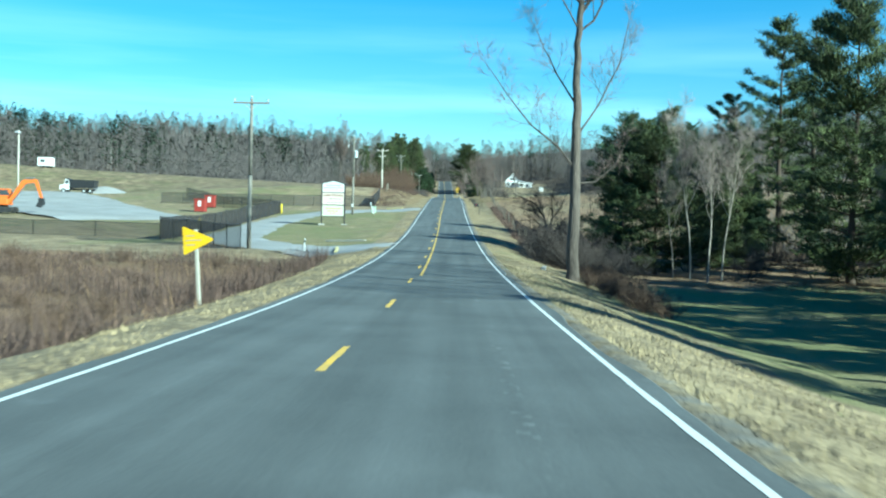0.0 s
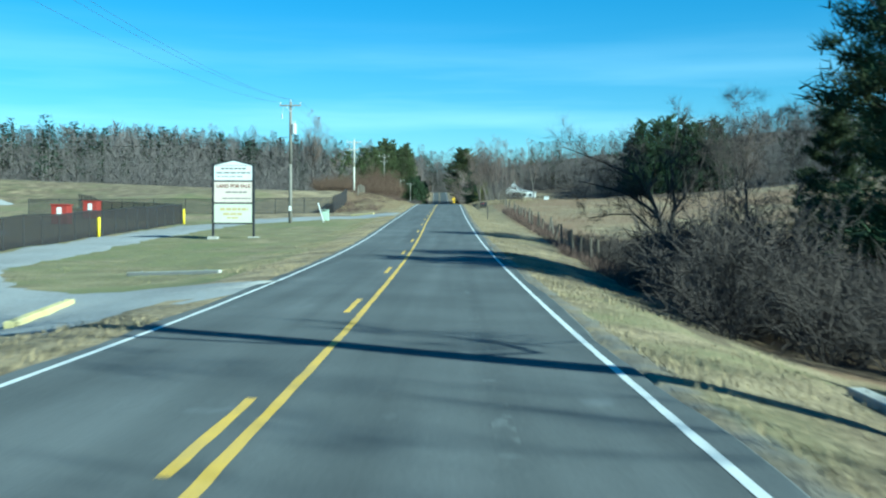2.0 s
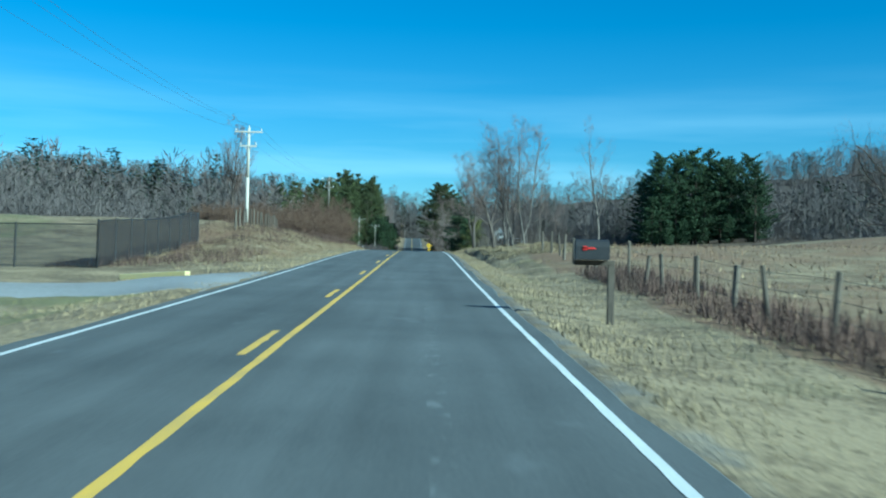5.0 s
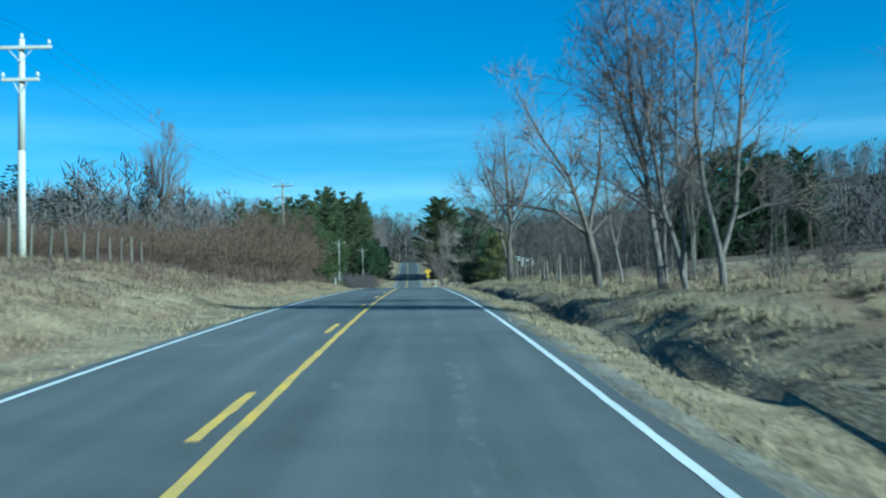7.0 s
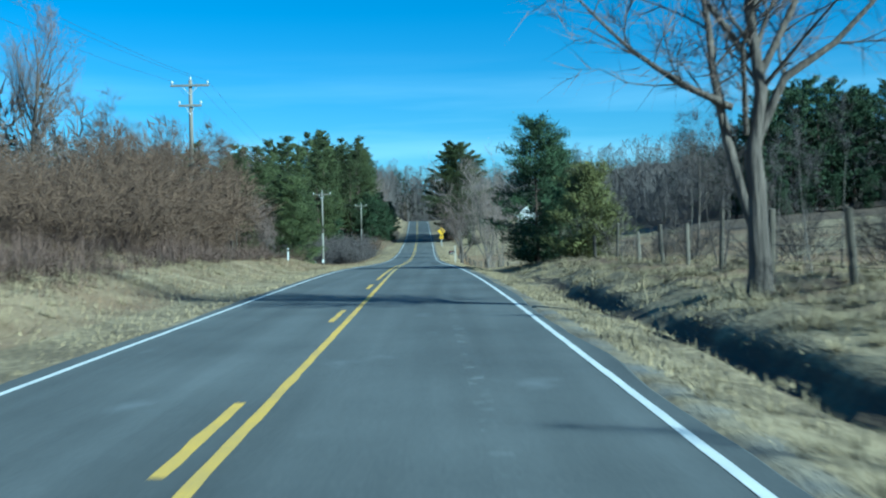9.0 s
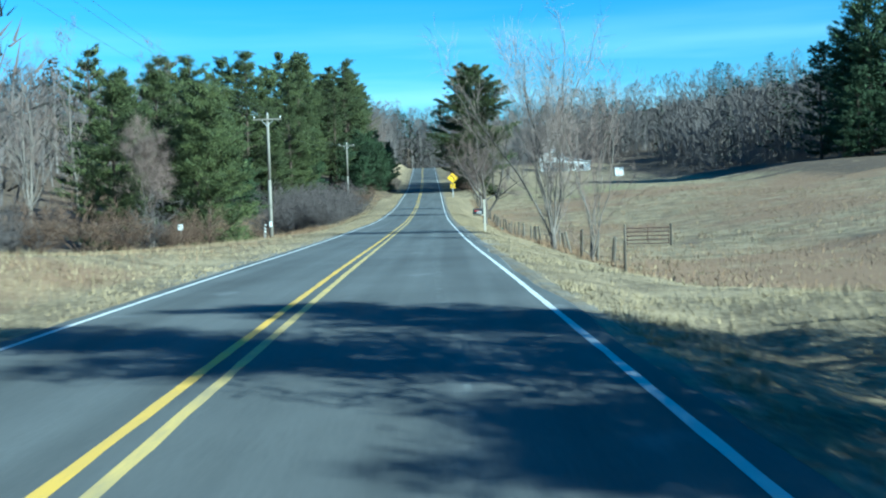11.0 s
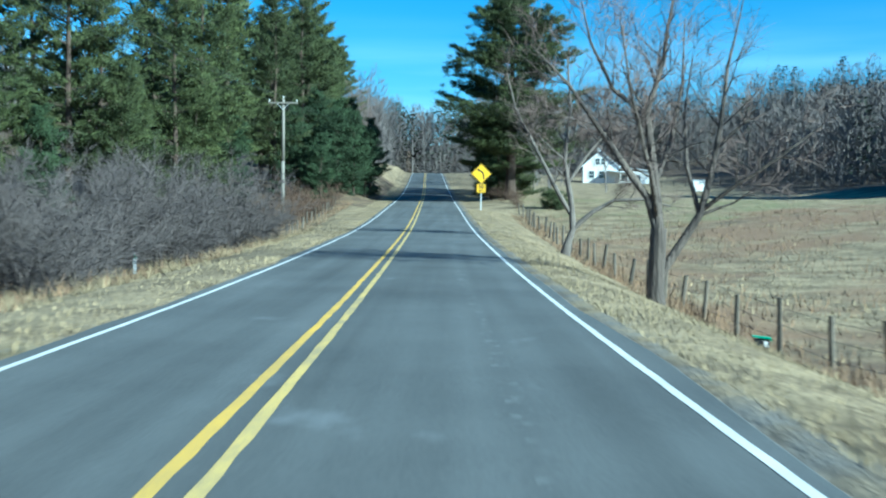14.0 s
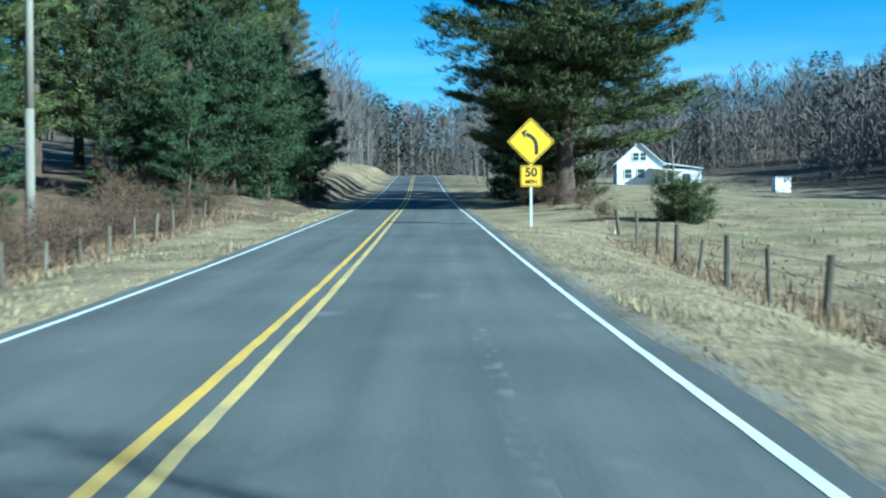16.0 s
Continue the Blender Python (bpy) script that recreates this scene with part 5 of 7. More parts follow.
# bushes
S_DARK = [shrub(100 + i, 3.2, 3.8, 22, "twig_dark", "twig_dark", 5, fine=.009) for i in range(3)]
S_TANGLE = [shrub(130 + i, 3.4, 4.2, 34, "twig_dark", "twig_dark", 9, fine=.012) for i in range(2)]
S_RED = [shrub(110 + i, 4.2, 4.6, 30, "twig_red", "twig_red", 7, fine=.014) for i in range(3)]
S_GREY = [shrub(120 + i, 3.9, 6.0, 36, "twig_grey", "twig_grey", 10, fine=.0095) for i in range(3)]
for k in range(64):
    y = 66 + k * .75
    d, size = (7.6 + rp.uniform(0, 5.6), rp.uniform(.7, 1.1)) if 69 < y < 86 else (9.6 + rp.uniform(0, 3.6), rp.uniform(.7, .95)) if 86 <= y < 96 else (9.2 + rp.uniform(0, 2.6), rp.uniform(.42, .62)) if 96 <= y < 106 else (9 + rp.uniform(0, 5), rp.uniform(.3, .45)) if y >= 106 else (9.8 + rp.uniform(0, 5), .8)
    plant("bush", S_TANGLE[k % 2] if 72 < y < 106 else S_DARK[k % 3], d, y, "dark leafless bush in the roadside thicket", "bush", "roadside thicket", size, stem_name="stem")
for k in range(20):
    plant("bush", S_TANGLE[k % 2], 8.9 + rp.uniform(0, 1.2), 97 + k * 1.7, "low dark brush under the fence wire", "bush", "brush along the fence", rp.uniform(.22, .38) * (1.3 if k < 6 else .8), stem_name="stem")
for k in range(69):
    y = 222 + (k % 23) * 3.25 + rp.uniform(-1, 1)
    d = -(9.5 + (k // 23) * 5 + rp.uniform(0, 3.5)) if y > 236 else -(13 + rp.uniform(0, 6))
    plant("bush", S_RED[k % 3], d, y, "reddish-brown leafless bush on the bank", "bush", "thicket on the bank", rp.uniform(.85, 1.15) * min(1.25, max(.42, .5 + .75 * (y - 236) / 46)), stem_name="stem")
for k in range(11):
    plant("bush", S_RED[k % 3], -(9.8 + rp.uniform(0, 5)), 281 + k * 2.2, "tall brown leafless bush in the thicket", "bush", "tall thicket bushes", rp.uniform(1.35, 1.75), stem_name="stem")
for k in range(22):
    row = k % 2
    plant("bush", S_GREY[k % 3], -(8.1 + row * 3.6 + rp.uniform(0, 1.6)), 384 + (k // 2) * 3.5 + rp.uniform(-1, 1), "rounded grey leafless bush beside the road", "bush", "grey bushes", rp.uniform(1.02, 1.3), stem_name="stem")
for k in range(12):
    plant("bush", S_DARK[k % 3], 9.6 + rp.uniform(0, 3), 206 + k * 6.2, "grey leafless brush along the fence", "bush", "grey brush along the fence", rp.uniform(.55, .9), stem_name="stem")
for k in range(24):
    plant("bush", S_RED[k % 3], -(7.6 + rp.uniform(0, 5)), 424 + k * 1.6, "low reddish leafless bush beside the road", "bush", "red bushes by the pole", rp.uniform(.38, .66), stem_name="stem")
for k in range(18):
    plant("bush", S_RED[k % 3], -(11.5 + rp.uniform(0, 9)), 332 + k * 2.6, "reddish leafless bush at the wood's edge", "bush", "bushes at the wood's edge", rp.uniform(.4, .85) if k < 9 else rp.uniform(.3, .5), stem_name="stem")
for k, (d, y, s) in enumerate([(27, 86, .55), (33, 90, .6), (39, 92, .6), (44, 88, .7), (23, 94, .6), (30, 98, .7)]):
    plant("pine_tree", P_DARK[k % 2], d, y, "dark low evergreen behind the lawn", "evergreen", "evergreens behind the lawn", s)
for k in range(16):
    plant("bush", S_DARK[k % 3], 18 + k * 1.9 + rp.uniform(-1, 1), 78 + rp.uniform(-6, 12), "dark leafless bush behind the lawn", "bush", "bushes behind the lawn", rp.uniform(.8, 1.3), stem_name="stem")
for k in range(26):
    plant("bush", S_RED[k % 3], 8.6 + rp.uniform(0, 2.2), 37 + k * .75, "low reddish leafless bush between verge and lawn", "bush", "low bushes by the lawn", rp.uniform(.2, .34), stem_name="stem")
for k in range(8):
    plant("bush", S_RED[k % 3], 9.5 + rp.uniform(0, 2), 58 + k * 1.3, "reddish leafless bush under the big tree", "bush", "bushes under the big tree", rp.uniform(.2, .36), stem_name="stem")
for k in range(9):
    plant("bush", S_DARK[k % 3], 9.4 + rp.uniform(0, 1.6), 226 + k * 7.5, "leafless bush along the fence", "bush", "bushes along the fence", rp.uniform(.5, .8), stem_name="stem")
for d, y, s in [(7.3, 474, .45), (8.2, 470, .5), (8.8, 463, .4), (8.6, 456, .35)]:
    plant("bush", S_RED[0], d, y, "small reddish bush under the large pine", "bush", "bushes under the pine", s, stem_name="stem")


for k in range(20):
    plant("bush", S_RED[k % 3], -(8 + rp.uniform(0, 24)), rp.uniform(4, 60), "tangled reddish bush among the brambles", "bush", "bushes in the bramble field", rp.uniform(.2, .4), stem_name="stem")

for k in range(9):
    plant("bush", S_GREY[k % 3], -(14.5 + rp.uniform(0, 7)), 316 + k * 3.6, "grey leafless brush at the wood's edge", "bush", "grey brush at the wood's edge", rp.uniform(.7, 1.05), stem_name="stem")

# ---- woods on the hills, grass, brambles: one object each ----
def far_tree(seed, twigs=112, width=.0060, stem=.007):
    rng = random.Random(seed)
    random.seed(seed)
    wood, twig = Sticks(), Sticks()
    top = Vector((rng.gauss(0, .05), rng.gauss(0, .05), 1))
    wood.bar(Vector((0, 0, -.03)), top * .55, stem, stem * .6, 3)
    wood.blade(top * .5, top * .95, stem * .8)
    wide = rng.uniform(.17, .27)
    for i in range(7):
        z = rng.uniform(.25, .7)
        az = rng.uniform(0, 6.28)
        L = rng.uniform(.16, .30)
        wood.blade(top * z, top * z + Vector((math.cos(az) * L * .6, math.sin(az) * L * .6, L)), .004)
    for i in range(twigs):
        z = .05 + .93 * rng.random() ** .75
        az, k = rng.uniform(0, 6.28), rng.random() ** .5 * wide * (math.sin(math.pi * min(1, z * .86 + .12)) ** .6)
        b = top * z + Vector((math.cos(az) * k, math.sin(az) * k, 0))
        v = Vector((math.cos(az) * .45 + rng.gauss(0, .3), math.sin(az) * .45 + rng.gauss(0, .3), rng.uniform(.3, 1.2))).normalized() * rng.uniform(.06, .15)
        twig.blade(b - v * .4, b + v * .6, width)
    return (np.array(wood.v), np.array(wood.f)), (np.array(twig.v), np.array(twig.f))


def far_pine(seed):
    r = np.random.default_rng(seed)
    n = 240
    z = r.uniform(.12, 1, n)
    az = r.uniform(0, 6.28, n)
    k = r.uniform(.35, 1, n) * (1.02 - z) ** .7 * .22 * (1 + .25 * np.sin(az * 2 + seed))
    c = np.stack([np.cos(az) * k, np.sin(az) * k, z], 1)
    out = np.stack([np.cos(az), np.sin(az), r.uniform(-.25, .5, n)], 1) * .052 * r.uniform(.6, 1.4, n)[:, None]
    side = np.stack([-np.sin(az), np.cos(az), r.normal(0, .3, n)], 1) * .016
    V = np.stack([c - side, c + side, c + out], 1).reshape(-1, 3)
    F = np.arange(3 * n).reshape(-1, 3)
    w = Sticks()
    w.bar(Vector((0, 0, -.03)), Vector((0, 0, .9)), .013, .003, 3)
    return (np.array(w.v), np.array(w.f)), (V, F)


def far_bush(seed):
    rng = random.Random(seed)
    random.seed(seed)
    twig = Sticks()
    for i in range(50):
        az, k, z = rng.uniform(0, 6.28), rng.random() ** .5, rng.uniform(0, .85)
        k *= .62 * (1 - z * z) ** .5
        b = Vector((math.cos(az) * k, math.sin(az) * k, z))
        v = Vector((math.cos(az) * .5 + rng.gauss(0, .3), math.sin(az) * .5 + rng.gauss(0, .3), rng.uniform(.4, 1.2))).normalized() * rng.uniform(.16, .36)
        twig.blade(b - v * .4, b + v * .6, .011)
    return ((np.array(twig.v), np.array(twig.f)),)


FAR_B = [far_bush(260 + i) for i in range(5)]
FAR_T = [far_tree(200 + i) for i in range(9)]
FAR_S = [far_tree(215 + i, 130, .0032, .009) for i in range(5)]
FAR_P = [far_pine(230 + i) for i in range(5)]


def woods(name, spots, label):
    """Many far trees joined: spots of (distance, y, height, is it a pine)."""
    rng = np.random.default_rng(len(spots))
    V, F, I, n = [], [], [], 0
    for k, (d, y, h, ever) in enumerate(spots):
        proto = FAR_B[k % 5] if h < 6 else FAR_P[k % 5] if ever else FAR_S[k % 5] if name == "roadside_woods" else FAR_T[k % 9]
        a = rng.uniform(0, 6.28)
        c, s = math.cos(a), math.sin(a)
        w = h * rng.uniform(.8, 1.25)
        R = np.array([[c * w, -s * w, 0], [s * w, c * w, 0], [0, 0, h]])
        base = np.array(at(d, y, -.1))
        for j, (v, f) in enumerate(proto):
            V.append(v @ R.T + base)
            F.append(f + n)
            I.append(np.full(len(f), (2 if j and ever else 1 if j or h < 6 else 0)))
            n += len(v)
    me = mesh_np(name, np.concatenate(V), np.concatenate(F), [M["far_bark"], M["far_twig"], M["far_needle"]], np.concatenate(I))
    tagged(new(name, me), label, "woods", kind="stuff")


def fill(seed, count, d0, d1, y0, y1, hmin, hmax, pines, keep=lambda d, y: True):
    rng = random.Random(seed)
    out = []
    while len(out) < count:
        d, y = rng.uniform(d0, d1), rng.uniform(y0, y1)
        if keep(d, y):
            c = 0.5 + 0.5 * math.sin(d * .045 + 2 * math.sin(y * .021)) * math.sin(y * .05 + 1.5 * math.sin(d * .03))
            ever = rng.random() < pines * 3.2 * max(0.06, c - .28)
            out.append((d, y, rng.uniform(hmin, hmax) * (1.05 if ever else 1), ever))
    return out


woods("hillside_woods", fill(1, 1250, -300, -26, 305, 560, 11, 19, .5, lambda d, y: d < -60 or y > 320 and not (d > -50 and y > 360 and y < 545)), "bare grey winter woods with some evergreens on the hillside")
woods("hillside_woods", fill(2, 560, -330, -120, 215, 305, 12, 18, .45), "bare grey winter woods behind the building site")
woods("hillside_woods", fill(3, 1100, 66, 260, 345, 640, 11, 18, .12, lambda d, y: (y > 494 or d > 112) and not (y < 560 and d < 70)), "bare grey winter woods behind the pasture")
woods("hillside_woods", fill(4, 760, 100, 380, 130, 345, 13, 20, .12, lambda d, y: d > 100 + (y < 250) * 10), "bare grey winter woods behind the far field")
woods("hillside_woods", fill(5, 820, -220, 250, 652, 790, 12, 19, .12) + fill(10, 260, -70, 90, 645, 690, 12, 19, .12), "bare grey winter woods across the ridge")
woods("hillside_woods", fill(13, 520, -470, -290, 190, 560, 12, 18, .2) + fill(14, 420, 255, 420, 300, 640, 12, 18, .08) + fill(16, 260, 200, 420, 640, 740, 12, 18, .1), "bare grey winter woods on the hilltops")
woods("roadside_woods", fill(6, 120, -30, -8.5, 545, 650, 12, 18, .1) + fill(7, 60, 8, 28, 520, 650, 11, 17, .05), "tall bare trees at the road's bend")
woods("hillside_woods", fill(11, 480, 60, 150, 500, 640, 12, 18, .12, lambda d, y: d > 66 + (y > 590) * 12) + fill(12, 130, -75, -19, 258, 330, 6, 8.5, .15, lambda d, y: d < -22 or y < 300), "dense grey winter woods behind the fields")
woods("roadside_woods", fill(8, 150, 40, 100, 95, 190, 6, 12, .35, lambda d, y: d > 62 or y < 104), "scrubby trees behind the lawn")

def edge_brush(seed, count, d0, d1, y0, y1):
    rng = random.Random(seed)
    return [(rng.uniform(d0, d1), rng.uniform(y0, y1), rng.uniform(3, 5.8), False) for _ in range(count)]


woods("wood_edge_brush", edge_brush(1, 330, -200, -28, 300, 330) + edge_brush(2, 260, 60, 150, 488, 560) + edge_brush(3, 260, -80, 90, 628, 690) + edge_brush(4, 160, 98, 125, 240, 440) + edge_brush(7, 160, 75, 170, 560, 640) + edge_brush(8, 120, -200, -120, 212, 235) + edge_brush(9, 90, 98, 160, 130, 240) + edge_brush(10, 80, -70, -34, 258, 300)
      + edge_brush(5, 90, 24, 60, 92, 106), "grey leafless brush along the woods' edge")


def blades(name, count, place, height, width, mats, label, lean=.35, category="grass"):
    """Blades of grass or canes: one thin sliver each."""
    r = np.random.default_rng(count)
    d, y = place(r, count)
    n = len(d)
    h = height(d, y, r)
    base = np.stack([road_x(y) + d, y, land(d, y) - .02], 1)
    az = r.uniform(0, 6.28, n)
    tilt = np.abs(r.normal(0, lean, n))
    out = np.stack([np.cos(az), np.sin(az), np.zeros(n)], 1)
    side = np.stack([-np.sin(az + r.normal(0, .8, n)), np.cos(az), np.zeros(n)], 1) * (width * r.uniform(.6, 1.4, n))[:, None]
    upv = np.array([0, 0, 1.0])
    t = base + (upv * (1 - .45 * np.minimum(tilt, 1.8)[:, None]) + out * (tilt * 1.0)[:, None]) * h[:, None]
    V = np.stack([base - side, base + side, t], 1).reshape(-1, 3)
    F = np.arange(n * 3).reshape(-1, 3)
    tagged(new(name, mesh_np(name, V, F, mats)), label, category, kind="stuff")


def near_road(side, d0, d1, y0, y1, power=1.6):
    def place(r, n):
        d = d0 + (d1 - d0) * r.random(n) ** power
        return side * d, r.uniform(y0, y1, n)
    return place


def clump(lo, hi):
    """Heights that come and go in loose patches of several sizes."""
    q = np.random.default_rng(int(lo * 1000 + hi * 77))
    k, ph = q.normal(0, 1, (7, 2)) * np.array([.15, .3, .5, .8, 1.2, 1.9, 2.8])[:, None], q.uniform(0, 6.28, 7)

    def height(d, y, r):
        w = sum(np.sin(d * a + y * b + c) for (a, b), c in zip(k, ph)) / 2.6
        return (lo + (hi - lo) * np.clip(.5 + .5 * w, 0, 1)) * r.uniform(.5, 1.4, len(d))
    return height


straw, sg, weed = M["straw"], M["straw_green"], M["weed"]
blades("verge_grass", 170000, near_road(1, 3.98, 8, -2, 450), clump(.05, .14), .0095, [straw], "short matted straw-coloured grass on the verge", 1.0)
blades("verge_grass", 22000, near_road(-1, 3.05, 8, -2, 66), clump(.05, .13), .013, [straw], "short straw-coloured grass beside the lane", .9)
blades("verge_grass", 75000, near_road(-1, 3.05, 8, 160, 475), clump(.05, .13), .013, [straw], "short straw-coloured grass beside the lane", .9)
blades("verge_grass", 30000, near_road(-1, 3.1, 6, 78, 157), clump(.04, .10), .009, [straw], "short olive grass beside the lane", .9)
blades("bank_grass", 42000, near_road(-1, 4.2, 13, 172, 345, 1.0), clump(.08, .26), .007, [straw], "long dry grass on the bank", 1.3)
blades("bank_grass", 50000, near_road(-1, 4.6, 13, 176, 345, .9), clump(.08, .30), .0075, [weed], "brown dead grass on the bank", 1.2)
blades("bank_grass", 70000, near_road(1, 6.0, 13, 185, 300, 1.0), clump(.06, .20), .0075, [straw], "long dry grass on the ditch bank", .9)


def tussocks(name, count, per, d0, d1, y0, y1, size, mat, label, seed):
    """Clumps of drooping dry grass, many blades from one root each."""
    r = np.random.default_rng(seed)
    d, y = np.repeat(r.uniform(d0, d1, count), per), np.repeat(r.uniform(y0, y1, count), per)
    s = np.repeat(size * (.4 + 1.5 * r.random(count) ** 2), per)
    n = count * per
    az, k = r.uniform(0, 6.28, n), r.random(n) ** .6
    out = np.stack([np.cos(az), np.sin(az), np.zeros(n)], 1)
    dd, yy = d + np.cos(az) * k * s * .45, y + np.sin(az) * k * s * .45
    base = np.stack([road_x(yy) + dd, yy, land(dd, yy) - .02], 1)
    mid = base + out * (k * s * .7)[:, None] + np.array([0, 0, 1.0]) * (s * r.uniform(.25, .75, n) * (1.1 - .7 * k))[:, None]
    side = np.stack([-np.sin(az), np.cos(az), np.zeros(n)], 1) * .0065
    V = np.stack([base - side, base + side, mid], 1).reshape(-1, 3)
    tagged(new(name, mesh_np(name, V, np.arange(n * 3).reshape(-1, 3), [mat])), label, "grass", kind="stuff")


tussocks("grass_tussocks", 1500, 84, 5.95, 12.0, 186, 290, .34, straw, "lumpy matted tussocks of dry grass on the bank", 1)
tussocks("grass_tussocks", 420, 40, 4.0, 4.8, 185, 300, .2, straw, "small tussocks of dry grass beside the ditch", 2)
tussocks("grass_tussocks", 700, 70, -12.5, -5.0, 174, 300, .40, straw, "matted tussocks of pale grass on the bank", 3)
tussocks("verge_tussocks", 2600, 18, 3.95, 5.6, -2, 450, .13, straw, "small uneven tufts of dry grass along the verge", 8)
tussocks("grass_tussocks", 260, 45, -8.5, -5.6, 378, 425, .6, straw, "tall pale grass in front of the bushes", 4)
tussocks("pasture_tussocks", 700, 26, 9, 46, 300, 455, .42, straw, "pale rough tussocks in the pasture", 6)
tussocks("pasture_tussocks", 420, 26, 9, 46, 300, 440, .5, weed, "brown rough tussocks in the pasture", 7)
tussocks("grass_tussocks", 420, 40, 17, 42, 64, 74, .55, weed, "tan dead grass at the lawn's edge", 5)
blades("bank_weeds", 30000, near_road(-1, 6.2, 13.5, 172, 262, .8), clump(.10, .5), .012, [M["bramble"]], "brown dead weeds and brambles on the bank", .9)
blades("pasture_grass", 28000, near_road(1, 8, 60, 300, 470, 1.4), clump(.08, .24), .026, [straw], "rough dry grass in the pasture", 1.2)
blades("pasture_weeds", 26000, near_road(1, 9, 55, 300, 450, 1.2), clump(.06, .42), .020, [weed], "brown dead weeds in the pasture", .7)
blades("pasture_grass", 16000, near_road(1, 9, 60, 105, 290, 1.3), clump(.08, .22), .03, [straw], "dry grass in the far pasture", .9)
blades("pasture_weeds", 20000, near_road(1, 9, 60, 100, 290, 1.3), clump(.06, .34), .024, [weed], "brown dead weeds in the far pasture", .8)
blades("fence_weeds", 16000, near_road(1, 7.7, 9.9, 86, 170, 1.2), clump(.12, .65), .012, [M["bramble"]], "dead weeds along the fence", .5)
blades("fence_weeds", 9000, near_road(1, 7.6, 9.4, 318, 450, 1.0), clump(.15, .5), .012, [weed], "dead weeds along the pasture fence", .5)
blades("lawn_grass", 16000, near_road(1, 7, 34, 5, 68, 1.3), clump(.04, .10), .02, [sg], "short green lawn grass", .9)
blades("lawn_grass", 45000, near_road(-1, 4.5, 20, 80, 157, 1.2), clump(.03, .08), .009, [sg], "short green grass round the signboard", .9)
blades("brambles", 90000, near_road(-1, 6.3, 40, -4, 62, 1.4), clump(.15, 1.2), .013, [M["bramble"]], "tangled reddish-brown brambles in the field", 1.7, "brambles")
blades("brambles", 9000, near_road(-1, 6.3, 34, -4, 62, 1.2), clump(.2, .9), .012, [weed], "paler dead canes among the brambles", 1.5, "brambles")
blades("brambles", 42000, near_road(-1, 7.2, 14, 238, 304, 1.0), clump(.25, 1.2), .012, [M["bramble"]], "brown brambles under the thicket on the bank", 1.8, "brambles")
blades("field_weeds", 24000, near_road(-1, 6, 22, 355, 460, 1.1), clump(.15, .5), .016, [weed], "brown dead weeds beside the wood", .7)


# ---- utility poles and lines ----
def utility_pole(d, y, top, arm=2.4, two_arms=False, pale=False, can=False, stub=None, label="weathered wooden utility pole with a crossarm"):
    """top: height of the crossarm over the road."""
    t = thing("utility_pole", Matrix.Translation(at(d, y)), label, "utility pole", "utility poles along the road")
    h = float(road_z(y)) + top - t.matrix_basis.translation.z
    wood = M["pole_wood_pale" if pale else "pole_wood"]
    bm = B()
    rod(bm, (0, 0, -.5), (0, 0, h * .5), .165, .135, 12)
    rod(bm, (0, 0, h * .5), (0, 0, h + .25), .135, .105, 12)
    part("shaft", bm, wood, t, smooth=True)
    for k, z in enumerate((h - .1, h - 1.3) if two_arms else (h - .1,)):
        w = arm * (1 if k == 0 else .6)
        bm = B()
        box(bm, -w / 2, w / 2, -.20, -.10, z - .06, z + .06, .01)
        part("crossarm", bm, wood, t)
        for s in (-1, 1):
            bm = B()
            rod(bm, (s * w * .22, -.15, z), (0, -.13, z - .55), .02, .02, 6)
            part("brace", bm, M["metal_grey"], t)
        for x in ((-w * .46, w * .46) if k else (-w * .46, 0.0, w * .46)):
            bm = B()
            top_z = z + .06 + (.28 if x == 0 else 0)
            yy = -.15 if x else 0
            rod(bm, (x, yy, top_z), (x, yy, top_z + .08), .02, .02, 6)
            rod(bm, (x, yy, top_z + .07), (x, yy, top_z + .13), .06, .07, 10)
            rod(bm, (x, yy, top_z + .13), (x, yy, top_z + .22), .06, .035, 10)
            part("insulator", bm, M["porcelain"], t)
    if can:
        bm = B()
        rod(bm, (.30, 0, h - 2.6), (.30, 0, h - 1.75), .24, .24, 16)
        rod(bm, (.30, 0, h - 1.75), (.30, 0, h - 1.65), .24, .14, 16)
        rod(bm, (.22, 0, h - 1.68), (.22, 0, h - 1.42), .035, .03, 8)
        rod(bm, (.40, 0, h - 1.68), (.40, 0, h - 1.42), .035, .03, 8)
        box(bm, .08, .14, -.05, .05, h - 2.4, h - 1.9)
        part("transformer", bm, M["metal_grey"], t, "grey transformer can")
        bm = B()
        rod(bm, (-.75, 0, h - 1.25), (-.75, 0, h - .85), .05, .07, 8)
        rod(bm, (-.75, 0, h - .85), (-.6, -.1, h - .2), .015, .015, 5)
        part("arrester", bm, M["porcelain"], t)
        bm = B()
        rod(bm, (-.9, 0, h - 2.9), (-.9, 0, h - 3.3), .10, .10, 10)
        rod(bm, (-.9, 0, h - 2.95), (0, 0, h - 2.85), .02, .02, 5)
        part("cable_bracket", bm, M["black"], t)
    if stub:
        bm = B()
        box(bm, -.11, .11, -.20, -.155, stub, stub + .42, .01)
        part("tag", bm, M["white"], t, "small white tag")
    return t, h


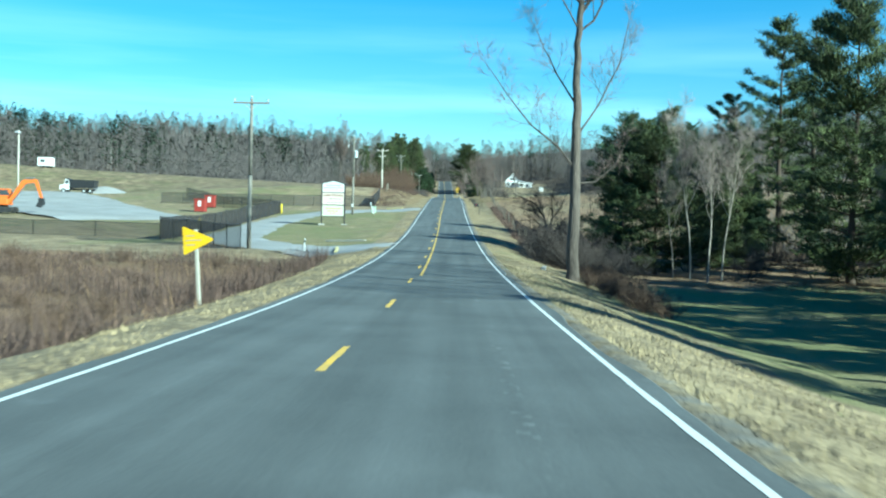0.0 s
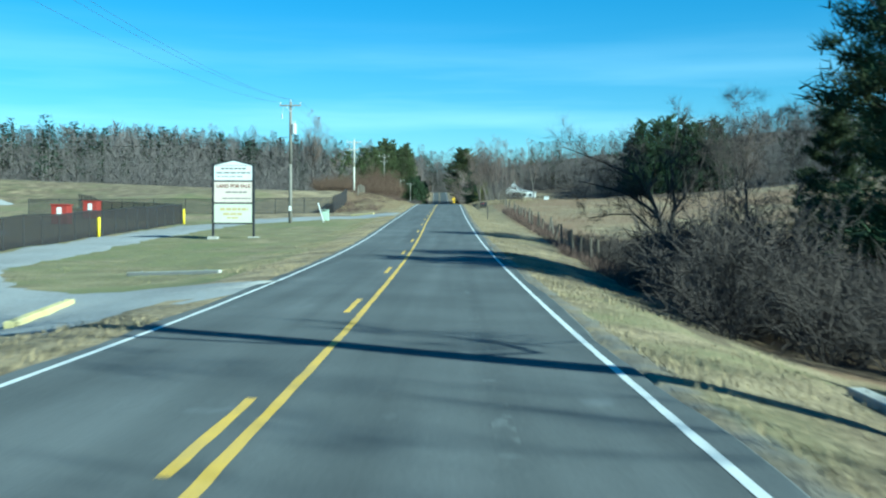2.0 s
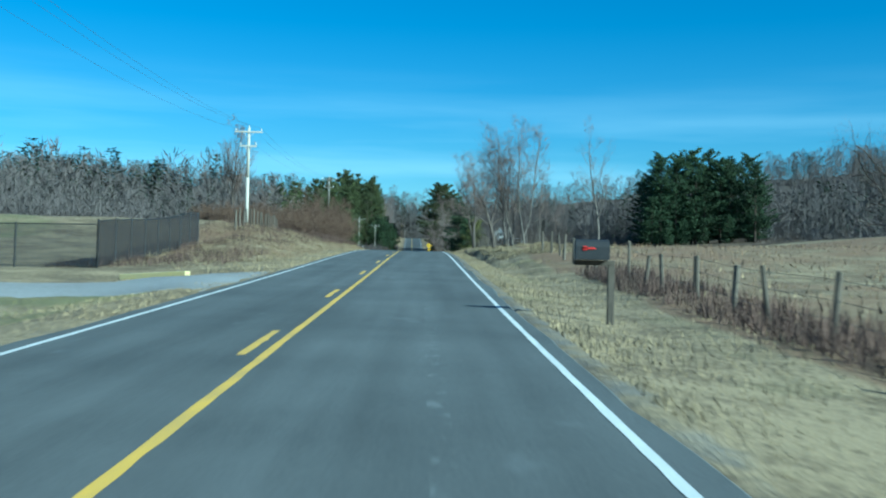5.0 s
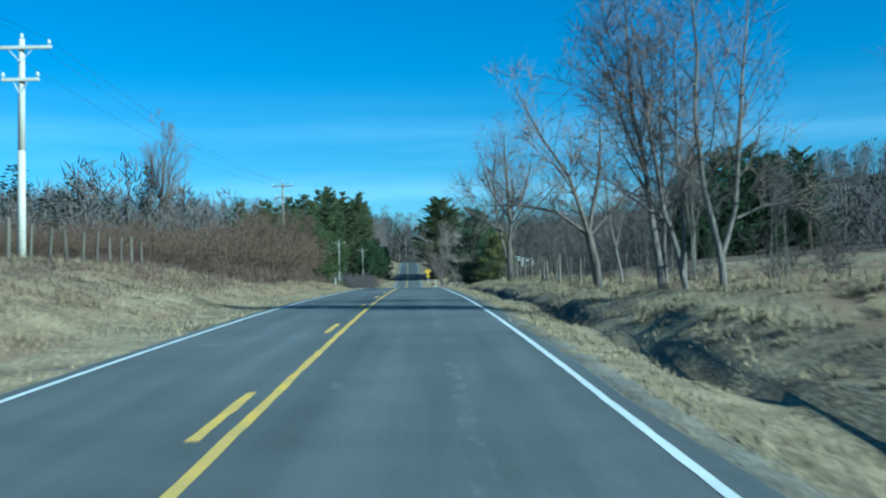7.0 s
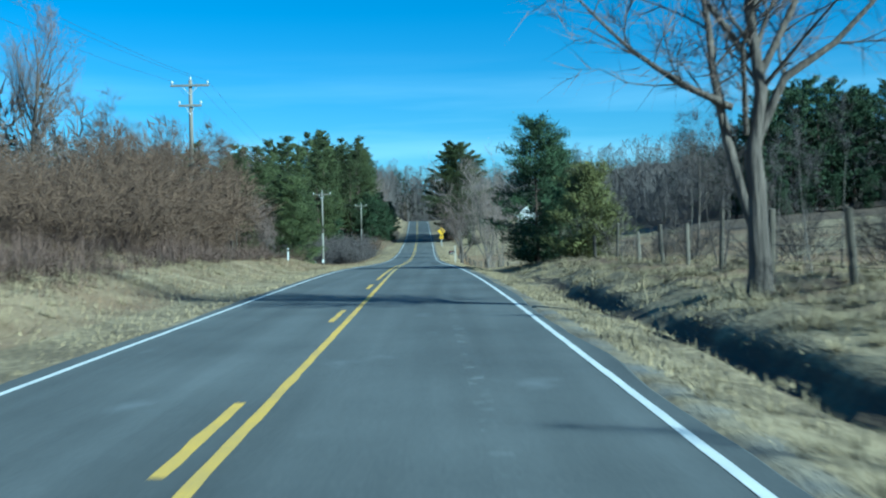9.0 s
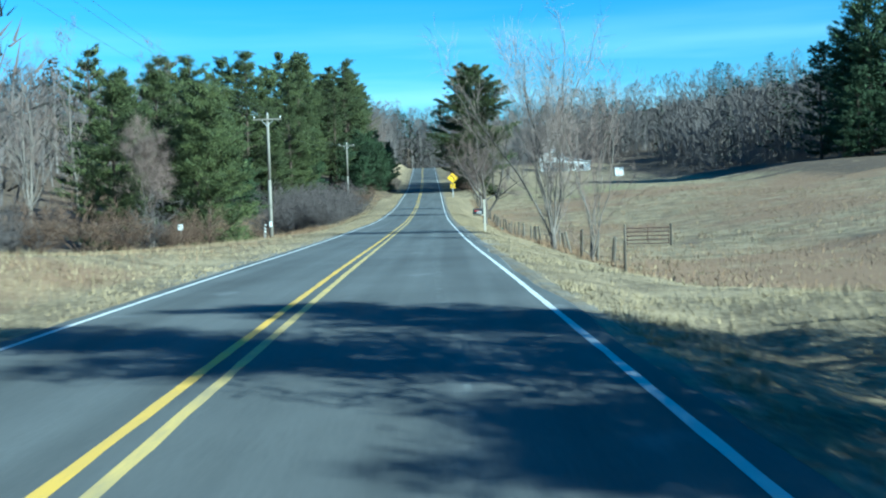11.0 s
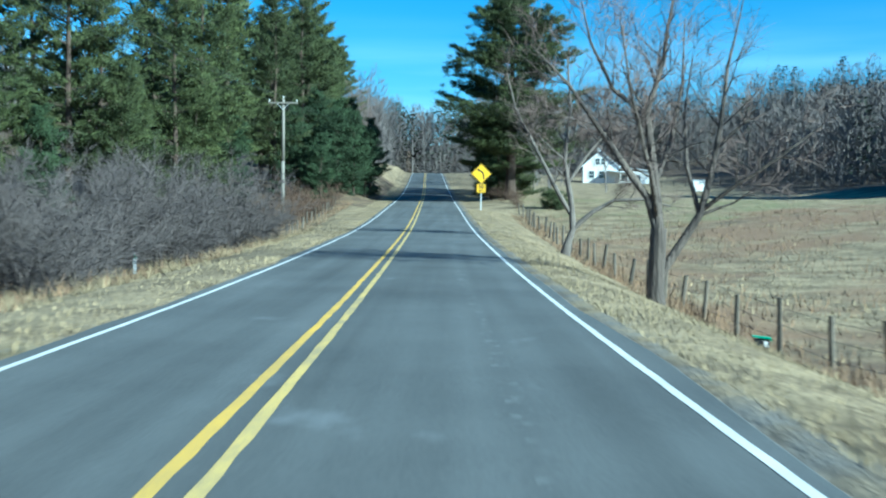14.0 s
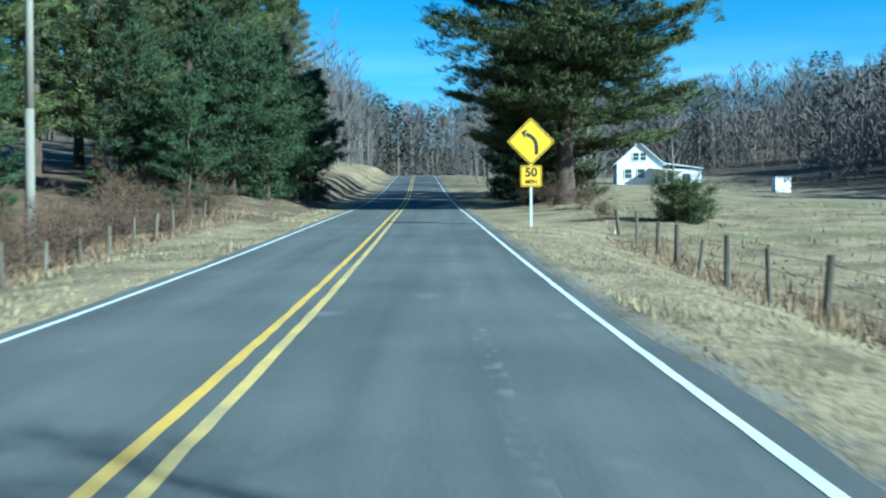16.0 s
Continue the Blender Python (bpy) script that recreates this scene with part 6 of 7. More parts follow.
POLES = [(-13.3, 72.8, 10.05, 2.6, False, False, False, None), (-12.1, 145.1, 9.95, 1.9, False, False, True, 1.1), (-12.9, 219.6, 9.7, 2.3, True, True, False, None),
         (-12.1, 295.3, 11.2, 2.3, True, False, False, None), (-11.1, 370.4, 8.75, 2.3, False, False, False, 1.2), (-10.5, 444.7, 8.45, 2.3, False, False, False, None),
         (-10.5, 519.6, 10.4, 2.3, True, False, False, None), (-10.7, 594.6, 9.5, 2.3, True, False, False, None), (-10.8, 669.6, 9.5, 2.3, True, False, False, None)]
tops = []
for d, y, top, arm, two, pale, can, stub in POLES:
    utility_pole(d, y, top, arm, two, pale, can, stub, "pale wooden utility pole with two crossarms" if pale else "grey wooden utility pole with a transformer" if can else "weathered wooden utility pole with a crossarm")
    tops.append((float(road_x(y)) + d, y, float(road_z(y)) + top))


def tube_curve(name, points, radius, mat, parent=None):
    cu = bpy.data.curves.new(name, "CURVE")
    cu.dimensions, cu.bevel_depth, cu.bevel_resolution = "3D", radius, 1
    sp = cu.splines.new("POLY")
    sp.points.add(len(points) - 1)
    for p, q in zip(sp.points, points):
        p.co = (*q, 1)
    cu.materials.append(mat)
    ob = new(name, cu)
    if parent:
        ob.parent = parent
    return ob


for off in (-.46, 0, .46):
    pts = []
    for (x0, y0, z0), (x1, y1, z1) in zip(tops, tops[1:]):
        for i in range(16):
            f = i / 16
            pts.append((x0 + (x1 - x0) * f + off * 2.3, y0 + (y1 - y0) * f - .15, z0 + (z1 - z0) * f + (.46 if off == 0 else .18) - 4 * 1.1 * f * (1 - f)))
    tagged(tube_curve("power_line", pts, .006, M["wire"]), "thin dark overhead power line between poles", "power line", "power lines")
x0, y0, z0 = tops[1]
pts = [(x0 - .9 - 45 * f, y0 + 12 * f, z0 - 3.0 + 1.5 * f - 4 * 1.0 * f * (1 - f)) for f in np.linspace(0, 1, 20)]
tagged(tube_curve("service_line", pts, .012, M["wire"]), "dark service cable running off the transformer pole", "power line")


# ---- road signs ----
def text_on(parent, words, size, loc, mat):
    cu = bpy.data.curves.new("lettering", "FONT")
    cu.body, cu.size, cu.extrude, cu.align_x, cu.align_y = words, size, .002, "CENTER", "CENTER"
    cu.offset = size * .035
    cu.materials.append(mat)
    ob = new("lettering", cu)
    ob.parent = parent
    ob.matrix_basis = Matrix.Translation(loc) @ pose(0, 0, 0, 90, 0, 0)
    return ob


def rounded(w, h, r, n=4, turn=0.0):
    out = []
    for cx, cz, a0 in ((w / 2 - r, h / 2 - r, 0), (-w / 2 + r, h / 2 - r, 90), (-w / 2 + r, -h / 2 + r, 180), (w / 2 - r, -h / 2 + r, 270)):
        for i in range(n + 1):
            a = radians(a0 + 90 * i / n)
            x, z = cx + r * math.cos(a), cz + r * math.sin(a)
            c, s = math.cos(radians(turn)), math.sin(radians(turn))
            out.append((x * c - z * s, x * s + z * c))
    return out


def ring(bm, outer, inner, y0, y1):
    n = len(outer)
    a = [bm.verts.new((x, y0, z)) for x, z in outer]
    b = [bm.verts.new((x, y0, z)) for x, z in inner]
    c = [bm.verts.new((x, y1, z)) for x, z in outer]
    d = [bm.verts.new((x, y1, z)) for x, z in inner]
    for i in range(n):
        j = (i + 1) % n
        for f in ((a[i], a[j], b[j], b[i]), (c[i], d[i], d[j], c[j]), (a[i], c[i], c[j], a[j]), (b[i], b[j], d[j], d[i])):
            bm.faces.new(f)


def shift(points, dz):
    return [(x, z + dz) for x, z in points]


def curve_sign():
    t = thing("curve_warning_sign", Matrix.Translation(at(5.2, 450.7)) @ pose(0, 0, 0, 0, 0, 2), "yellow diamond left-curve sign over a 50 MPH plate", "road sign")
    g = float(road_z(450.7)) - t.matrix_basis.translation.z
    zc, zp = g + 2.98, g + 1.75
    bm = B()
    box(bm, -.045, .045, .0, .05, -.4, zc + .5)
    part("post", bm, M["metal_grey"], t, "grey steel post")
    bm = B()
    prism(bm, shift(rounded(1.22, 1.22, .08, 4, 45), zc), -.012, .0)
    panel = part("diamond_panel", bm, M["sign_yellow"], t)
    bm = B()
    ring(bm, shift(rounded(1.17, 1.17, .07, 4, 45), zc), shift(rounded(1.10, 1.10, .06, 4, 45), zc), -.018, -.0125)
    part("border", bm, M["sign_black"], panel)
    bm = B()                                     # a bent shaft that rises and swings to the left, with a head
    path = [(.20, -.46), (.20, -.28), (.19, -.10), (.14, .04), (.05, .15), (-.06, .22), (-.17, .27)]
    w = .065
    left, right = [], []
    for i, (x, z) in enumerate(path):
        a, b = path[max(0, i - 1)], path[min(len(path) - 1, i + 1)]
        q = Vector((b[0] - a[0], b[1] - a[1])).normalized()
        left.append((x - q.y * w, z + q.x * w))
        right.append((x + q.y * w, z - q.x * w))
    for i in range(len(path) - 1):
        prism(bm, [(x, z + zc) for x, z in (left[i], right[i], right[i + 1], left[i + 1])], -.018, -.0125)
    prism(bm, [(x, z + zc) for x, z in ((-.36, .34), (-.13, .44), (-.20, .28), (-.21, .12))], -.018, -.0125)
    part("arrow", bm, M["sign_black"], panel)
    bm = B()
    prism(bm, shift(rounded(.76, .76, .06), zp), -.012, .0)
    plate = part("speed_plate", bm, M["sign_yellow"], t)
    bm = B()
    ring(bm, shift(rounded(.72, .72, .05), zp), shift(rounded(.67, .67, .045), zp), -.018, -.0125)
    part("border", bm, M["sign_black"], plate)
    text_on(plate, "50", .44, (0, -.0145, zp + .12), M["sign_black"])
    text_on(plate, "MPH", .21, (0, -.0145, zp - .21), M["sign_black"])
    for z in (zc + .35, zc - .35, zp):
        bm = B()
        rod(bm, (0, -.022, z), (0, -.011, z), .014, .014, 8)
        part("bolt", bm, M["metal"], t)


curve_sign()


def pennant_sign():
    t = thing("pennant_sign", Matrix.Translation(at(-6.9, 28.95)) @ pose(0, 0, 0, 0, -4, -6), "yellow pennant-shaped no-passing sign on a leaning wooden post", "road sign")
    g = float(road_z(28.95)) - t.matrix_basis.translation.z
    zc = g + 1.28
    bm = B()
    box(bm, -.05, .05, 0, .10, -.4, zc + .35, .01)
    part("post", bm, M["lumber"], t, "pale wooden post")
    bm = B()
    prism(bm, [(-.42, zc + .44), (-.38, zc + .46), (.56, zc + .05), (.58, zc), (.56, zc - .05), (-.38, zc - .46), (-.42, zc - .44)], -.014, -.002)
    p = part("panel", bm, M["sign_yellow"], t)
    for z, w in ((.15, .30), (0.0, .52), (-.15, .30)):
        bm = B()
        box(bm, -.32, -.32 + w, -.020, -.0145, zc + z - .022, zc + z + .022)
        part("lettering_bar", bm, M["letter_ochre"], p)


pennant_sign()


# ---- signboard, drive furniture, fences on the left ----
def signboard():
    y = 118.5
    t = thing("signboard", Matrix.Translation(at(-12.0, y)), "tall roadside signboard with three pale panels in a black frame", "signboard")
    g = float(road_z(y)) - t.matrix_basis.translation.z
    for x in (-1.3, 1.3):
        bm = B()
        box(bm, x - .07, x + .07, -.07, .07, -.3, g + 4.2, .012)
        part("post", bm, M["black"], t)
        bm = B()
        box(bm, x - .32, x + .32, -.3, .3, -.25, g - .42, .03)
        part("footing", bm, M["concrete"], t)
    for z in (g + .42, g + 1.72, g + 3.13):
        bm = B()
        box(bm, -1.23, 1.23, -.05, .05, z - .045, z + .045, .008)
        part("rail", bm, M["black"], t)
    bm = B()
    ring(bm, [(-1.37, g + 4.18), (0, g + 4.52), (1.37, g + 4.18), (1.37, g + 4.12), (-1.37, g + 4.12)], [(-1.23, g + 4.14), (0, g + 4.44), (1.23, g + 4.14), (1.23, g + 4.13), (-1.23, g + 4.13)], -.06, .06)
    part("cap", bm, M["black"], t)
    bm = B()
    prism(bm, [(-1.23, g + 3.18), (1.23, g + 3.18), (1.23, g + 4.125), (0, g + 4.43), (-1.23, g + 4.125)], -.035, .035)
    top = part("top_panel", bm, M["white"], t, "white panel with grey lettering")
    bm = B()
    box(bm, -1.23, 1.23, -.035, .035, g + 1.77, g + 3.08)
    mid = part("middle_panel", bm, M["panel_pink"], t, "pinkish panel with brown lettering")
    bm = B()
    box(bm, -1.23, 1.23, -.035, .035, g + .47, g + 1.67)
    low = part("lower_panel", bm, M["panel_cream"], t, "cream panel with ochre lettering")
    rr = random.Random(4)

    def words(parent, z, h, x0, x1, mat, gapw=.06):
        x = x0
        while x < x1 - .05:
            w = min(rr.uniform(.16, .42), x1 - x)
            bm = B()
            box(bm, x, x + w, -.042, -.0355, g + z - h / 2, g + z + h / 2)
            part("lettering_bar", bm, mat, parent)
            x += w + gapw
    words(top, 3.93, .12, -.8, .8, M["letter_grey"])
    words(top, 3.66, .10, -1.1, 1.1, M["letter_grey"])
    words(top, 3.42, .06, -1.05, .6, M["letter_grey"])
    text_on(mid, "LAND FOR SALE", .30, (0, -.0375, g + 2.80), M["letter_brown"])
    words(mid, 2.42, .09, -.5, .95, M["letter_grey"])
    words(mid, 2.02, .07, -.7, 1.1, M["letter_grey"])
    words(low, 1.33, .16, -.85, .95, M["letter_ochre"])
    words(low, 1.02, .14, -.65, .55, M["letter_ochre"])
    words(low, .78, .10, -.4, .35, M["letter_ochre"])


signboard()
for d, y in [(-24.3, 105.5), (-22.6, 124.7), (-22.6, 149.6)]:
    t = thing("bollard", Matrix.Translation(at(d, y)), "round yellow-painted steel bollard beside the drive", "bollard", "yellow bollards")
    bm = B()
    rod(bm, (0, 0, -.3), (0, 0, 1.35), .11, .11, 14)
    part("tube", bm, M["bollard_yellow"], t, smooth=True)
    bm = B()
    bmesh.ops.create_uvsphere(bm, u_segments=14, v_segments=8, radius=.112, matrix=Matrix.Translation((0, 0, 1.35)) @ Matrix.Diagonal((1, 1, .45, 1)))
    part("cap", bm, M["bollard_yellow"], t, smooth=True)


def mesh_fence(points, height, sheet, label, spacing=3.0, mid=False, post_r=.04):
    """Steel posts and rails with a sheet of mesh between: points of (distance, y)."""
    t = thing("mesh_fence", Matrix.Translation(at(*points[0])), label, "fence")
    o = t.matrix_basis.translation
    for a, b in zip(points, points[1:]):
        n = max(1, round(math.hypot(b[0] - a[0], b[1] - a[1]) / spacing))
        ps = [at(a[0] + (b[0] - a[0]) * i / n, a[1] + (b[1] - a[1]) * i / n) - o for i in range(n + 1)]
        for p in ps:
            bm = B()
            rod(bm, p + Vector((0, 0, -.3)), p + Vector((0, 0, height + .06)), post_r, post_r, 8)
            part("post", bm, M["black"], t)
        for p, q in zip(ps, ps[1:]):
            for z in ((height, height * .5) if mid else (height,)):
                bm = B()
                rod(bm, p + Vector((0, 0, z)), q + Vector((0, 0, z)), .022, .022, 6)
                part("rail", bm, M["black"], t)
            bm = B()
            u = Vector((0, 0, 1))
            s = (q - p).cross(u).normalized() * .006
            vs = [bm.verts.new(c) for c in (p + u * .05 - s, q + u * .05 - s, q + u * height - s, p + u * height - s, p + u * .05 + s, q + u * .05 + s, q + u * height + s, p + u * height + s)]
            for f in ((0, 1, 2, 3), (7, 6, 5, 4), (0, 4, 5, 1), (2, 6, 7, 3)):
                bm.faces.new([vs[i] for i in f])
            part("mesh_sheet", bm, sheet, t)


mesh_fence([(-22.3, 82.5), (-22.6, 105), (-22.9, 150)], 1.85, M["wind_screen"], "black mesh fence with dark screening along the drive", 3.0)
mesh_fence([(-13.3, 69.6), (-17.5, 76), (-22.3, 82.5)], 1.7, M["chain_link"], "open black chain-link fence by the drive's mouth", 2.6)
mesh_fence([(-22.3, 82.5), (-34, 86), (-60, 92)], 1.3, M["chain_link"], "low wire-mesh fence behind the brambles", 5.5)
mesh_fence([(-22.9, 150), (-36, 168), (-46, 190)], 1.8, M["chain_link"], "black chain-link fence round the yard", 3.4)
mesh_fence([(-11.2, 172), (-24, 171), (-46, 173)], 1.75, M["chain_link"], "black chain-link fence along the second drive", 3.5)
mesh_fence([(-11.2, 172), (-11.7, 194)], 1.9, M["wind_screen"], "dark screened fence panels beside the bank", 2.7)

for d, y in [(-34.6, 151.5), (-36.3, 165.5)]:
    t = thing("storage_cabinet", Matrix.Translation(at(d, y)), "red steel site cabinet with a white door panel", "cabinet", "red cabinets in the yard")
    bm = B()
    box(bm, -.75, .75, -.7, .7, .05, 1.8, .04)
    part("body", bm, M["red"], t)
    bm = B()
    box(bm, -.82, .82, -.78, .78, 1.8, 1.9, .02)
    part("roof", bm, M["red"], t)
    bm = B()
    box(bm, -.22, .22, -.73, -.70, .8, 1.6, .01)
    part("door_panel", bm, M["white"], t, "white panel")
    for x in (-.5, .5):
        bm = B()
        box(bm, x - .1, x + .1, -.7, .7, -.15, .06)
        part("skid", bm, M["black"], t)


def dark_cabinet(d, y):
    t = thing("utility_cabinet", Matrix.Translation(at(d, y)), "pale green steel utility cabinet on the grass", "utility box")
    bm = B()
    box(bm, -.30, .12, -.25, .25, -.1, .82, .03)
    box(bm, .10, .32, -.22, .22, -.1, .95, .03)
    part("body", bm, M["box_green"], t)
    bm = B()
    box(bm, -.32, .34, -.27, .27, .93, .98, .015)
    part("lid", bm, M["box_green"], t)


dark_cabinet(-9.5, 149.6)
t = thing("leaning_pipe", Matrix.Translation(at(-9.15, 145.5)), "white plastic pipe leaning out of the grass", "pipe")
bm = B()
rod(bm, (0, 0, -.2), (-.5, -.25, 1.62), .05, .05, 10)
part("tube", bm, M["white"], t, smooth=True)
bm = B()
rod(bm, (-.49, -.245, 1.58), (-.51, -.255, 1.66), .062, .062, 10)
part("cap", bm, M["white"], t)


def beam(name, a, b, mat, label, category, w=.16, h=.16):
    p, q = at(*a), at(*b)
    t = thing(name, Matrix.Translation(p), label, category)
    bm = B()
    L = (q - p).length
    m = (q - p).to_track_quat("Y", "Z").to_matrix().to_4x4()
    box(bm, -w / 2, w / 2, 0, L, -.05, h, .025, m)
    part("beam", bm, mat, t)
    bm = B()
    for f in (.15, .85):
        rod(bm, (q - p) * f + Vector((0, 0, h - .01)), (q - p) * f + Vector((0, 0, h + .03)), .02, .02, 8)
    part("spike", bm, M["metal"], t)


beam("timber_kerb", (-6.55, 68.4), (-6.9, 72.8), M["curb_yellow"], "yellowed timber kerb at the drive's mouth", "kerb", .2, .2)
beam("concrete_kerb", (-8.6, 166.2), (-6.1, 165.2), M["curb_yellow"], "yellow-painted concrete kerb at the drive's mouth", "kerb", .3, .17)
beam("stone_kerb", (-5.6, 83.0), (-9.0, 84.6), M["concrete"], "pale concrete kerb along the grass island", "kerb", .18, .1)
beam("culvert_head", (6.9, 59.5), (7.3, 63.5), M["concrete"], "weathered concrete culvert head in the verge", "culvert", .25, .16)


def marker_post(d, y, h, label, mat="white", band=None):
    t = thing("marker_post", Matrix.Translation(at(d, y)), label, "marker post")
    bm = B()
    box(bm, -.05, .05, -.02, .02, -.2, h, .008)
    part("blade", bm, M[mat], t)
    bm = B()
    box(bm, -.045, .045, -.026, -.021, h * .72, h * .9)
    part("band", bm, M[band or "black"], t)


marker_post(-9.05, 71.3, .95, "white marker post with a dark top in the ditch", "white", "black")
marker_post(-6.9, 299.1, .8, "white marker post on the bank", "white", "black")
t = thing("marker_board", Matrix.Translation(at(-12.5, 344.2)), "small white board nailed to a dark stake under a bare tree", "marker post")
bm = B()
rod(bm, (0, 0, -.3), (.02, 0, 1.4), .03, .025, 7)
part("stake", bm, M["post_wood"], t)
bm = B()
box(bm, -.15, .15, -.05, -.03, 1.12, 1.46, .006)
part("board", bm, M["white"], t, "small white board")
marker_post(-12.5, 376.0, 1.0, "white marker post beside a utility pole", "white", "black")
marker_post(-13.1, 380.5, 1.1, "white marker post in the weeds", "white", "black")
marker_post(-8.4, 394.8, .75, "slim green-topped marker post in the verge", "metal_grey", "lid_green")


# ---- machines in the yard ----
def excavator(d, y, turn):
    t = thing("excavator", Matrix.Translation(at(d, y, .04)) @ pose(0, 0, 0, 0, 0, turn), "orange tracked excavator with a folded boom", "excavator")
    for s in (-1, 1):
        bm = B()
        prism(bm, [(-1.9, .35), (-1.6, .05), (1.6, .05), (1.9, .35), (1.75, .75), (-1.75, .75)], s * 1.2 - .3, s * 1.2 + .3)
        tr = part("track", bm, M["rubber"], t)
        for x in (-1.5, -.75, 0, .75, 1.5):
            bm = B()
            rod(bm, (x, s * 1.2 - .33, .38), (x, s * 1.2 + .33, .38), .24, .24, 12)
            part("wheel", bm, M["black"], tr)
    bm = B()
    box(bm, -.8, .8, -.9, .9, .55, .95, .04)
    part("undercarriage", bm, M["black"], t)
    bm = B()
    box(bm, -2.0, 1.2, -1.3, 1.3, .95, 1.75, .10)
    box(bm, -2.2, -1.2, -1.25, 1.25, 1.0, 2.05, .15)
    part("house", bm, M["orange"], t)
    bm = B()
    prism(bm, [(-.5, 1.7), (1.25, 1.7), (1.35, 2.2), (.95, 2.95), (-.4, 2.95)], .35, 1.25)
    cab = part("cab", bm, M["orange"], t)
    bm = B()
    prism(bm, [(-.3, 2.15), (1.05, 2.15), (.8, 2.8), (-.25, 2.8)], .34, 1.26)
    part("window", bm, M["glass_dark"], cab)
    bm = B()
    prism(bm, [(.9, 1.3), (1.3, 1.2), (3.1, 3.6), (4.2, 3.8), (4.3, 4.1), (2.9, 4.1), (2.6, 3.9)], -.45, -.10)
    part("boom", bm, M["orange"], t)
    bm = B()
    prism(bm, [(4.0, 4.2), (4.4, 4.15), (5.1, 1.9), (4.8, 1.8)], -.40, -.15)
    part("stick", bm, M["orange"], t)
    bm = B()
    prism(bm, [(4.7, 1.95), (5.2, 1.9), (5.25, 1.2), (4.8, .75), (4.35, .9), (4.6, 1.4)], -.75, .20)
    part("bucket", bm, M["black"], t)
    for a, b in (((1.6, -.28, 1.4), (3.0, -.28, 3.4)), ((3.0, -.28, 4.25), (4.1, -.28, 4.35))):
        bm = B()
        rod(bm, a, b, .07, .05, 8)
        part("ram", bm, M["metal"], t)


excavator(-53.2, 126, 8)


def dump_truck(d, y, turn):
    t = thing("dump_truck", Matrix.Translation(at(d, y, .1)) @ pose(0, 0, 0, 0, 0, turn), "white-cabbed dump truck with a black bed", "truck")
    bm = B()
    box(bm, -3.2, 3.2, -.45, .45, .65, .95, .03)
    part("chassis", bm, M["black"], t)
    bm = B()
    prism(bm, [(-3.4, .7), (-1.5, .7), (-1.5, 2.7), (-2.3, 2.75), (-2.5, 1.75), (-3.4, 1.6)], -1.15, 1.15)
    cab = part("cab", bm, M["white"], t, "white cab")
    bm = B()
    prism(bm, [(-2.3, 1.85), (-1.65, 1.85), (-1.65, 2.5), (-2.2, 2.5)], -1.17, 1.17)
    part("window", bm, M["glass_dark"], cab)
    bm = B()
    box(bm, -3.43, -3.40, -.7, .7, .9, 1.45)
    part("grille", bm, M["black"], cab)
    bm = B()
    prism(bm, [(-1.3, 1.1), (3.3, 1.1), (3.5, 2.6), (-1.3, 2.7), (-2.2, 2.95), (-2.2, 2.85), (-1.35, 2.5)], -1.2, 1.2)
    part("bed", bm, M["black"], t)
    for x in (-2.6, 1.4, 2.6):
        for s in (-1, 1):
            bm = B()
            rod(bm, (x, s * .85, .5), (x, s * 1.2, .5), .5, .5, 18)
            w = part("wheel", bm, M["rubber"], t)
            bm = B()
            rod(bm, (x, s * 1.17, .5), (x, s * 1.22, .5), .25, .2, 12)
            part("rim", bm, M["metal_grey"], w)


dump_truck(-71.5, 208, 0)


def heap(d, y, r, h):
    V, F = [], []
    rr = random.Random(9)
    n, m = 28, 9
    base = at(d, y)
    for j in range(m):
        f = j / (m - 1)
        for i in range(n):
            a = 6.283 * i / n
            k = r * f * (1 + .12 * math.sin(3 * a + 1) + rr.uniform(-.03, .03))
            V.append((k * math.cos(a), k * math.sin(a), h * (math.cos(f * math.pi) * .5 + .5) + rr.uniform(-.05, .05) - (.3 if j == m - 1 else 0)))
    for j in range(m - 1):
        for i in range(n):
            F.append((j * n + i, j * n + (i + 1) % n, (j + 1) * n + (i + 1) % n, (j + 1) * n + i))
    ob = new("gravel_heap", mesh_np("gravel_heap", V, F, [M["gravel"]], smooth=True))
    ob.matrix_basis = Matrix.Translation(base)
    tagged(ob, "low heap of pale gravel in the yard", "gravel heap")


heap(-68, 213, 6, 1.5)
t = thing("light_pole", Matrix.Translation(at(-70.8, 176)), "tall pale wooden light pole in the yard", "light pole")
bm = B()
rod(bm, (0, 0, -.4), (0, 0, 11.2), .16, .10, 10)
part("shaft", bm, M["pole_wood_pale"], t, smooth=True)
bm = B()
box(bm, -.3, .3, -.9, .1, 10.7, 10.95, .05)
part("lamp_head", bm, M["metal_grey"], t)
t = thing("site_trailer", Matrix.Translation(at(-92, 246)), "small white site trailer on the grassy rise", "trailer")
bm = B()
box(bm, -1.6, 1.6, -1.1, 1.1, .5, 2.5, .06)
body = part("body", bm, M["white"], t)
bm = B()
box(bm, -.9, .1, -1.12, -1.10, 1.4, 2.0)
part("window", bm, M["glass_dark"], body)
for s in (-.8, .8):
    bm = B()
    rod(bm, (s, -1.0, .35), (s, 1.0, .35), .35, .35, 14)
    part("wheel", bm, M["rubber"], t)


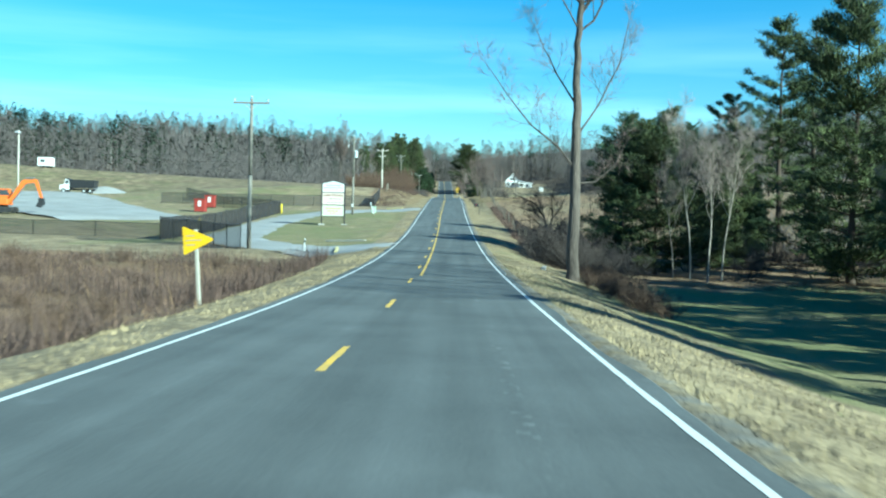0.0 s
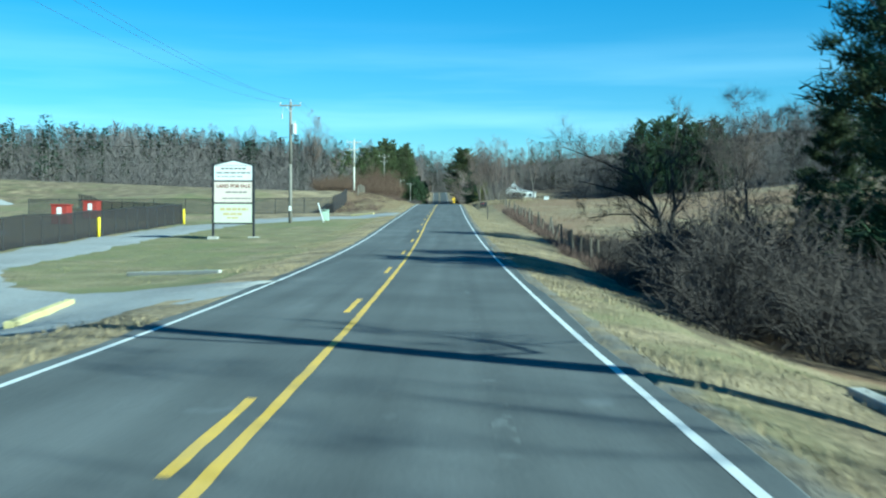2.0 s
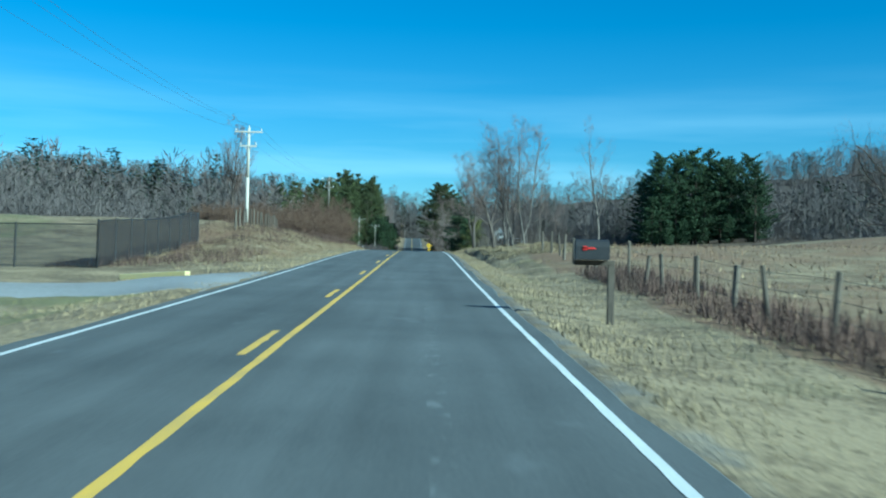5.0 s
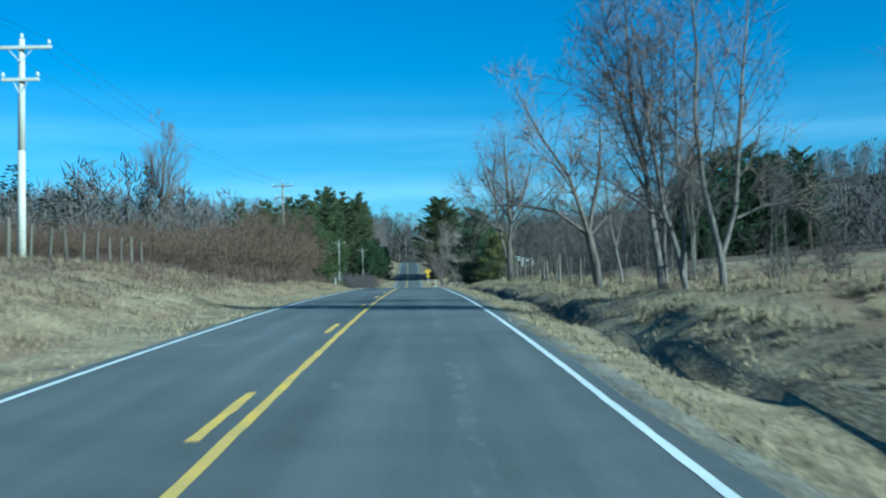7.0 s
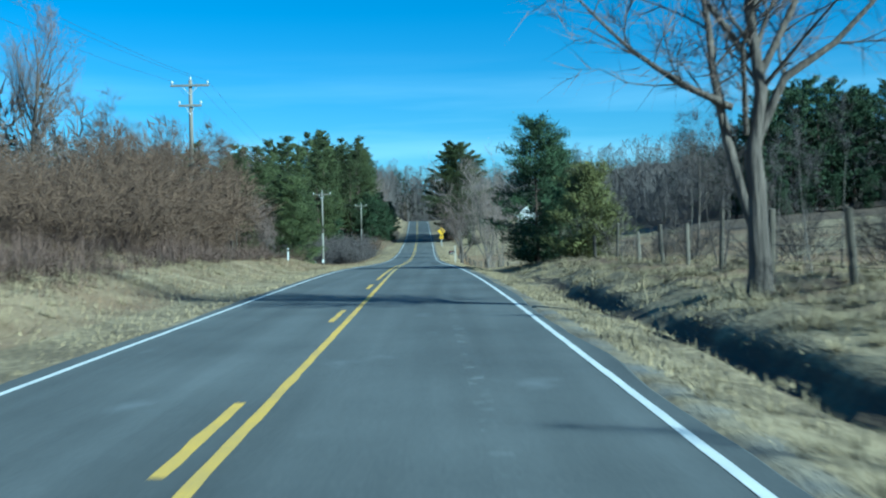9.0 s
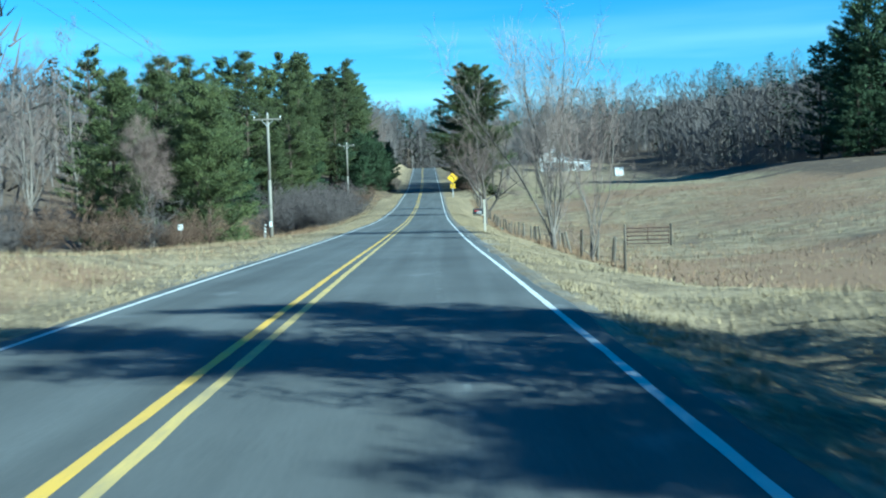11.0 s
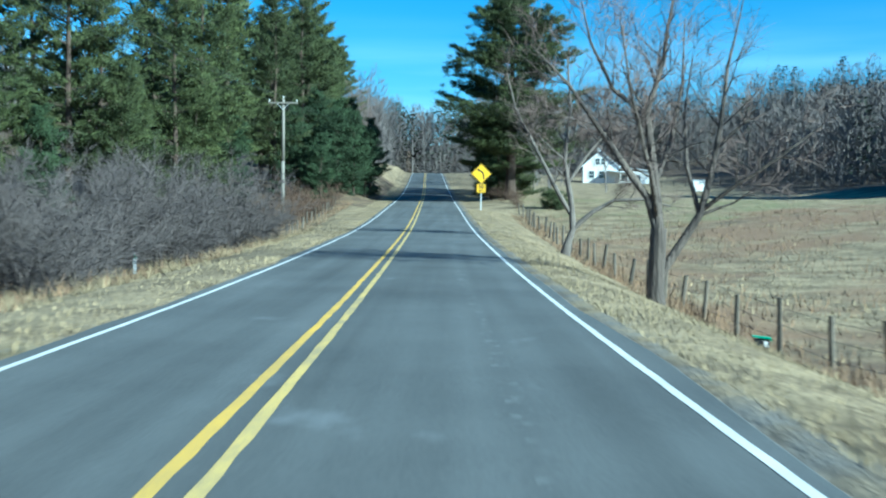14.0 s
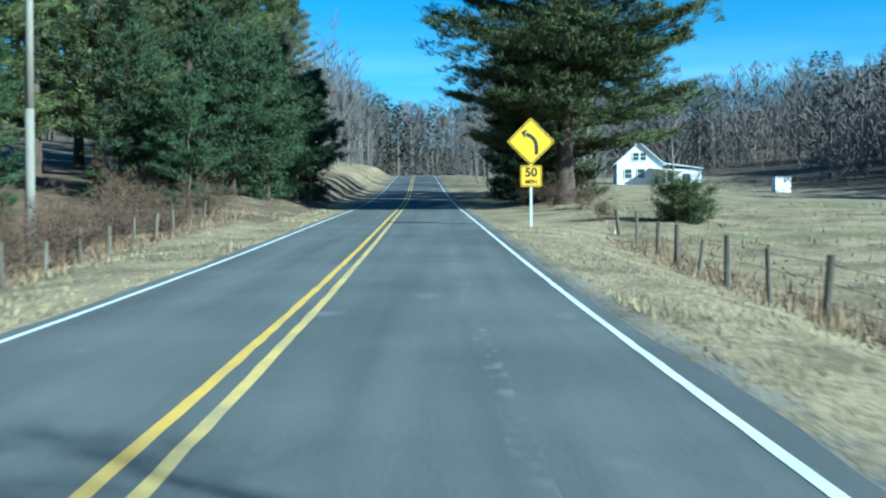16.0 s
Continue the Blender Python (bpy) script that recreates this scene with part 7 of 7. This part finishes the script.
# ---- fences on the right and on the bank ----
def post_mesh(seed):
    """A round weathered post with a rough, slanted top."""
    rr = random.Random(seed)
    bm = B()
    vs = rod(bm, (0, 0, -.4), (0, 0, 1.2), .075, .062, 9)
    for v in vs:
        v.co.x += rr.uniform(-.008, .008)
        v.co.y += rr.uniform(-.008, .008)
        if v.co.z > 1:
            v.co.z += v.co.x * rr.uniform(-.5, .5) + rr.uniform(-.015, .015)
    bmesh.ops.recalc_face_normals(bm, faces=bm.faces[:])
    me = bpy.data.meshes.new("post")
    bm.to_mesh(me)
    bm.free()
    me.materials.append(M["post_wood"])
    return me


POSTS = [post_mesh(i) for i in range(5)]


def wire_fence(spots, label, height=1.15, wires=(.35, .7, 1.02), lean=4.0, seed=1, woven=False):
    """Wooden posts on the ground at (distance, y) with strands of wire."""
    rr = random.Random(seed)
    t = thing("wire_fence", Matrix.Translation(at(*spots[0])), label, "fence")
    o = t.matrix_basis.translation
    pts = []
    for k, s in enumerate(spots):
        p = at(*s) - o
        ob = new("post", POSTS[k % 5])
        ob.parent = t
        h = height * rr.uniform(.88, 1.12)
        f = rr.uniform(.7, 1.15)
        ob.matrix_basis = Matrix.Translation(p) @ pose(0, 0, 0, rr.gauss(0, lean), rr.gauss(0, lean), rr.uniform(0, 360)) @ Matrix.Diagonal((f, f, h / 1.2, 1))
        pts.append(p)
    for z in wires:
        tube_curve("wire", [tuple(p + Vector((-.08, 0, z + rr.uniform(-.03, .03)))) for p in pts], .004, M["wire"], t)


wire_fence([(8.6 + .12 * math.sin(k * 1.9), 99 + k * 3.1) for k in range(30)], "weathered wooden post and wire fence along the pasture", 1.12, seed=2)
wire_fence([(7.95 + .35 * math.sin(k * .7) + (k > 3) * 1.2, 222 + k * 4.4) for k in range(17)], "old leaning wooden post and wire fence on the bank", 1.3, lean=3, seed=3)
wire_fence([(8.5 + .15 * math.sin(k * 1.3), 318 + k * 3.35) for k in range(12)], "rickety post and wire fence by the gate", 1.15, lean=9, seed=4)
wire_fence([(8.5 + .1 * math.sin(k * 1.1), 358.5 + k * 2.9) for k in range(33)], "thin post and wire fence along the pasture", 1.1, lean=4, seed=5)
wire_fence([(-11 - .1 * k, 203 + k * 2.3) for k in range(15)], "grey post and wire fence on top of the bank", 1.25, lean=2, seed=6)
wire_fence([(-7.4, 424 + k * 2.6) for k in range(13)], "low wire fence with thin posts in the weeds", .85, lean=4, seed=7)


def tube_gate(d, y):
    t = thing("field_gate", Matrix.Translation(at(d, y)) @ pose(0, 0, 0, 0, 0, 3), "rusty five-bar tube gate standing in the pasture", "gate")
    for z in (.25, .5, .75, 1.0, 1.25):
        bm = B()
        rod(bm, (0, 0, z), (2.7, 0, z), .036, .036, 8)
        part("bar", bm, M["rust"], t)
    for x in (0, 1.35, 2.7):
        bm = B()
        rod(bm, (x, 0, .2), (x, 0, 1.3), .028, .028, 8)
        part("upright", bm, M["rust"], t)
    for x in (-.15, 2.85):
        bm = B()
        rod(bm, (x, 0, -.4), (x, 0, 1.5), .08, .07, 9)
        part("gate_post", bm, M["post_wood"], t)


tube_gate(14.5, 351.4)


# ---- letter boxes ----
def letter_box(d, y, post_top, box_z, length, side, numbered, label, post_mat, tall=1.0):
    t = thing("mailbox", Matrix.Translation(at(d, y)), label, "mailbox")
    g = float(road_z(y)) - t.matrix_basis.translation.z
    bm = B()
    box(bm, -.06, .06, -.06, .06, -.4, g + post_top, .008)
    part("post", bm, M[post_mat], t, "square wooden post")
    zc = g + box_z
    bm = B()
    box(bm, side * (length + .1) if side < 0 else -.1, .06 if side < 0 else side * (length + .1), -.07, .07, zc - .29, zc - .20, .006)
    part("arm", bm, M[post_mat], t)
    prof = [(x, z * tall - (1 - tall) * .19) for x, z in [(-.15, -.19), (.15, -.19)] + [(.15 * math.cos(radians(a)), .04 + .15 * math.sin(radians(a))) for a in range(0, 181, 20)]]
    bm = B()
    prism(bm, prof, 0, length, Matrix.Translation((side * .07, -.13, zc)) @ pose(0, 0, 0, 0, 0, -90 * (1 if side > 0 else -1)))
    body = part("body", bm, M["black"], t, "black steel letter box", smooth=False)
    bm = B()
    prism(bm, [(x * 1.05, z * 1.03) for x, z in prof], 0, .025, Matrix.Translation((side * (.07 + length), -.13, zc)) @ pose(0, 0, 0, 0, 0, -90 * (1 if side > 0 else -1)))
    part("door", bm, M["black"], body)
    bm = B()
    xf = side * (.07 + length * .55)
    fz = zc - (1 - tall) * .12
    box(bm, xf - .17, xf + .06, -.30, -.285, fz + .00, fz + .03)
    box(bm, xf - .17, xf - .09, -.30, -.285, fz - .02, fz + .05)
    part("flag", bm, M["flag_red"], t, "red signal flag")
    if numbered:
        bm = B()
        xp = side * (.07 + length * .42)
        box(bm, xp - .13, xp + .13, -.292, -.284, zc - .16, zc - .05)
        plate = part("number_plate", bm, M["white"], body, "small white plate")
        for k in range(3):
            bm = B()
            box(bm, xp - .10 + k * .075, xp - .05 + k * .075, -.297, -.2925, zc - .14, zc - .07)
            part("plain_bar", bm, M["sign_black"], plate)


letter_box(4.97, 342.3, 1.63, 1.02, .56, -1, True, "black mailbox on the arm of a tall square post", "lumber", .78)
letter_box(5.4, 148.2, .95, 1.18, .60, -1, False, "large black mailbox on a short wooden post", "post_wood")

t = thing("feed_tub", Matrix.Translation(at(8.41, 382.46)) @ pose(0, 0, 0, 0, 0, -12), "low dark tub with a slanting green lid by the fence", "tub")
bm = B()
prism(bm, [(-.13, -.03), (.13, -.03), (.16, .19), (-.16, .19)], -.13, .13)
body = part("body", bm, M["black"], t, smooth=False)
bm = B()
box(bm, .02, .12, -.146, -.1315, .03, .15)
part("label", bm, M["white"], body, "white label")
bm = B()
prism(bm, [(-.21, .235), (-.20, .26), (.19, .225), (.20, .15), (.18, .15), (.17, .195)], -.16, .16)
part("lid", bm, M["lid_green"], t, "slanting green lid", smooth=False)


# ---- house and shed across the pasture ----
def farmhouse():
    base = at(36.6, 590, 0)
    t = thing("farmhouse", Matrix.Translation(base) @ pose(0, 0, 0, 0, 0, -6), "white-sided gabled farmhouse with a low wing", "house")
    t.scale = (1.2, 1.2, 1.1)
    bm = B()
    prism(bm, [(-3.0, -.6), (3.0, -.6), (3.0, 3.3), (0, 6.1), (-3.0, 3.3)], 0, 10)
    wall = part("wall", bm, M["siding"], t, "white clapboard wall")
    for s in (-1, 1):
        bm = B()
        prism(bm, [(s * 3.45, 2.85), (s * 3.45, 3.02), (0, 6.32), (0, 6.12)], -.35, 10.35)
        part("roof", bm, M["roof_metal"], t, "pale metal roof slope")
    bm = B()
    box(bm, 3.0, 8.6, 3.0, 8.5, -.6, 2.5)
    part("wing_wall", bm, M["siding"], t, "white wing wall")
    bm = B()
    prism(bm, [(2.99, 3.35), (8.9, 2.45), (8.9, 2.6), (2.99, 3.55)], 2.7, 8.8)
    part("wing_roof", bm, M["roof_metal"], t)
    bm = B()
    prism(bm, [(1.2, 2.25), (5.6, 1.75), (5.6, 1.88), (1.2, 2.4)], -1.8, 3.0)
    part("porch_roof", bm, M["roof_metal"], t)
    for x in (3.4, 5.4):
        bm = B()
        box(bm, x - .07, x + .07, -1.7, -1.56, -.6, 1.85)
        part("porch_post", bm, M["white"], t)
    for x, z, w, h in ((-1.5, 1.0, .9, 1.3), (.2, 1.0, .9, 1.3), (-.45, 3.6, .75, 1.1), (.5, 3.6, .75, 1.1)):
        bm = B()
        ring(bm, [(x - w / 2 - .1, z - .1), (x + w / 2 + .1, z - .1), (x + w / 2 + .1, z + h + .1), (x - w / 2 - .1, z + h + .1)], [(x - w / 2, z), (x + w / 2, z), (x + w / 2, z + h), (x - w / 2, z + h)], -.08, -.003)
        win = part("window", bm, M["white"], t)
        bm = B()
        box(bm, x - w / 2, x + w / 2, -.03, -.004, z, z + h)
        part("pane", bm, M["glass_dark"], win)
        bm = B()
        box(bm, x - w / 2, x + w / 2, -.05, -.031, z + h / 2 - .03, z + h / 2 + .03)
        part("sash", bm, M["white"], win)
    for x in (4.3, 6.6):
        bm = B()
        box(bm, x - .5, x + .5, 2.96, 2.997, .6, 1.8)
        part("wing_window", bm, M["glass_dark"], t)
    bm = B()
    box(bm, -.35, .35, 6.5, 7.2, 5.3, 7.3, .03)
    part("chimney", bm, M["concrete"], t)


farmhouse()
t = thing("shed", Matrix.Translation(at(49.5, 559.3)), "small white flat-roofed shed in the field", "shed")
bm = B()
box(bm, -1.05, 1.05, -.9, .9, -.2, 2.0, .02)
body = part("wall", bm, M["siding"], t)
bm = B()
box(bm, -1.15, 1.15, -1.0, 1.0, 2.0, 2.12, .02)
part("roof", bm, M["roof_metal"], t)
bm = B()
box(bm, -.35, .35, -.925, -.902, -.1, 1.75)
part("door", bm, M["white"], body)


def rail_fence(a, b, n, label):
    t = thing("rail_fence", Matrix.Translation(at(*a)), label, "fence")
    o = t.matrix_basis.translation
    ps = [at(a[0] + (b[0] - a[0]) * i / n, a[1] + (b[1] - a[1]) * i / n) - o for i in range(n + 1)]
    for p in ps:
        bm = B()
        box(bm, p.x - .06, p.x + .06, p.y - .06, p.y + .06, p.z - .3, p.z + 1.25, .01)
        part("post", bm, M["post_wood"], t)
    for p, q in zip(ps, ps[1:]):
        for z in (.45, .8, 1.12):
            bm = B()
            rod(bm, p + Vector((0, 0, z)), q + Vector((0, 0, z)), .035, .035, 6)
            part("rail", bm, M["post_wood"], t)


rail_fence((44, 575), (66, 580), 9, "weathered three-rail wooden fence behind the shed")
